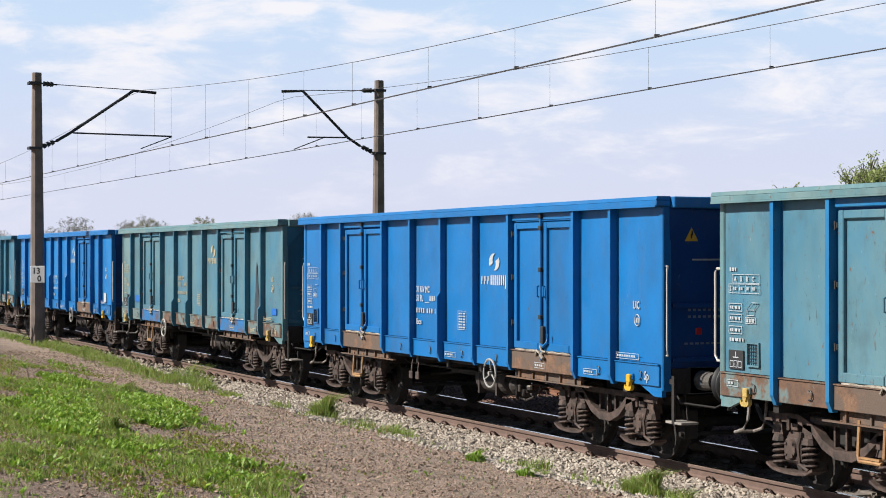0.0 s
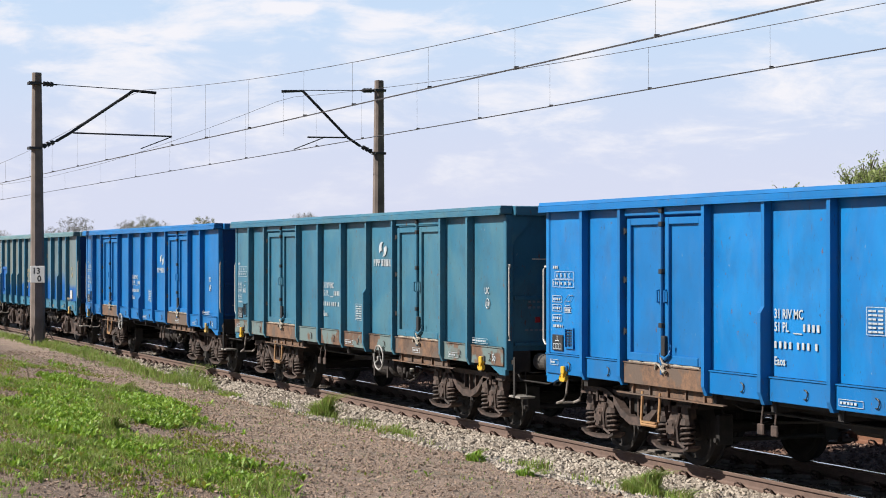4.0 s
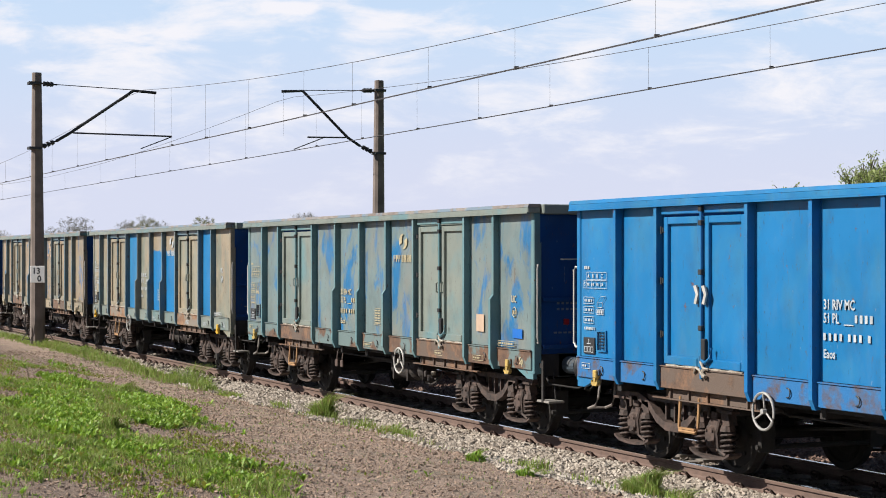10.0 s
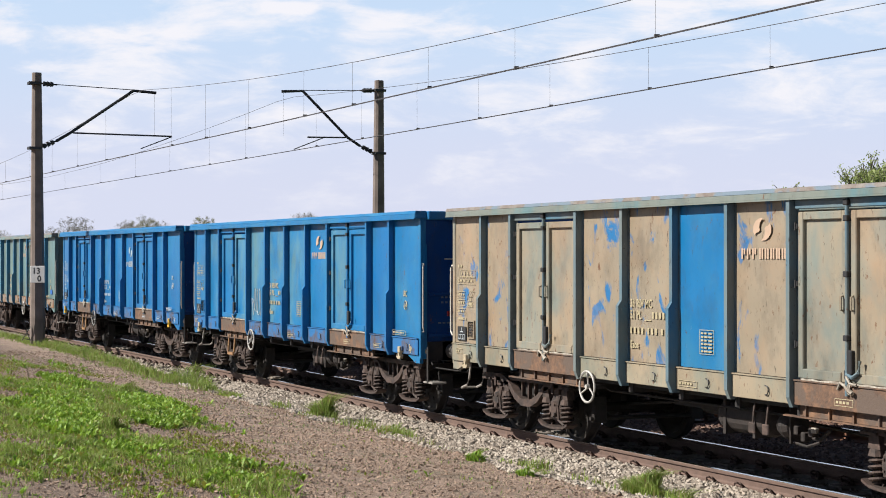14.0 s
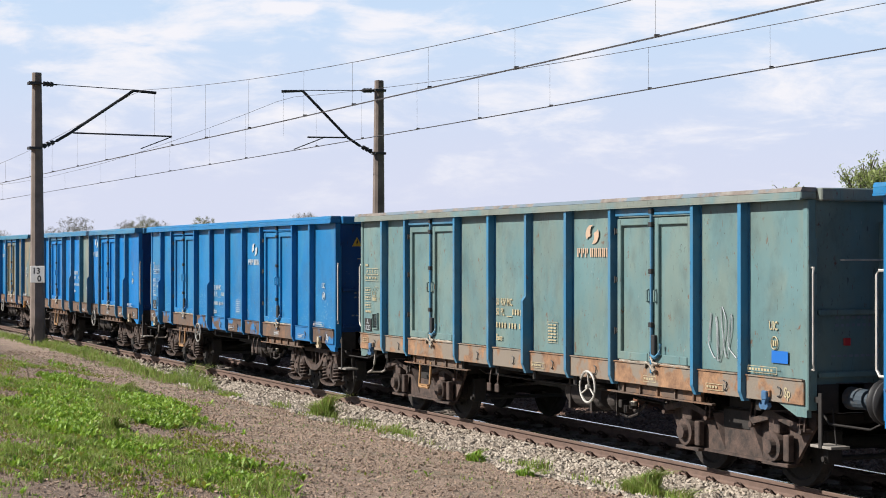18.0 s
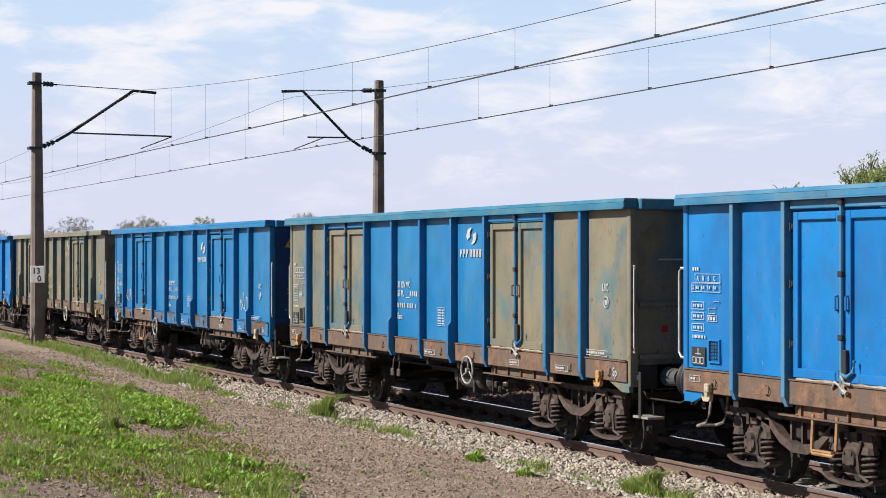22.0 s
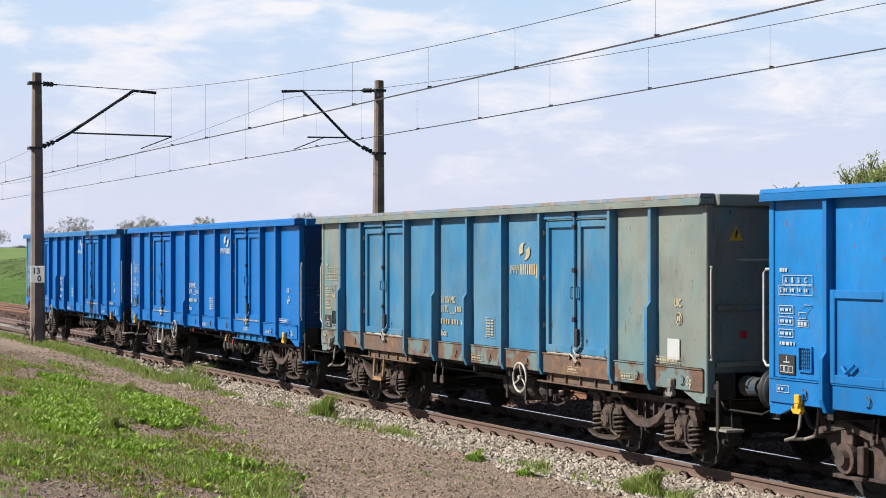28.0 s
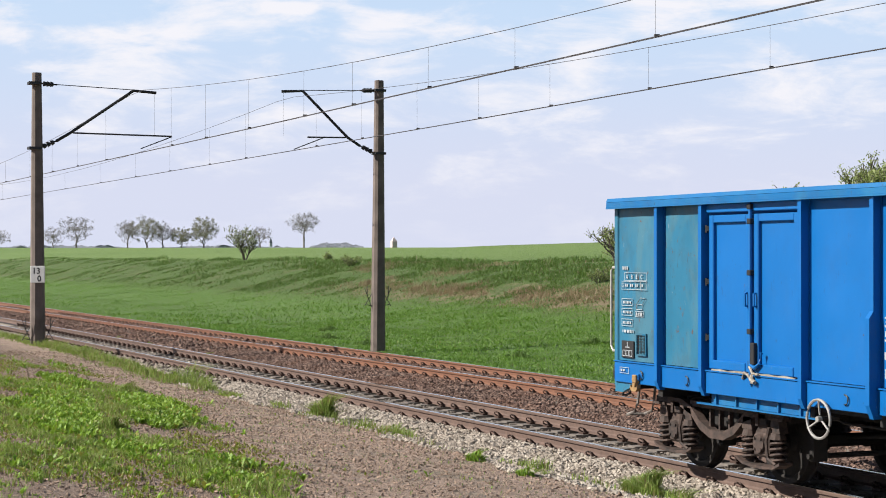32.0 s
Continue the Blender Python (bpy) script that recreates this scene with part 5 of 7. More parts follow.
# per wagon, how far its lettering is shifted up: owner's mark, owner's name, running number, round mark
SHIFTS = ((-.2, -.2, 0, 0), (-.40, -.46, .10, .10), (-.20, -.21, .12, .25), (-.20, -.23, 0, .35), (-.2, -.22, .1, .2), (-.40, -.44, .10, .20),
          (-.07, -.09, .16, .35), (-.12, -.18, .12, .35), (-.08, -.15, 0, .1), (0, -.04, .16, .4), (-.03, -.09, .04, .15), (-.07, -.10, .05, .1),
          (-.20, -.31, -.06, .2), (-.04, -.07, -.03, -.05), (-.18, -.23, -.05, .17), (.04, -.05, .15, .27), (-.02, -.07, .16, .3), (-.13, -.18, 0, .1),
          (0, -.05, .03, .2), (-.1, -.12, .1, .2), (-.25, -.30, -.04, .15), (0, 0, -.03, .05), (.03, .02, -.03, -.02))
HOOKS = "dydyyddddyccybccocdYgYt"
END_POST = {"1": "t", "2": "T", "q": "S", "p": "t", "S": "S", "h": "t", "M": "m"}
HOOK_PAINT = {
    "d": plain("dull_yellow_paint", (0.52, 0.36, 0.10), 0.6, 0, 0.35, 20.0),
    "c": plain("cream_hook_paint", (0.48, 0.40, 0.27), 0.65, 0, 0.35, 20.0),
    "o": plain("orange_hook_paint", (0.50, 0.26, 0.08), 0.65, 0, 0.35, 20.0),
    "t": plain("tan_hook_paint", (0.40, 0.24, 0.10), 0.65, 0, 0.35, 20.0),
    "g": plain("grey_hook_paint", (0.22, 0.20, 0.18), 0.7, 0, 0.35, 20.0),
    "b": plain("blue_hook_paint", (0.05, 0.14, 0.28), 0.6, 0, 0.3, 20.0),
}
PLAIN_LOW = paint("paint_low_blue", (0.005, 0.110, 0.39), None, 0, 0.35, 0.12)


def add_side(wagon, s, row):
    panels, leaves, rim, posts, sills, doorsills, wheel, old, tone, extras, label = row
    up_mark, up_name, up_number, up_round = SHIFTS[WAGONS.index(row)]
    hook = HOOK_PAINT.get(HOOKS[WAGONS.index(row)], M_YELLOW)
    plain_type = len(panels) == 12
    rng = random.Random(len(label) * 7 + ord(panels[0]))
    step = rng.choice((1.52, 1.95))
    kinks = [step if rng.random() < 0.42 else 0.0 for _ in range(11)]
    if "a" in extras:
        kinks = [1.95, 0, 0, 1.95, 0, 0, 0, 0, 0]
    elif "G" in extras:
        kinks = [0, 0, 0, 0, 1.55, 1.55, 0, 0, 1.45]
    bays = BAYS_PLAIN if plain_type else BAYS_DOORS
    seen = "near" if s < 0 else "far"
    for i, ((x0, x1), c) in enumerate(zip(bays, panels)):
        stock("side_panel", (seen, "panel", plain_type, i), flip(s, panel_maker(x0 + 0.03, x1 - 0.03, SILL_Z + 0.02, RAIL_Z, i)), MAT[c], wagon, smooth=True)
        stock("sill_plate", (seen, "sill", plain_type, i), flip(s, sill_maker(x0, x1)), MAT[sills], wagon)
        stock("tie_ring", (seen, "ring", plain_type, i), flip(s, ring_maker((x0 + x1) / 2 + 0.12)), M_DARKMETAL, wagon)
    for i, x in enumerate(POSTS_PLAIN if plain_type else POSTS_DOORS):
        kink = 0.0 if abs(x) in (2.36, 4.28) else kinks[i % len(kinks)]
        stock("side_post", (seen, "post", plain_type, i, kink), flip(s, post_maker(x, kink)), MAT[posts], wagon)
    for sx in (-1, 1):
        stock("corner_post", (seen, "corner", sx), flip(s, corner_maker(sx)), MAT[END_POST.get(panels[0 if sx < 0 else -1], panels[0 if sx < 0 else -1])], wagon)
    stock("top_rim", (seen, "rim"), flip(s, rim_maker), MAT[rim], wagon)
    stock("rim_edge", (seen, "cap"), flip(s, cap_maker), M_WORNRIM if rim == "w" else MAT[rim], wagon, "worn grey upper edge" if rim == "w" else "")
    if plain_type:
        stock("hatch", (seen, "hatch"), flip(s, hatch_maker), PLAIN_LOW if "2" in extras else MAT["B"], wagon, "blue framed hatch with lever")
    else:
        for j, (x0, x1) in enumerate(DOORWAYS):
            xm = (x0 + x1) / 2
            stock("door_beam", (seen, "beam", j), flip(s, beam_maker(x0, x1)), MAT["r"] if sills != "C" else MAT["m"], wagon, "grimy beam under the doorway")
            stock("door_catch", (seen, "catch", j), flip(s, catch_maker(xm)), M_CHIPPED, wagon, "chipped white door catch")
            stock("lintel", (seen, "lintel", j), flip(s, lintel_maker(x0, x1)), MAT[posts], wagon)
            for i, (a, b) in enumerate(((x0 + 0.10, xm - 0.035), (xm + 0.035, x1 - 0.10))):
                leaf = stock("door_leaf", (seen, "leaf", j, i), flip(s, leaf_maker(a, b)), MAT[leaves[j * 2 + i]], wagon)
                stock("door_handle", (seen, "handle", j, i, "h" in extras), flip(s, (handle_maker if "h" in extras else loop_maker)(xm + (-0.085 if i == 0 else 0.085))), M_RAILING if "h" in extras else MAT[leaves[0]], leaf, "white bent handle" if "h" in extras else "")
                if s < 0:
                    for z in (1.62, 2.25, 2.85):
                        stock("hinge", (seen, "hinge", j, i, z), flip(s, hinge_maker(a - 0.03 if i == 0 else b + 0.03, z)), M_BLACK, leaf)
            stock("lock_bar", (seen, "lock", j), flip(s, lock_maker(xm)), MAT[posts], wagon)
            if s < 0:
                for z in (3.08, 2.92, 2.36, 1.72):
                    stock("lock_guide", (seen, "guide", j, z), guide_maker(xm, z), M_DARKMETAL, wagon)
                stock("lock_case", (seen, "case", j), lock_case_maker(xm), M_DARKMETAL, wagon, "dark cast lock case")
            stock("catch_strip", (seen, "latch", j), flip(s, latch_maker(xm)), M_CHIPPED, wagon, "strip of chipped white door catches")
            stock("sill_plate", (seen, "doorsill", j), flip(s, sill_maker(x0, x1, 0.01)), MAT[doorsills], wagon, "" if doorsills == sills else "bare rusty door sill")
    for x in (-5.78, 5.72):
        stock("hook_bracket", (seen, "bracket", x), flip(s, hook_bracket_maker(x)), MAT[sills], wagon)
        stock("tow_hook", (seen, "hook", x), flip(s, hook_maker(x)), hook, wagon, "two-horned cast tow hook")
    stock("step", (seen, "step"), flip(s, step_maker), M_STEPGREY if "n" not in extras else MAT["C"], wagon)
    stock("step_strap", (seen, "strap"), flip(s, strap_maker), M_UNDER, wagon)
    stock("stirrup", (seen, "stirrup"), flip(s, stirrup_maker), M_LEVER if tone == "W" else M_STEPGREY, wagon)
    wx = 1.77 if wheel == "R" else -2.05
    stock("hand_wheel", (seen, "wheel", wx), flip(s, handwheel_maker(wx)), M_RAILING if tone == "C" else M_RIMGREY, wagon, "worn brake hand wheel")
    stock("wheel_spindle", (seen, "spindle", wx), flip(s, axle_stub_maker(wx)), M_UNDER, wagon)
    if not plain_type and "x" not in extras:
        stock("ladder", (seen, "ladder"), flip(s, ladder_maker), M_RAILING if "n" in extras else M_STEP, wagon, "rusty step ladder under the door")
    for i, dx in enumerate((-0.16, 0.10)):
        stock("brake_lever", (seen, "lever", wx, i), flip(s, lever_maker((-1.3 if wheel == "R" else 1.6) + dx)), M_BOGIE, wagon, "grubby brake lever")
    # lettering
    ink = M_WHITE if tone == "W" else M_CREAM
    mark = M_ORANGE if tone == "C" and panels[0] in "gobq" else ink
    stock("load_table", (seen, "table"), flip(s, load_table_maker), ink, wagon, "stencilled load table and data panels")
    stock("running_number", (seen, "number"), flip(s, number_maker), ink, wagon, at=(0, 0, up_number))
    stock("weight_box", (seen, "weights"), flip(s, weight_box_maker), ink, wagon, at=(0, 0, 0.40 if "yYp" in extras else 0.04 + up_number * 0.5))
    stock("owner_mark", (seen, "logo"), flip(s, logo_maker), mark, wagon, "two-bladed painted mark", at=(0, 0, up_mark))
    stock("owner_name", (seen, "name", "v" in extras), flip(s, wide_name_maker if "v" in extras else name_maker), mark, wagon, "row of painted blocks", at=(0, 0, up_name))
    stock("round_mark", (seen, "round"), flip(s, round_mark_maker), ink, wagon, at=(0, 0, up_round))
    for i, (x, z, w) in enumerate(NOTES):
        stock("stencil_box", (seen, "note", i), flip(s, note_maker(x, z, w)), ink, wagon)
    stock("brake_plate", (seen, "black"), flip(s, black_plate_maker), M_BLACK, wagon, "black painted field")
    stock("brake_plate_marks", (seen, "blackmarks"), flip(s, plate_marks_maker), M_WHITE, wagon)
    holder = stock("ticket_holder", (seen, "holder"), flip(s, holder_maker), MAT[panels[0]], wagon, "framed ticket holder")
    tagged(stock("wire_grating", (seen, "grating"), flip(s, grating_maker), M_DARKMETAL, holder), kind="stuff")
    if s < 0:
        stencil("lettering", "A    B    B    C", -6.11, 2.262, 0.058, ink, wagon, 0.86)
        stencil("lettering", "S", -6.20, 2.157, 0.058, ink, wagon, 0.8)
        stencil("lettering", "31 RIV MC", -1.08, 1.88 + up_number, 0.105, ink, wagon, 0.82)
        stencil("lettering", "51 PL", -1.08, 1.74 + up_number, 0.105, ink, wagon, 0.82)
        stencil("lettering", "Eaos", -1.08, 1.38 + up_number, 0.095, ink, wagon, 0.85)
        stencil("lettering", "UIC", 5.70, 1.80 + up_round, 0.10, ink, wagon, 0.7)
        stencil("lettering", "Sp", 6.02, 1.05, 0.11, ink, wagon, 0.8, -SKIN - 0.052)
        if "p" in extras:
            stock("paper_label", "paper", label_maker(5.55, 1.32, 0.27, 0.25), M_PAPER, wagon, "white paper label")
        if "o" in extras:
            stock("paper_label", "orange", label_maker(4.55, 1.45, 0.26, 0.25), M_ORANGE, wagon, "pale orange label")
        if "G" in extras:
            stock("spray_scrawl", "scrawl1", scribble_maker(-5.15, 1.45, 0.75, 0.30, 5), M_WHITE, wagon, "white sprayed scrawl")
            stock("spray_scrawl", "scrawl2", scribble_maker(4.5, 1.45, 0.55, 0.34, 8), M_WHITE, wagon, "white sprayed scrawl")
        if "H" in extras:
            stock("chalk_line", "chalk", scribble_maker(4.5, 1.40, 0.55, 0.60, 11), M_WHITE, wagon, "chalk-like line drawing")
        if "Z" in extras:
            stock("spray_scrawl", "scrawl3", scribble_maker(-2.2, 1.40, 0.60, 0.55, 14), M_WHITE, wagon, "white sprayed scrawl")
        if "D" in extras:
            stock("oil_run", "spike", spike_maker, M_OIL, wagon, "dark tapering run of oil")
        if "n" in extras:
            for x, z, m, words_on in ((-0.95, 0.84, M_RED, "small red brake tag"), (1.55, 0.74, M_YELLOW, "small yellow cock tag"), (2.05, 0.70, M_RED, "red brake tag")):
                stock("brake_tag", ("tag", x), tag_sign_maker(x, z), m, wagon, words_on)
        if "k" in extras:
            stock("paint_patch", "patch1", label_maker(5.75, 1.40, 0.30, 0.13), M_PATCH, wagon, "small blue touch-up patch")
        if "l" in extras:
            stock("paint_patch", "patch2", label_maker(-5.05, 1.42, 0.42, 0.16), M_PATCH, wagon, "small blue touch-up patch")


def add_wagon(row):
    panels, leaves, rim, posts, sills, doorsills, wheel, old, tone, extras, label = row
    wagon = tagged(new("open_wagon"), label, "goods wagon", group="wagons of the train")
    # N is the blue darkened for ends turned from the sun
    body = {"g": "g", "o": "o", "c": "c", "k": "N"}.get(posts, "N")
    if panels[0] == "g":
        body = "g"
    elif panels[0] == "o":
        body = "o"
    elif panels[-1] == "w":
        body = "w"
    stock("underframe", "frame", frame_maker, M_UNDER, wagon, "black grimy underframe")
    stock("floor", "floor", floor_maker, MAT["r"], wagon)
    for sx in (-1, 1):
        stock("end_wall", ("end", sx), end_maker(sx), MAT[body], wagon)
        for z in (1.30, 1.95):
            stock("end_rib", ("endrib", sx, z), end_rib_maker(sx, z), MAT[body], wagon)
        for y in (-0.45, 0.45):
            stock("end_post", ("endpost", sx, y), end_post_maker(sx, y), MAT[body], wagon)
        for sy in (-1, 1):
            stock("gusset", ("gusset", sx, sy), gusset_maker(sx, sy), MAT[body], wagon)
        stock("end_rim", ("endrim", sx), end_rim_maker(sx), MAT[rim], wagon)
        stock("coupling", ("coupling", sx), coupling_maker(sx), M_UNDER, wagon)
        stock("brake_hose", ("hose", sx), hose_maker(sx), M_BLACK, wagon)
        stock("shunter_bar", ("bar", sx), bar_maker(sx), M_UNDER, wagon)
        for sy in (-1, 1):
            buf = stock("buffer", ("buffer", sx, sy), buffer_maker(sx, sy), M_BUFFER, wagon)
            stock("buffer_head", ("head", sx, sy), head_maker(sx, sy), M_DARKMETAL, buf, "greasy black buffer head", smooth=True)
    for s in (-1, 1):
        add_side(wagon, s, row)
    stock("grab_rail", "grab_front", grab_front_maker, M_RAILING, wagon)
    stock("grab_rail", "grab_rear", grab_rear_maker, M_RAILING, wagon)
    stock("grab_rail", "grab_end", grab_end_maker, M_RAILING, wagon)
    stock("air_tank", "tank", tank_maker, M_TANK, wagon)
    stock("brake_valve", "valve", valve_maker, M_TANK, wagon, "grimy brake valve with pipes")
    stock("cock_handle", "cocks", tag_maker, M_CHIPPED, wagon, "small pale cock handle")
    stock("brake_rigging", "rigging", rigging_maker, M_UNDER, wagon)
    tagged(stock("end_notes", "endnotes", end_notes_maker, plain_note, wagon), kind="stuff")
    stock("tail_reflector", "red", red_square_maker, M_RED, wagon, "small red reflector")
    if "Q" in extras:
        for z in (2.46, 2.72):
            stock("sticker_field", ("field", z), field_maker(z), M_PALEBLUE, wagon, "pale blue sticker")
        stock("warning_mark", "disc3", disc_maker(0.085, 0.006), M_DARKMETAL, wagon)
        stock("warning_sign", "tri3", triangle_maker(-0.95, 2.74), M_YELLOW, wagon, "small yellow warning triangle").location.x = 0.003
    elif "y" in extras or "Y" in extras:
        stock("warning_sign", "tri", triangle_maker(-1.0, 2.72), M_YELLOW, wagon, "yellow warning triangle")
        stock("warning_bolt", "bolt", bolt_mark_maker(-1.0, 2.72), M_BLACK, wagon)
    if "Y" in extras and "Q" not in extras:
        stock("warning_sign", "tri2", triangle_maker(-0.70, 2.72), M_YELLOW, wagon, "second yellow warning sign")
        stock("warning_bolt", "bolt2", bolt_mark_maker(-0.70, 2.72), M_BLACK, wagon)
        stock("warning_disc", "disc", disc_maker(0.112, 0.004), M_YELLOW, wagon, "round yellow warning sticker")
        stock("warning_mark", "disc2", disc_maker(0.085, 0.007), M_DARKMETAL, wagon)
    wheels = []
    for x in (-4.5, 4.5):
        wheels += add_bogie(wagon, x, old, M_BOGIE)
    return wagon, wheels


M_WORNRIM = rusty("worn_rim", (0.30, 0.28, 0.255), (0.16, 0.12, 0.10), (0.16, 0.22, 0.28))
plain_note = plain("grey_lettering", (0.20, 0.23, 0.28), 0.7, 0, 0.2)
TRAIN = [add_wagon(row) for row in WAGONS]

# ---- overhead line ----


def pole(name, x, y, base, top, lean, label):
    """A spun concrete mast: tapered, square with chamfered corners, leaning a little."""
    ob = tagged(new(name), label, "mast", group="masts of the overhead line")
    bm = bmesh.new()
    rows = []
    for i in range(9):
        u = i / 8
        z = base - 0.8 + (top - base + 0.8) * u
        h = 0.205 - 0.085 * u
        c = h * 0.55
        ring = ((h, -c), (h, c), (c, h), (-c, h), (-h, c), (-h, -c), (-c, -h), (c, -h))
        rows.append([bm.verts.new((a + lean[0] * u, b + lean[1] * u, z)) for a, b in ring])
    for a, b in zip(rows, rows[1:]):
        for k in range(8):
            bm.faces.new((a[k], a[(k + 1) % 8], b[(k + 1) % 8], b[k]))
    bm.faces.new(rows[0][::-1]), bm.faces.new(rows[-1])
    part("mast", bm, M_POLE, ob, "weathered grey concrete mast")
    ob.location = (x, y, 0)
    return ob


def insulator(parent, a, b):
    a, b = Vector(a), Vector(b)
    bm = bmesh.new()
    rod(bm, a, b, 0.022, seg=8)
    for i in range(3):
        p = a.lerp(b, 0.3 + 0.2 * i)
        d = (b - a).normalized() * 0.04
        rod(bm, p - d, p + d, 0.075, 0.055, 12)
    part("insulator", bm, M_BLACK, parent, "dark ribbed insulator")


def cantilever(mast, s, z_low, z_top, x_off, reach=2.77, arm=3.88, steady=3.88, tip=2.98):
    """Bracket arm of one mast: inclined tube, stay, registration arm and steady arm. s: towards +y or -y."""
    def p(d, z, dx=0.0):
        return (x_off + dx, s * d, z)
    bm = bmesh.new()
    tube(bm, [p(0.60, z_low + 0.19), p(0.99, z_low + 0.43), p(reach, z_top), p(reach + 0.65, z_top - 0.04)], 0.042, 8)
    part("bracket_tube", bm, M_DARKMETAL, mast, "black steel bracket arm")
    bm = bmesh.new()
    tube(bm, [p(0.15, z_top + 0.10), p(reach, z_top + 0.02)], 0.012, 5)
    part("stay_wire", bm, M_DARKMETAL, mast)
    bm = bmesh.new()
    tube(bm, [p(1.07, z_low + 0.43), p(arm, z_low + 0.41)], 0.025, 6)
    part("registration_arm", bm, M_DARKMETAL, mast)
    bm = bmesh.new()
    tube(bm, [p(steady, z_low + 0.40), p(tip, z_low + 0.04)], 0.016, 6)
    part("steady_arm", bm, M_DARKMETAL, mast)
    bm = bmesh.new()
    tube(bm, [p(reach + 0.6, z_top - 0.04), p(reach + 0.6, z_low + 0.42)], 0.003, 5)
    part("hanger_wire", bm, M_DARKMETAL, mast)
    insulator(mast, p(0.12, z_low - 0.02), p(0.66, z_low + 0.22))
    insulator(mast, p(0.14, z_top + 0.10), p(0.62, z_top + 0.08))
    for z in (z_low - 0.02, z_top + 0.10):
        part("clamp", box(bmesh.new(), -0.17 + x_off, 0.17 + x_off, -0.17, 0.17, z - 0.035, z + 0.035), M_DARKMETAL, mast)


def guard(mast, z):
    """Spiked brackets against climbing, one on each side."""
    for s in (-1, 1):
        bm = bmesh.new()
        for a, b in (((0.20, 0.0), (0.42, 0.55)), ((0.20, 0.38), (0.42, 0.02)), ((0.34, 0.30), (0.34, 0.62))):
            tube(bm, [(0, s * a[0], z + a[1]), (0, s * b[0], z + b[1])], 0.012, 5)
        tube(bm, [(0, s * 0.16, z + 0.02), (0, s * 0.36, z + 0.06)], 0.012, 5)
        part("climb_guard", bm, M_DARKMETAL, mast, "black spiked climbing guard")


mast_1 = pole("mast", -48.55, -2.90, 0.0, 7.63, (-0.70, 0.10), "tall weathered concrete mast in trackside grass, with a distance sign")
cantilever(mast_1, 1, 5.55, 7.22, -0.50)
guard(mast_1, 0.25)
mast_2 = pole("mast", -49.1, 7.30, -0.3, 7.80, (0.10, 0.0), "tall weathered concrete mast on the meadow side of the tracks")
cantilever(mast_2, -1, 5.64, 7.40, 0.08, 2.40, 2.25, 1.77, 2.68)
guard(mast_2, 1.05)
mast_3 = pole("mast", -119.0, -2.90, 0.0, 7.7, (0, 0), "far concrete mast along the line")
cantilever(mast_3, 1, 5.6, 7.25, 0.0)
mast_4 = pole("mast", -119.0, 7.30, -0.3, 7.8, (0, 0), "far concrete mast along the line, meadow side")
cantilever(mast_4, -1, 5.6, 7.25, 0.0)
mast_5 = pole("mast", 12.5, -2.90, 0.0, 7.7, (0, 0), "near concrete mast along the line")
cantilever(mast_5, 1, 5.6, 7.25, 0.0)
mast_6 = pole("mast", 12.5, 7.30, -0.3, 7.8, (0, 0), "near concrete mast along the line, meadow side")
cantilever(mast_6, -1, 5.6, 7.25, 0.0)

# the distance sign on the first mast
plate = bmesh.new()
box(plate, 0.10, 0.14, -0.20, 0.20, -0.23, 0.23, 0.01)
sign = part("distance_sign", plate, M_SIGN, mast_1, "white distance plate with black figures")
sign.matrix_basis = Matrix.Translation((0.07, 0.02, 2.06)) @ Euler((0, 0, radians(-28))).to_matrix().to_4x4()
for text, y, z in (("13", -0.15, 0.02), ("0", -0.01, -0.19)):
    ob = new("figures", words(text, 0.17))
    ob.parent = sign
    ob.matrix_basis = Matrix.Translation((0.142, y, z)) @ Matrix(((0, 0, 1, 0), (1, 0, 0, 0), (0, 1, 0, 0), (0, 0, 0, 1)))
    ob.material_slots[0].link = "OBJECT"
    ob.material_slots[0].material = M_BLACK

SPANS = (-189.0, -119.0, -49.0, 12.5, 74.0)


def overhead(y0, contact_z, low, high, drops, label, rise):
    """Messenger and contact wire of one track, with droppers."""
    line = tagged(new("overhead_line"), label, "overhead line", group="overhead lines")
    bm = bmesh.new()
    for dy in (0.0, 0.05):
        tube(bm, [(x, y0 + dy, contact_z + float(np.interp(x, *rise))) for x in np.linspace(SPANS[0], SPANS[-1], 180)], 0.0068, 5)
    part("contact_wire", bm, M_WIRE, line, "pair of dark contact wires")

    def carry(x):
        for a, b in zip(SPANS, SPANS[1:]):
            if a <= x <= b:
                u = (x - a) / (b - a)
                return low + (high - low) * (2 * u - 1) ** 2
        return high
    bm = bmesh.new()
    tube(bm, [(x, y0, carry(x)) for x in np.linspace(SPANS[0], SPANS[-1], 160)], 0.0062, 5)
    part("messenger_wire", bm, M_WIRE, line, "dark sagging messenger wire")
    for x in drops:
        bm = bmesh.new()
        foot = contact_z + float(np.interp(x, *rise))
        tube(bm, [(x, y0, carry(x)), (x, y0, foot + 0.03)], 0.0026, 4)
        box(bm, x - 0.018, x + 0.018, y0 - 0.012, y0 + 0.06, foot - 0.006, foot + 0.035)
        part("dropper", bm, M_WIRE, line)


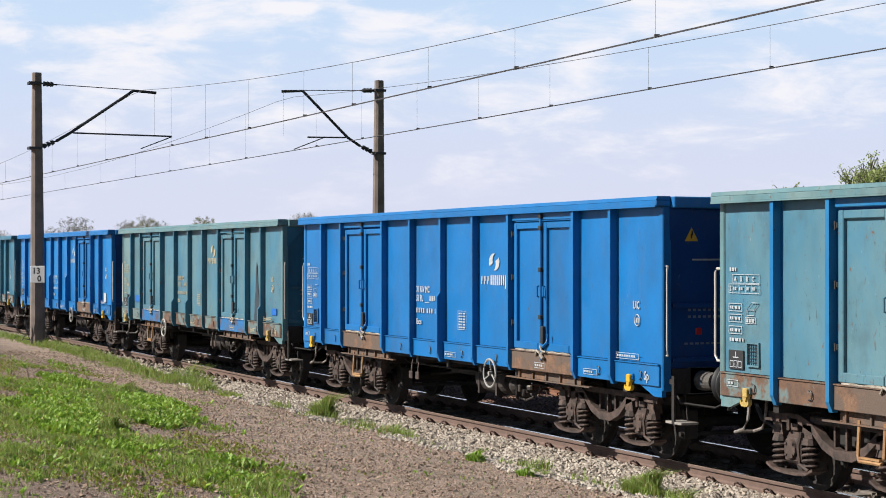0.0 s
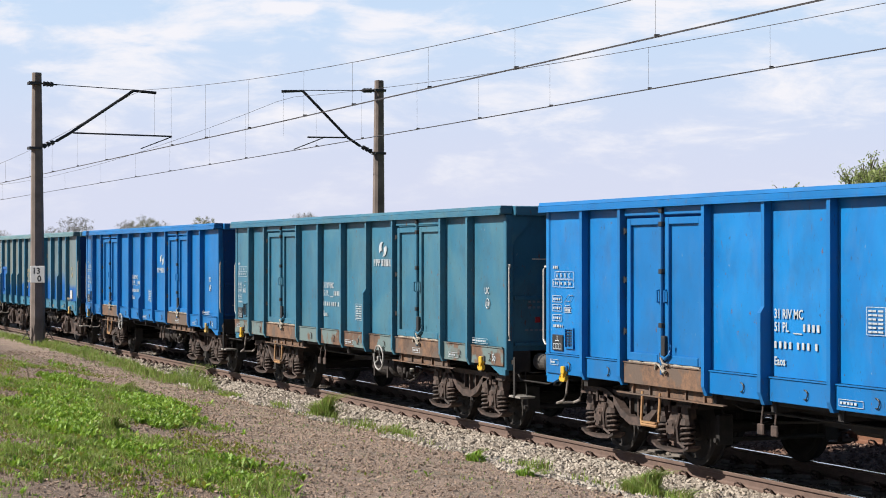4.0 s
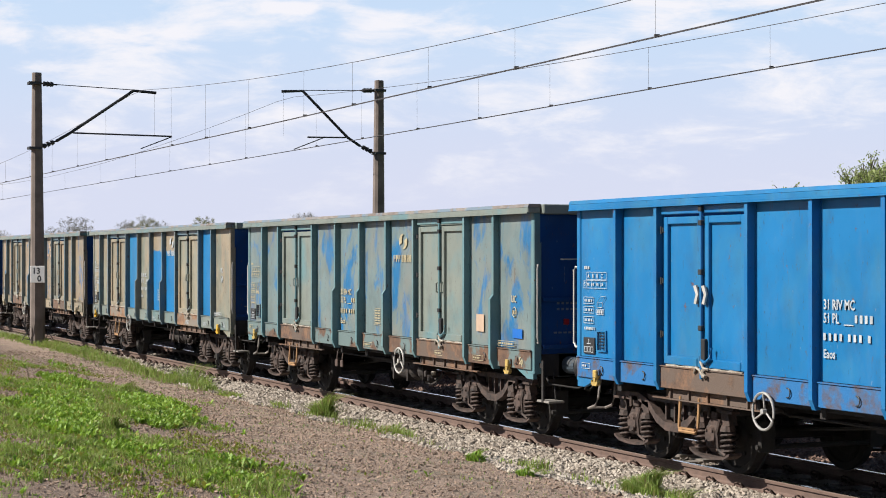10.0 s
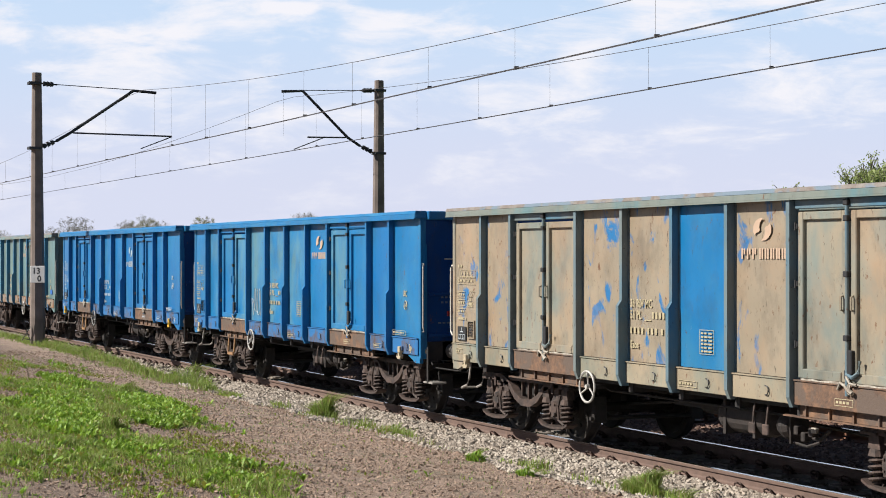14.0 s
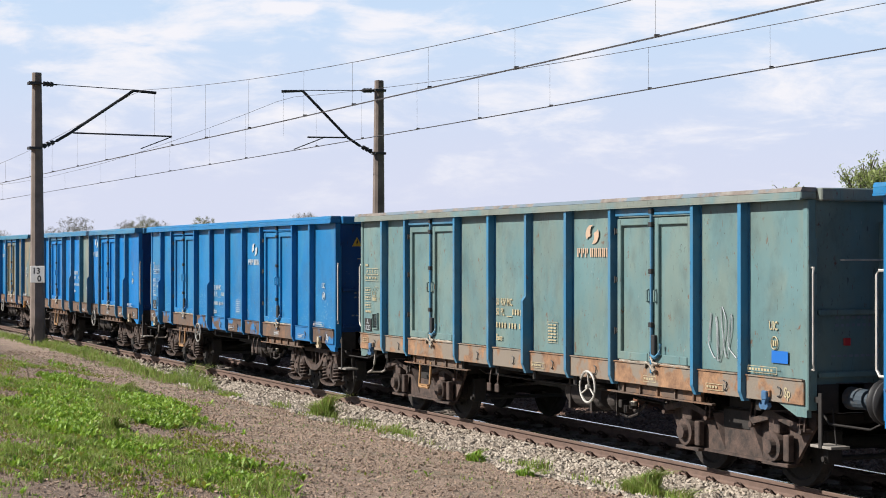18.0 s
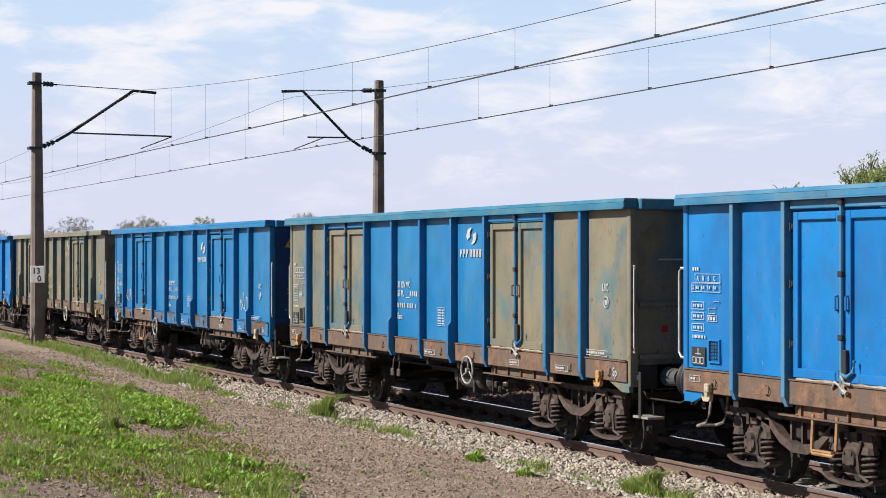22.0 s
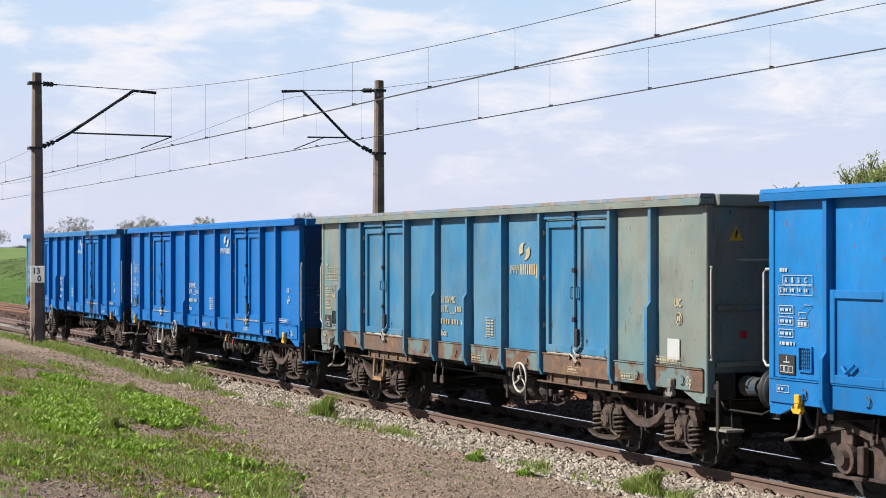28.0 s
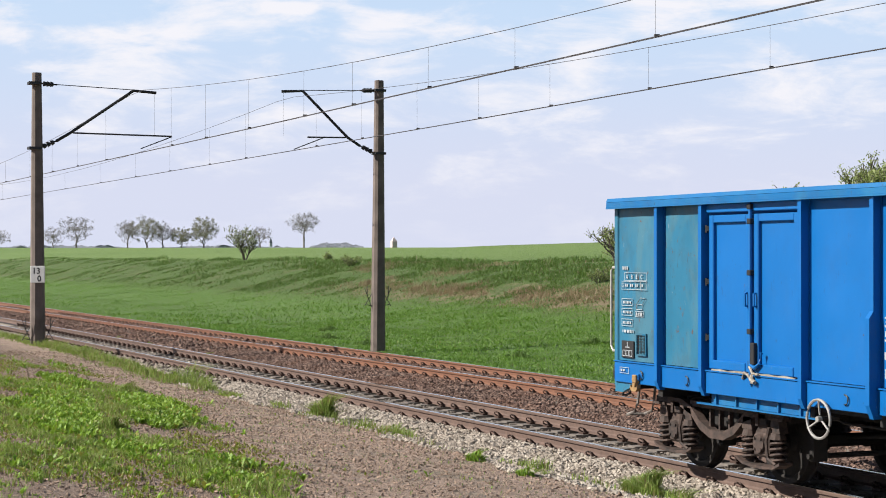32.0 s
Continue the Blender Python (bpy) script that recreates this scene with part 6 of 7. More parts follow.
overhead(0.0, 5.54, 6.085, 7.235, (-16.6, -20.7, -25.0, -28.44, -32.15, -35.0, -38.8, -42.3, -45.5, -53, -57, -61, -65, -70, -75, -81, -88, -96), "sagging messenger and paired contact wires over the near track", ((-60, -38, -18), (-0.08, -0.065, -0.02)))
overhead(TRACK2, 5.655, 6.315, 7.19, (-20.4, -24.44, -28.36, -32.33, -35.79, -39.31, -43, -46.5, -53, -57, -62, -67, -73, -80, -88, -96), "sagging messenger and paired contact wires over the empty track", ((-45, -36, -20.4, -16), (-0.04, -0.03, 0.0, 0.06)))

# ---- plants ----


def vnoise(x, y, size, seed):
    """Smooth value noise in the plan, 0 to 1."""
    g = np.random.default_rng(seed).random((128, 128))
    u, v = np.asarray(x) / size + 300, np.asarray(y) / size + 300
    i, j = np.floor(u).astype(int), np.floor(v).astype(int)
    a, b = u - i, v - j
    a, b = a * a * (3 - 2 * a), b * b * (3 - 2 * b)
    i0, i1, j0, j1 = i % 128, (i + 1) % 128, j % 128, (j + 1) % 128
    return (g[i0, j0] * (1 - a) + g[i1, j0] * a) * (1 - b) + (g[i0, j1] * (1 - a) + g[i1, j1] * a) * b


def leaf_material(name, a, b, dry, share=0.25, through=0.35):
    """Blades and leaves: each its own green, some dry, letting light through."""
    k = Nodes(name, 0.55)
    geo = k.n.new("ShaderNodeNewGeometry")
    r = geo.outputs["Random Per Island"]
    c = k.mix(r, a, b)
    c = k.mix(k.ramp(k.noise(0.8, 4, 0.6), 0.5, 0.75, 0, 0.55), c, (a[0] * 0.55, a[1] * 0.6, a[2] * 0.6))
    wn2 = k.n.new("ShaderNodeTexWhiteNoise")
    wn2.noise_dimensions = "1D"
    k.l.new(r, wn2.inputs["W"])
    c = k.mix(k.ramp(wn2.outputs["Value"], 1 - share, 1 - share + 0.02), c, dry)
    k.done(c)
    tr = k.n.new("ShaderNodeBsdfTranslucent")
    mx = k.n.new("ShaderNodeMixShader")
    mx.inputs[0].default_value = through
    k.l.new(c, tr.inputs["Color"])
    k.l.new(k.b.outputs[0], mx.inputs[1])
    k.l.new(tr.outputs[0], mx.inputs[2])
    k.l.new(mx.outputs[0], k.n["Material Output"].inputs["Surface"])
    return k.mat


M_GRASS = leaf_material("young_grass", (0.210, 0.315, 0.050), (0.43, 0.56, 0.115), (0.42, 0.33, 0.15), 0.14)
M_DARKGRASS = leaf_material("dark_grass", (0.10, 0.20, 0.03), (0.20, 0.33, 0.06), (0.22, 0.2, 0.08), 0.05)
M_WEED = leaf_material("weed_leaf", (0.19, 0.36, 0.030), (0.42, 0.62, 0.07), (0.42, 0.40, 0.08), 0.10)
M_DRYWEED = leaf_material("yellowing_weed", (0.24, 0.31, 0.035), (0.40, 0.43, 0.065), (0.36, 0.20, 0.08), 0.14)
M_MEADOW = leaf_material("meadow_grass", (0.150, 0.320, 0.030), (0.240, 0.430, 0.055), (0.30, 0.36, 0.10), 0.06)
M_BANK = leaf_material("bank_grass", (0.100, 0.205, 0.030), (0.210, 0.345, 0.062), (0.32, 0.28, 0.14), 0.08)
M_STRAW = leaf_material("dry_straw", (0.315, 0.226, 0.121), (0.525, 0.399, 0.242), (0.16, 0.22, 0.05), 0.12)


def blades(x, y, z, height, width, lean, seed):
    """Arrays for bent, tapering blades at the given feet."""
    rng = np.random.default_rng(seed)
    n = len(x)
    a = rng.uniform(0, math.tau, n)
    h = height * rng.uniform(0.45, 1.25, n)
    w = width * rng.uniform(0.6, 1.3, n)
    l = lean * h * rng.uniform(0.1, 1.3, n)
    face = rng.uniform(0, math.tau, n)
    sx, sy = np.cos(face) * w / 2, np.sin(face) * w / 2
    dx, dy = np.cos(a) * l, np.sin(a) * l
    p = np.empty((n, 5, 3))
    p[:, 0] = np.stack([x - sx, y - sy, z - 0.02], 1)
    p[:, 1] = np.stack([x + sx, y + sy, z - 0.02], 1)
    p[:, 2] = np.stack([x + dx * 0.35 - sx * 0.8, y + dy * 0.35 - sy * 0.8, z + h * 0.6], 1)
    p[:, 3] = np.stack([x + dx * 0.35 + sx * 0.8, y + dy * 0.35 + sy * 0.8, z + h * 0.6], 1)
    p[:, 4] = np.stack([x + dx, y + dy, z + h * (1 - 0.25 * lean)], 1)
    tri = np.array([(0, 1, 3), (0, 3, 2), (2, 3, 4)])
    f = (tri[None] + 5 * np.arange(n)[:, None, None]).reshape(-1, 3)
    return p.reshape(-1, 3), f


def grass(name, n, area, dens, height, width, lean, material, label, seed, clump=0.0):
    """Scattered blades where dens allows."""
    rng = np.random.default_rng(seed)
    x0, x1, y0, y1 = area
    x, y = rng.uniform(x0, x1, n), rng.uniform(y0, y1, n)
    if clump:
        m = max(1, n // 14)
        cx, cy = rng.uniform(x0, x1, m), rng.uniform(y0, y1, m)
        i = rng.integers(0, m, n)
        x, y = cx[i] + rng.normal(0, clump, n), cy[i] + rng.normal(0, clump, n)
    d = dens(x, y)
    ok = rng.random(n) < d
    x, y, d = x[ok], y[ok], d[ok]
    tall = height * (0.55 + 0.6 * d) * (0.35 + 1.3 * vnoise(x * 0.5, y, 0.40, seed + 5))
    v, f = blades(x, y, ground_z(x, y), tall, width, lean, seed + 1)
    return tagged(new(name, arrays(name, v, f, material)), label, "grass", kind="stuff")


def smooth(a, b, v):
    t = np.clip((v - a) / (b - a), 0, 1)
    return t * t * (3 - 2 * t)


def in_view(x, y, margin=0.03):
    """Inside the strip of country that lies ahead of the viewpoint."""
    u = (x * math.cos(YAW) + (y + 12.312) * math.sin(YAW)) / np.maximum(0.1, -x * math.sin(YAW) + (y + 12.312) * math.cos(YAW))
    return (np.abs(u) < 0.2507 + margin)


def path_edge(x):
    """Where the trodden soil gives way to turf."""
    return np.interp(x, (-44, -38, -35.4, -27.1, -22.9, -19.9, -15.5, -12), (-5.4, -4.4, -3.75, -4.8, -5.35, -5.65, -6.8, -7.7)) + 0.16 * np.sin(x * 1.1 + 1)


def turf(x, y):
    n = vnoise(x * 0.4, y, 0.9, 11) * 0.6 + vnoise(x * 0.4, y, 0.32, 12) * 0.4
    edge = smooth(0.5, -0.9, y - path_edge(x) - (n - 0.5) * 2.2)
    patchy = 0.55 * n + 0.45 * vnoise(x * 0.35, y, 1.5, 13)
    return (edge * smooth(0.40, 0.66, patchy) + 0.006) * in_view(x, y)


def turf_thin(x, y):
    return (0.35 * turf(x, y) + 0.05 * smooth(-2.6, -3.0, y)) * in_view(x, y)


def trackside(x, y):
    n = vnoise(x, y, 0.7, 14)
    left = smooth(-30, -36, x)
    mid = smooth(-28.5, -27.0, x) * smooth(-21.5, -23.5, x)
    strip = np.exp(-((y + 2.40 + 0.25 * left - 0.05 * mid) / (0.15 + 0.26 * left + 0.08 * mid)) ** 2)
    k = 0.30 * left + 0.20 * mid
    return strip * smooth(0.50 - k, 0.75 - k, n) * smooth(-14, -18, x)


def weeds_here(x, y):
    n = vnoise(x * 0.6, y, 0.35, 22)
    d = 0.0 * x
    for cx, cy, rx, ry in ((-27.6, -6.6, 1.9, 0.42), (-24.8, -7.15, 2.1, 0.5), (-22.2, -7.75, 1.3, 0.36), (-28.8, -4.9, 1.9, 0.40), (-26.3, -5.45, 1.8, 0.45), (-24.2, -6.0, 1.2, 0.32),
                           (-33.5, -5.3, 1.4, 0.35), (-19.6, -7.6, 0.7, 0.25), (-18.2, -6.7, 0.5, 0.22), (-16.6, -7.2, 0.5, 0.22)):
        d = np.maximum(d, smooth(1.15, 0.75, np.hypot((x - cx) / rx, (y - cy) / ry) + 0.7 * (n - 0.5)))
    return (d + 0.05 * turf(x, y)) * in_view(x, y)


def dry_here(x, y):
    n = vnoise(x * 0.4, y, 0.6, 31)
    return smooth(0.4, -0.4, y - path_edge(x)) * smooth(0.45, 0.7, n) * in_view(x, y) + 0.006 * in_view(x, y)


grass("turf", 235000, (-42, -11, -10.5, -3.0), turf, 0.080, 0.0085, 1.0, M_GRASS, "short young spring grass over sandy soil", 101, 0.05)
grass("turf", 110000, (-42, -11, -10.5, -2.5), turf_thin, 0.06, 0.009, 1.3, M_DARKGRASS, "thin darker grass among the turf", 102, 0.03)
grass("turf", 26000, (-55, -40, -9, -2.3), turf, 0.065, 0.014, 1.2, M_GRASS, "short grass beside the line farther off", 103, 0.06)
grass("trackside_grass", 70000, (-62, -14, -3.4, -1.9), trackside, 0.17, 0.011, 0.8, M_GRASS, "longer grass along the edge of the ballast", 104, 0.05)


def rosettes(name, n, area, dens, leaf, count, material, label, seed):
    """Low leafy weeds: rosettes of pointed leaves, two triangles to each half."""
    rng = np.random.default_rng(seed)
    x0, x1, y0, y1 = area
    x, y = rng.uniform(x0, x1, n), rng.uniform(y0, y1, n)
    ok = rng.random(n) < dens(x, y)
    x, y = x[ok], y[ok]
    n = len(x)
    m = n * count
    x, y = np.repeat(x, count), np.repeat(y, count)
    z = ground_z(x, y)
    a = rng.uniform(0, math.tau, m)
    l = leaf * rng.uniform(0.5, 1.3, m)
    w = l * rng.uniform(0.09, 0.17, m)
    up = rng.uniform(0.45, 1.4, m)
    c, s = np.cos(a), np.sin(a)
    r1, z1 = l * 0.55 * np.cos(up), l * 0.55 * np.sin(up)
    r2, z2 = l * np.cos(up) * 1.05, l * np.sin(up) * 0.8
    p = np.empty((m, 4, 3))
    p[:, 0] = np.stack([x, y, z], 1)
    p[:, 1] = np.stack([x + c * r1 - s * w, y + s * r1 + c * w, z + z1 + 0.3 * w], 1)
    p[:, 2] = np.stack([x + c * r1 + s * w, y + s * r1 - c * w, z + z1 + 0.3 * w], 1)
    p[:, 3] = np.stack([x + c * r2, y + s * r2, z + z2], 1)
    f = (np.array([(0, 2, 1), (1, 2, 3)])[None] + 4 * np.arange(m)[:, None, None]).reshape(-1, 3)
    return tagged(new(name, arrays(name, p.reshape(-1, 3), f, material)), label, "weeds", kind="stuff")


rosettes("leafy_weeds", 44000, (-40, -11, -10.5, -3.4), weeds_here, 0.115, 10, M_WEED, "bright green leafy weeds in the turf", 201)
rosettes("leafy_weeds", 15000, (-42, -11, -10.5, -2.6), turf, 0.060, 7, M_WEED, "small leafy weeds among the grass", 202)
rosettes("yellow_weeds", 26000, (-40, -11, -10.5, -2.6), dry_here, 0.052, 8, M_DRYWEED, "small yellowing and reddish weeds on bare soil", 203)


def clods_here(x, y):
    return in_view(x, y) * (0.3 + 0.7 * vnoise(x, y, 0.6, 41))


M_CLOD = ballast_material("dry_clod", (0.23, 0.155, 0.11), (0.48, 0.345, 0.26), (0.36, 0.255, 0.19))
stones("soil_clods", 40000, -44, -11, -9.5, -2.4, lambda x, y: ground_z(x, y) + 0.001, 0.018, M_CLOD, "dry crumbs and clods of sandy soil", lambda x, y: np.random.default_rng(9).random(len(x)) < clods_here(x, y), 8)


stones("soil_clods", 4500, -44, -11, -9.5, -2.5, lambda x, y: ground_z(x, y) - 0.004, 0.028, M_CLOD, "larger dry clods and a few stones", lambda x, y: np.random.default_rng(10).random(len(x)) < clods_here(x, y), 88)
grass("dry_litter", 26000, (-44, -11, -9.5, -2.4), lambda x, y: 0.5 * in_view(x, y) * smooth(0.35, 0.7, vnoise(x * 0.5, y, 0.7, 61)), 0.022, 0.006, 3.9, M_STRAW, "flattened dry straw and leaf litter on the soil", 105)


def tuft(x, y, n, spread, height, width, material, label, seed):
    """One thick tuft of grass."""
    rng = np.random.default_rng(seed)
    r = spread * np.sqrt(rng.random(n))
    a = rng.uniform(0, math.tau, n)
    px, py = x + r * np.cos(a), y + r * np.sin(a)
    v, f = blades(px, py, ground_z(px, py) - 0.01, height * (1.2 - 0.85 * (r / spread) ** 1.5), width, 0.9, seed)
    return tagged(new("grass_tuft", arrays("grass_tuft", v, f, material)), label, "grass tuft", kind="stuff")


tuft(-27.5, -2.25, 1500, 0.22, 0.48, 0.009, M_GRASS, "thick dark green grass tuft at the edge of the ballast", 301)
tuft(-17.05, -2.25, 1900, 0.30, 0.36, 0.008, M_GRASS, "wide bright green grass tuft in the ballast", 302)
tuft(-16.75, -2.0, 900, 0.26, 0.30, 0.008, M_GRASS, "spiky green grass tuft beside the rail", 312)
tuft(-18.9, -2.65, 500, 0.30, 0.10, 0.010, M_GRASS, "low bright green grass tuft beside the ballast", 303)
tuft(-36.4, -1.95, 500, 0.45, 0.62, 0.010, M_GRASS, "tall loose grass tuft hiding the rail", 304)
tuft(-34.6, -2.2, 400, 0.35, 0.34, 0.010, M_GRASS, "loose grass tuft by the rail", 305)
tuft(-44.0, -2.6, 700, 0.45, 0.28, 0.012, M_GRASS, "grass tuft beside the used track", 306)
tuft(-20.3, -2.85, 260, 0.14, 0.20, 0.016, M_WEED, "leafy green weed on the bare soil", 307)
tuft(-18.6, -3.0, 200, 0.13, 0.15, 0.014, M_WEED, "small leafy weed on the bare soil", 308)
tuft(-30.4, -4.9, 900, 0.34, 0.24, 0.009, M_GRASS, "dark grass tuft in the turf", 309)
tuft(-31.6, -4.5, 800, 0.32, 0.24, 0.009, M_GRASS, "spreading dark grass tuft beside the path", 310)
tuft(-22.5, -7.0, 800, 0.26, 0.24, 0.009, M_GRASS, "dark grass tuft among weeds", 311)


def meadow(x, y):
    return in_view(x, y, 0.01) * smooth(6.4, 7.0, y) * (0.25 + 0.75 * vnoise(x, y, 1.1, 51))


def bank(x, y):
    return in_view(x, y, 0.01) * smooth(17, 20, y) * (0.12 + 0.88 * smooth(0.35, 0.65, vnoise(x, y, 1.6, 52)))


def lip(x, y):
    return in_view(x, y, 0.01) * smooth(0.45, 0.7, vnoise(x, y, 2.4, 57))


def straw(x, y):
    n = vnoise(x, y, 3.0, 53)
    band = np.exp(-((y - 20.3 - 1.2 * (n - 0.5)) / 1.0) ** 2) * smooth(-92, -72, x)
    patches = 0.5 * smooth(0.64, 0.80, n) * smooth(18, 21, y) * smooth(26.5, 25, y)
    return in_view(x, y, 0.01) * np.clip(band * smooth(0.25, 0.5, vnoise(x, y, 1.2, 54)) + patches, 0, 1)


grass("meadow", 190000, (-70, -22, 6.4, 19), meadow, 0.085, 0.017, 1.7, M_MEADOW, "lush green meadow grass behind the tracks", 401, 0.30)
grass("meadow", 45000, (-195, -70, 6.4, 19), meadow, 0.085, 0.034, 1.7, M_MEADOW, "lush green meadow grass farther along", 402, 0.5)
grass("bank_grass", 130000, (-100, -34, 17, 27.5), bank, 0.13, 0.024, 1.6, M_BANK, "rough grass on the slope of the cutting", 403, 0.2)
grass("bank_grass", 35000, (-210, -100, 17, 27.5), bank, 0.13, 0.045, 1.6, M_BANK, "rough grass on the far slope of the cutting", 404, 0.4)
rosettes("bank_weeds", 12000, (-120, -34, 18.5, 27.3), bank, 0.11, 6, M_BANK, "broad-leaved weeds and brambles on the slope", 408)
rosettes("meadow_weeds", 15000, (-85, -22, 6.8, 19), lambda x, y: 0.6 * meadow(x, y) * smooth(0.4, 0.65, vnoise(x, y, 2.0, 58)), 0.13, 6, M_MEADOW, "soft leafy patches in the meadow", 409)
grass("lip_weeds", 26000, (-150, -36, 23.5, 27.5), lip, 0.26, 0.03, 1.2, M_BANK, "uneven taller weeds along the lip of the bank", 406, 0.25)
grass("lying_straw", 60000, (-100, -34, 18, 26.5), straw, 0.10, 0.028, 3.2, M_STRAW, "flattened dry straw on the slope", 407, 0.25)
grass("dry_reeds", 70000, (-100, -36, 17, 26.5), straw, 0.24, 0.022, 1.3, M_STRAW, "pale dry reeds and straw at the foot of the slope", 405, 0.25)
for i, (x, y) in enumerate(((-57.0, 8.6), (-52.5, 8.3), (-44.2, 9.6), (-36.8, 9.0), (-62, 10.5), (-47, 13.5), (-70, 9.0), (-40.0, 15.0))):
    tuft(x, y, 300, 0.42, 0.26, 0.022, M_DARKGRASS, "dark grass tuft in the meadow", 320 + i)


# trees and bushes

M_BARK = rusty("bark", (0.15, 0.125, 0.10), (0.08, 0.068, 0.055))
M_BUSHLEAF = leaf_material("bush_leaves", (0.30, 0.38, 0.11), (0.50, 0.58, 0.22), (0.5, 0.5, 0.4), 0.10, 0.45)


M_BLOSSOM = leaf_material("blossom_and_leaf", (0.40, 0.46, 0.24), (0.66, 0.68, 0.52), (0.24, 0.30, 0.10), 0.3, 0.45)


def tree(name, x, y, z, height, spread, leaves, leaf, material, label, seed, clear=0.25, stems=1, depth=5, category="tree", thick=1.0, wide=0.0, bark=None, round_top=0.0):
    """A tapered trunk that forks into limbs and twigs, and a crown of many small leaves round the twigs."""
    rng = random.Random(seed)
    ob = tagged(new(name), label, category)
    ob.location = (x, y, z)
    bm = bmesh.new()
    tips = []

    def grow(p, d, length, r, level):
        q = p
        pts, rad = [p], [r]
        for i in range(3):
            d = (d + Vector((rng.gauss(0, 0.13), rng.gauss(0, 0.13), rng.gauss(0.04, 0.08)))).normalized()
            q = q + d * length / 3
            pts.append(q)
            rad.append(r * (1 - 0.14 * (i + 1)))
        seg = 6 if level < 2 else (4 if level < 4 else 3)
        rings = []
        for c, rr in zip(pts, rad):
            s = d.cross(Vector((0.3, 1, 0.2))).normalized()
            u = s.cross(d).normalized()
            rings.append([bm.verts.new(c + (s * math.cos(math.tau * k / seg) + u * math.sin(math.tau * k / seg)) * rr) for k in range(seg)])
        for a, b in zip(rings, rings[1:]):
            for k in range(seg):
                bm.faces.new((a[k], a[(k + 1) % seg], b[(k + 1) % seg], b[k]))
        if level >= depth - 2:
            tips.extend(pts[1:])
        if level >= depth:
            return
        n = 2 if level == 0 else rng.choice((2, 3, 3))
        if level == 0:
            n = 4
        for i in range(n):
            a = rng.uniform(0, math.tau) + i * math.tau / n
            tilt = rng.uniform(0.45, 1.1) * spread
            side = Vector((math.cos(a), math.sin(a), 0))
            nd = (d * math.cos(tilt) + side * math.sin(tilt) + Vector((0, 0, 0.12))).normalized()
            start = pts[rng.choice((2, 3, 3))] if level else pts[rng.choice((2, 3))]
            grow(start, nd, length * rng.uniform(0.62, 0.86), r * rng.uniform(0.45, 0.62), level + 1)
        if level < 3:
            grow(pts[-1], d, length * rng.uniform(0.6, 0.8), r * 0.58, level + 1)

    for i in range(stems):
        a = math.tau * i / stems
        lean = Vector((math.cos(a) * 0.35, math.sin(a) * 0.35, 1)) if stems > 1 else Vector((rng.gauss(0, 0.04), rng.gauss(0, 0.04), 1))
        first = height * (clear if stems == 1 else clear * rng.uniform(0.7, 1.2))
        grow(Vector((0, 0, -0.1)), lean.normalized(), first, height * 0.022 * thick, 0)
    top = max(v.co.z for v in bm.verts)
    k = height / top
    j = k
    if wide:
        reach = sorted(math.hypot(v.co.x, v.co.y) for v in bm.verts)
        j = wide / 2 / reach[int(len(reach) * 0.97)]
    for v in bm.verts:
        v.co = Vector((v.co.x * j, v.co.y * j, v.co.z * k))
    part("trunk", bm, bark or M_BARK, ob, "grey-brown trunk and limbs")
    g = np.random.default_rng(seed)
    t = np.array([(p.x * j, p.y * j, p.z * k) for p in tips])
    c = t[g.integers(0, len(t), leaves)] + g.normal(0, height * 0.022, (leaves, 3))
    n1 = g.normal(size=(leaves, 3))
    n1 /= np.linalg.norm(n1, axis=1)[:, None]
    n2 = np.cross(n1, g.normal(size=(leaves, 3)))
    n2 /= np.linalg.norm(n2, axis=1)[:, None]
    s = leaf * g.uniform(0.5, 1.3, (leaves, 1))
    v = np.stack([c - n1 * s, c - n2 * s * 0.5, c + n1 * s, c + n2 * s * 0.5], 1).reshape(-1, 3)
    me = arrays("crown", v, np.arange(leaves * 4).reshape(-1, 4), material)
    crown = new("crown", me)
    crown.parent = ob
    return ob


def ahead(px, dist):
    """A place on the ground at that distance, in the direction px (-1 to 1 across the view)."""
    u = px * 0.2507
    d = Vector((-math.sin(YAW) + u * math.cos(YAW), math.cos(YAW) + u * math.sin(YAW), 0))
    p = EYE + d * dist
    return p.x, p.y, float(ground_z(p.x, p.y))


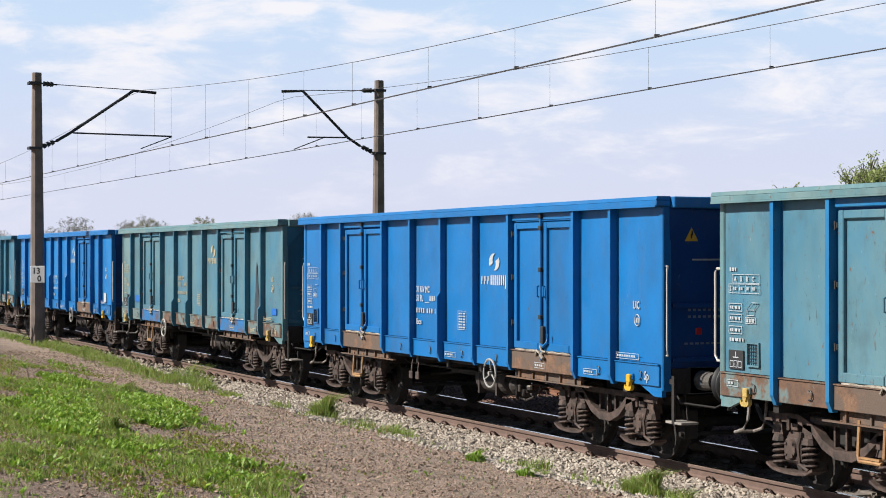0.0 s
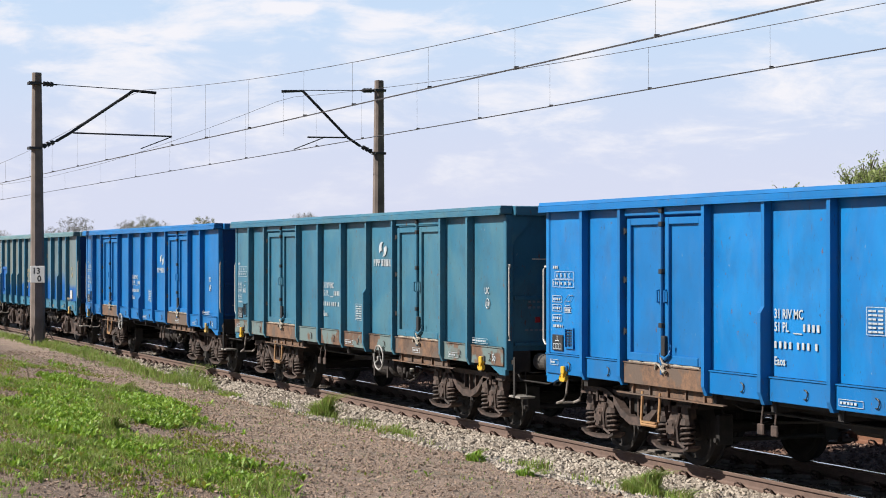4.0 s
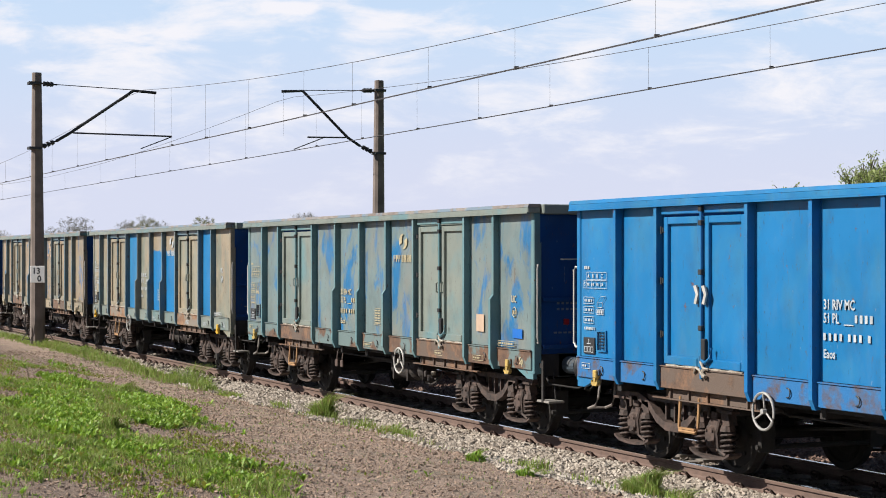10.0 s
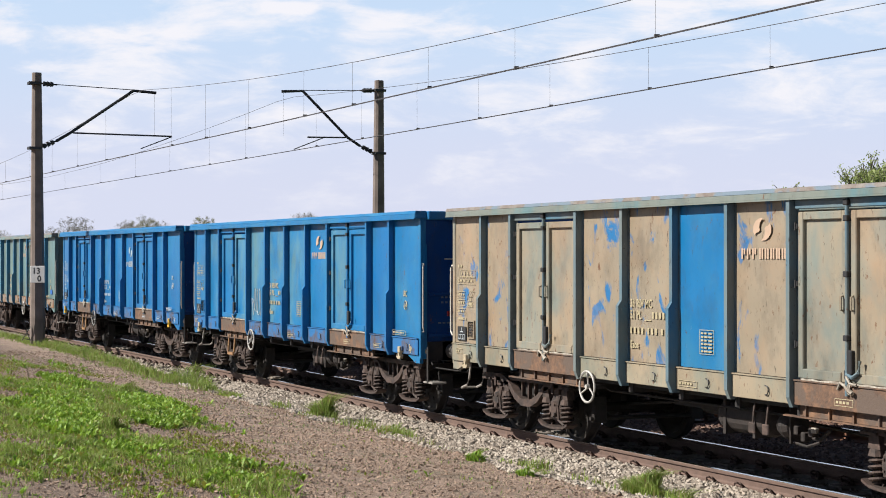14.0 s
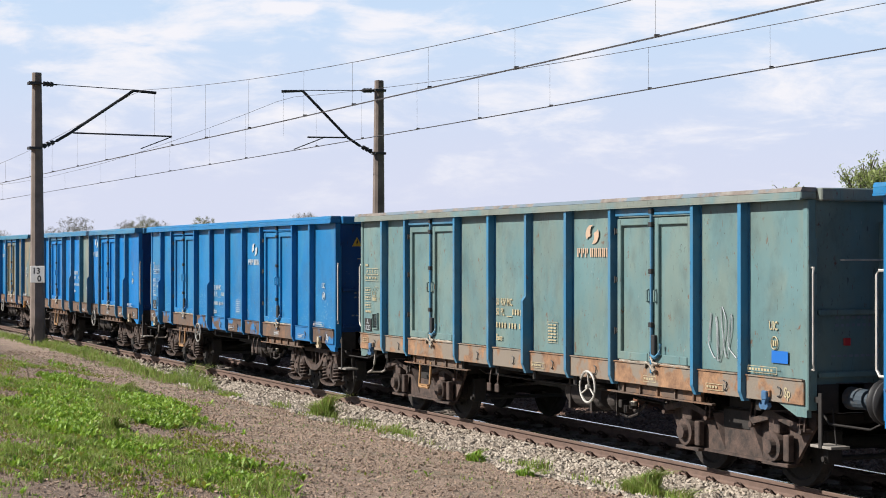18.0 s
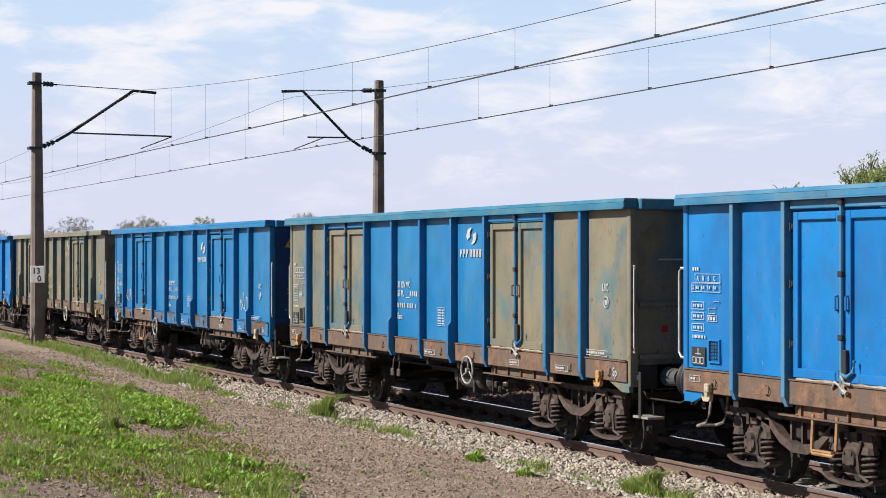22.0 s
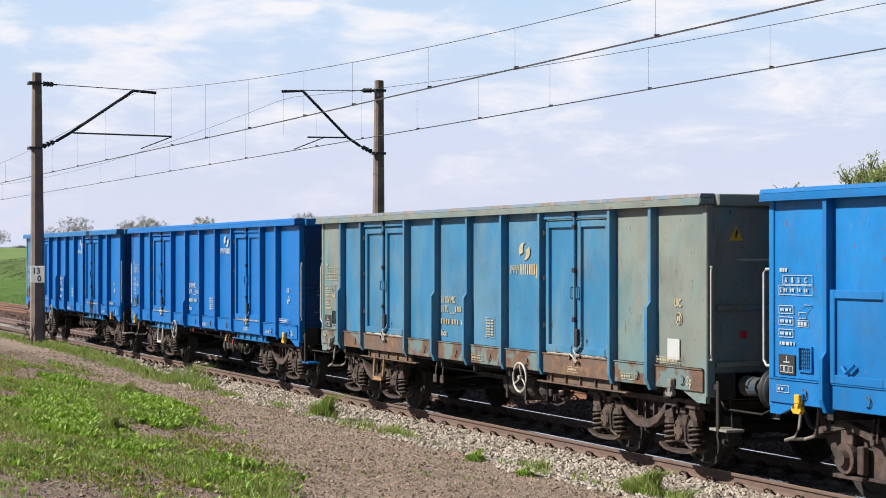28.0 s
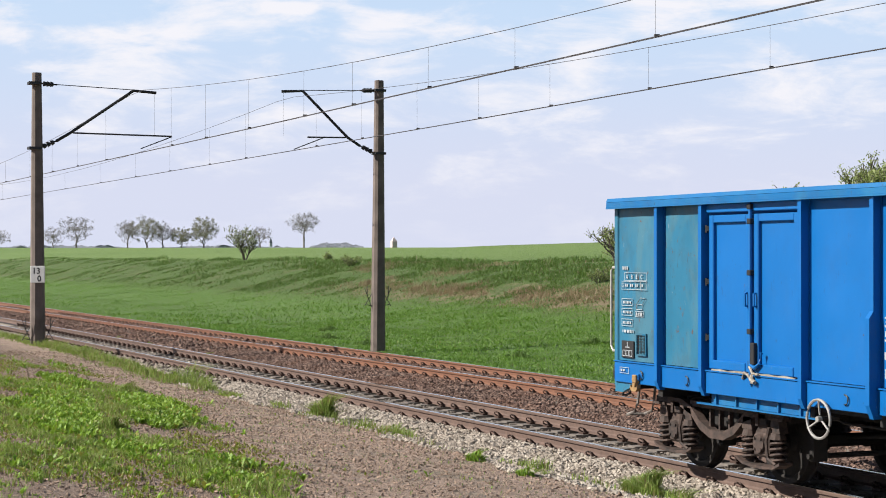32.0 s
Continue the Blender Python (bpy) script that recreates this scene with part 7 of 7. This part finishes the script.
def crown_tree(x, y, z, tall, wide, clear, leaves, leaf, material, label, seed):
    """A field tree: branches reach from the trunk to points spread through a rounded crown, thicker where more hangs on them."""
    rng = np.random.default_rng(seed)
    ob = tagged(new("field_tree"), label, "tree", group="trees on the skyline")
    ob.location = (x, y, z)
    n = 330
    q = rng.normal(size=(n, 3))
    q *= (rng.random(n) ** 0.42 / np.linalg.norm(q, axis=1))[:, None]
    lump = 0.86 + 0.14 * np.sin(3 * np.arctan2(q[:, 1], q[:, 0]) + seed) + 0.08 * np.sin(5 * q[:, 2] + seed)
    q *= lump[:, None]
    low, high = tall * clear, tall
    q = np.stack([q[:, 0] * wide / 2, q[:, 1] * wide / 2, (low + high) / 2 + 0.04 * tall + q[:, 2] * (high - low) / 2], 1)
    q = q[np.argsort(np.linalg.norm(q - np.array((0, 0, low)), axis=1))]
    pts = [np.array((0, 0, -0.3)), np.array((0.0, 0.0, low * 0.6)), np.array((rng.normal(0, 0.1), 0, low))]
    for i in range(1, 4):
        pts.append(np.array((rng.normal(0, 0.03 * tall), rng.normal(0, 0.03 * tall), low + 0.13 * i * tall)))
    up = [-1, 0, 1, 2, 3, 4]
    path = [0, 0, 0, 0.13, 0.26, 0.39]
    for p in q:
        d = np.linalg.norm(np.array(pts[2:]) - p, axis=1) + 0.25 * tall * np.array(path[2:])
        d += 0.6 * np.maximum(0, np.array(pts[2:])[:, 2] - p[2])
        k = int(np.argmin(d)) + 2
        bend = (pts[k] + p) / 2 + rng.normal(0, 0.012 * tall, 3)
        for c in (bend, p):
            path.append(path[k] + np.linalg.norm(c - pts[k]) / tall)
            pts.append(c)
            up.append(k)
            k = len(pts) - 1
    load = np.ones(len(pts))
    for i in range(len(pts) - 1, 0, -1):
        load[up[i]] += load[i]
    bm = bmesh.new()
    for i in range(1, len(pts)):
        r = tall * 0.00105 * load[i] ** 0.47
        rod(bm, pts[up[i]], pts[i], r * (1.15 if i > 2 else 1.3), r, 6 if i < 6 else 3)
    part("trunk", bm, M_HAZEDBARK, ob, "grey-brown trunk and limbs")
    tip = np.array(pts)[load < 4]
    p = tip[rng.integers(0, len(tip), leaves)] + rng.normal(0, 0.026 * tall, (leaves, 3))
    n1 = rng.normal(size=(leaves, 3))
    n1 /= np.linalg.norm(n1, axis=1)[:, None]
    n2 = np.cross(n1, rng.normal(size=(leaves, 3)))
    n2 /= np.linalg.norm(n2, axis=1)[:, None]
    s = leaf * rng.uniform(0.5, 1.3, (leaves, 1))
    v = np.stack([p - n1 * s, p - n2 * s * 0.5, p + n1 * s, p + n2 * s * 0.5], 1).reshape(-1, 3)
    crown = new("crown", arrays("crown", v, np.arange(leaves * 4).reshape(-1, 4), material))
    crown.parent = ob


FAR = 600
# skyline tree colours, paled and greyed to hold the distance haze
M_HAZEDBARK = rusty("hazed_bark", (0.29, 0.26, 0.235), (0.20, 0.18, 0.165))
M_FARGREY = leaf_material("hazed_bare_twigs", (0.27, 0.25, 0.23), (0.37, 0.345, 0.31), (0.29, 0.26, 0.24), 0.3)
M_FARGREEN = leaf_material("far_spring_leaves", (0.31, 0.32, 0.20), (0.43, 0.43, 0.28), (0.34, 0.31, 0.24), 0.3)
for i, (px, tall, wide, clear, leaves, mat, label) in enumerate((
        (-1.005, 6.8, 8.0, 0.15, 900, M_FARGREY, "broad half-bare tree on the field's far edge"),
        (-0.880, 7.4, 7.0, 0.15, 700, M_FARGREY, "small half-bare tree on the horizon"),
        (-0.828, 11.2, 11.5, 0.20, 1500, M_FARGREY, "wide spreading half-bare tree on the horizon"),
        (-0.712, 10.0, 7.5, 0.20, 1200, M_FARGREY, "narrow tree coming into leaf on the horizon"),
        (-0.668, 11.4, 10.5, 0.14, 2600, M_FARGREEN, "broad tree in fresh pale leaf on the horizon"),
        (-0.632, 9.4, 8.0, 0.15, 1000, M_FARGREY, "greyish half-bare tree on the horizon"),
        (-0.590, 7.2, 8.0, 0.10, 2000, M_FARGREEN, "low broad tree in fresh pale leaf"),
        (-0.540, 10.8, 9.0, 0.13, 3200, M_FARGREEN, "dense rounded tree in fresh pale leaf"),
        (-0.412, 7.8, 7.5, 0.15, 700, M_FARGREY, "pale half-bare tree on the horizon"),
        (-0.314, 12.4, 10.5, 0.40, 1400, M_FARGREY, "lone half-bare tree with a tall clear trunk"))):
    x, y, z = ahead(px, FAR)
    crown_tree(x, y, z - 0.3, tall, wide * 1.22, clear * 0.85, int(leaves * 5.0), 0.11, mat, label, 500 + i)

x, y, z = ahead(-0.447, 128)
tree("bush", x, y, z - 0.05, 2.75, 0.9, 1300, 0.075, M_BLOSSOM, "young open bush in pale blossom on the lip of the bank", 601, 0.3, 4, 3, "bush", 0.8)
for i, (px, dist, tall, spread, leaves) in enumerate(((0.395, 74, 2.0, 0.8, 1300), (0.44, 70, 2.1, 0.9, 1500), (0.47, 68, 2.2, 0.95, 1500), (0.79, 66, 3.05, 0.8, 2600), (1.03, 62, 4.2, 0.45, 8000), (1.09, 62, 6.0, 0.42, 12000), (0.56, 66, 2.4, 0.9, 2400))):
    x, y, z = ahead(px, dist)
    tree("bush", x, y, z - 0.05, tall, spread, leaves, 0.052, M_BUSHLEAF, "tall leafy green bush on the top of the bank", 620 + i, 0.25, 3, 3, "bush", 0.8)
for i, (x, y, tall) in enumerate(((-95.9, 24.3, 0.8), (-104.4, 26.0, 0.7), (-98.5, 25.0, 0.5), (-62.1, 22.0, 0.7), (-60.5, 22.6, 0.9))):
    tree("bush", x, y, float(ground_z(x, y)) - 0.03, tall, 1.0, 500, 0.05, M_BUSHLEAF, "low scrubby bush on the slope", 640 + i, 0.25, 4, 3, "bush", 0.6)

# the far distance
# the wood's pale blue is distance haze put into its base colour
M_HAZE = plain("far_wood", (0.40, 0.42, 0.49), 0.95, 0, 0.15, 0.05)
# reddish brick, lightened in colour to stand for the haze before it
M_TOWER = plain("hazed_red_brick", (0.80, 0.66, 0.66), 0.9, 0, 0.1)
M_PLASTER = plain("pale_plaster_far", (0.55, 0.57, 0.60), 0.9, 0, 0.1)
M_ROOF = plain("slate_far", (0.24, 0.26, 0.30), 0.8, 0, 0.1)


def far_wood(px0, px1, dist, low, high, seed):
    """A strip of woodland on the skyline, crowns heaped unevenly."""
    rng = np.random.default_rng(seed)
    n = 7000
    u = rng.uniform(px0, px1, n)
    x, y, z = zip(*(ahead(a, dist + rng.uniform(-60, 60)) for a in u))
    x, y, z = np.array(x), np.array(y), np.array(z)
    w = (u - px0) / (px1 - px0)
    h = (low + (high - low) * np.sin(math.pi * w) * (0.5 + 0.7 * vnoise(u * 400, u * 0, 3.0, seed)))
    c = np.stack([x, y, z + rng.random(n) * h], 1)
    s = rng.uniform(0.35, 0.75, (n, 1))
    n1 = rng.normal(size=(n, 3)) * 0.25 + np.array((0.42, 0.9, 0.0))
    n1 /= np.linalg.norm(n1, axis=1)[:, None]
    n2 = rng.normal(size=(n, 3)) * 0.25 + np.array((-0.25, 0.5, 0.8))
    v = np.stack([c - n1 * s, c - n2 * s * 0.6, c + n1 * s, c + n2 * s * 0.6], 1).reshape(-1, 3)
    return tagged(new("far_wood", arrays("far_wood", v, np.arange(n * 4).reshape(-1, 4), M_HAZE)), "distant strip of woodland with haze blue in its colour", "woods", kind="stuff")


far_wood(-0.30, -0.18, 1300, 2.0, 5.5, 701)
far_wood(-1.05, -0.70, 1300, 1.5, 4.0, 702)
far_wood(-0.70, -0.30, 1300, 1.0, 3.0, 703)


def house(px, dist, width, wall, roof, label, tower=0.0, paint_mat=None, roof_mat=None):
    """A small far building: walls, a pitched roof, or a tower with a spire."""
    x, y, z = ahead(px, dist)
    ob = tagged(new("house" if not tower else "tower"), label, "building")
    ob.location = (x, y, z - 0.5)
    w = width / 2
    bm = box(bmesh.new(), -w, w, -w, w, 0, wall)
    part("wall", bm, paint_mat or M_PLASTER, ob)
    bm = bmesh.new()
    base = [bm.verts.new(p) for p in ((-w * 1.08, -w * 1.08, wall), (w * 1.08, -w * 1.08, wall), (w * 1.08, w * 1.08, wall), (-w * 1.08, w * 1.08, wall))]
    if tower:
        top = [bm.verts.new((0, 0, wall + tower))]
        bm.faces.new(base[::-1])
        for i in range(4):
            bm.faces.new((base[i], base[(i + 1) % 4], top[0]))
    else:
        a, b = bm.verts.new((-w, 0, wall + roof)), bm.verts.new((w, 0, wall + roof))
        bm.faces.new(base[::-1])
        bm.faces.new((base[0], base[1], b, a)), bm.faces.new((base[2], base[3], a, b))
        bm.faces.new((base[1], base[2], b)), bm.faces.new((base[3], base[0], a))
    part("roof", bm, roof_mat or M_ROOF, ob)
    return ob


house(-0.111, 1300, 3.8, 6.4, 0, "distant reddish brick tower on the skyline, paled by painted haze", 3.6, M_TOWER, M_TOWER)
house(-0.389, 1300, 2.0, 5.5, 0, "distant pale church tower with a thin spire", 4.5)
house(-0.375, 1300, 4.0, 2.6, 1.2, "distant pale house with a slate roof")
for i, px in enumerate((-0.955, -0.90, -0.775, -0.76, -0.50)):
    house(px, 1250, 7.0 + i, 2.6, 1.6, "distant low house with a slate roof")

# weeds that stand between the two tracks
for i, (x, y, h) in enumerate(((-47.0, 2.3, 0.16), (-49.5, 2.2, 0.2), (-52.0, 2.35, 0.14), (-56.0, 2.1, 0.2), (-44.0, 2.4, 0.12), (-60.5, 2.2, 0.22))):
    tuft(x, y, 160, 0.35, h, 0.03, M_WEED, "low yellow-green weed in the ballast between the tracks", 340 + i)
tuft(-19.6, -0.1, 120, 0.16, 0.12, 0.014, M_WEED, "small green weed between the rails", 350)

# ---- the train rolls by, gathering a little speed ----


def along(t):
    return 9.4491 * t + 0.0040148 * t * t


def motions():
    for k, (wagon, wheels) in enumerate(TRAIN):
        rows = [(t, pose(-4.1413 - HALF - 14.04 * k + along(t), 0, 0)) for t in (0, 4, 8, 12, 16, 20, 24, 28, 32)]
        walk(wagon, rows)
    turns = []
    t = 0.0
    while t < 32.0:
        turns.append(t)
        t += 2 / 30
    turns.append(32.0)
    for wagon, wheels in TRAIN:
        for w in wheels:
            x, y, z = w.location
            walk(w, [(t, Matrix.Translation((x, y, z)) @ Matrix.Rotation(along(t) / 0.46, 4, "Y")) for t in turns])


motions()
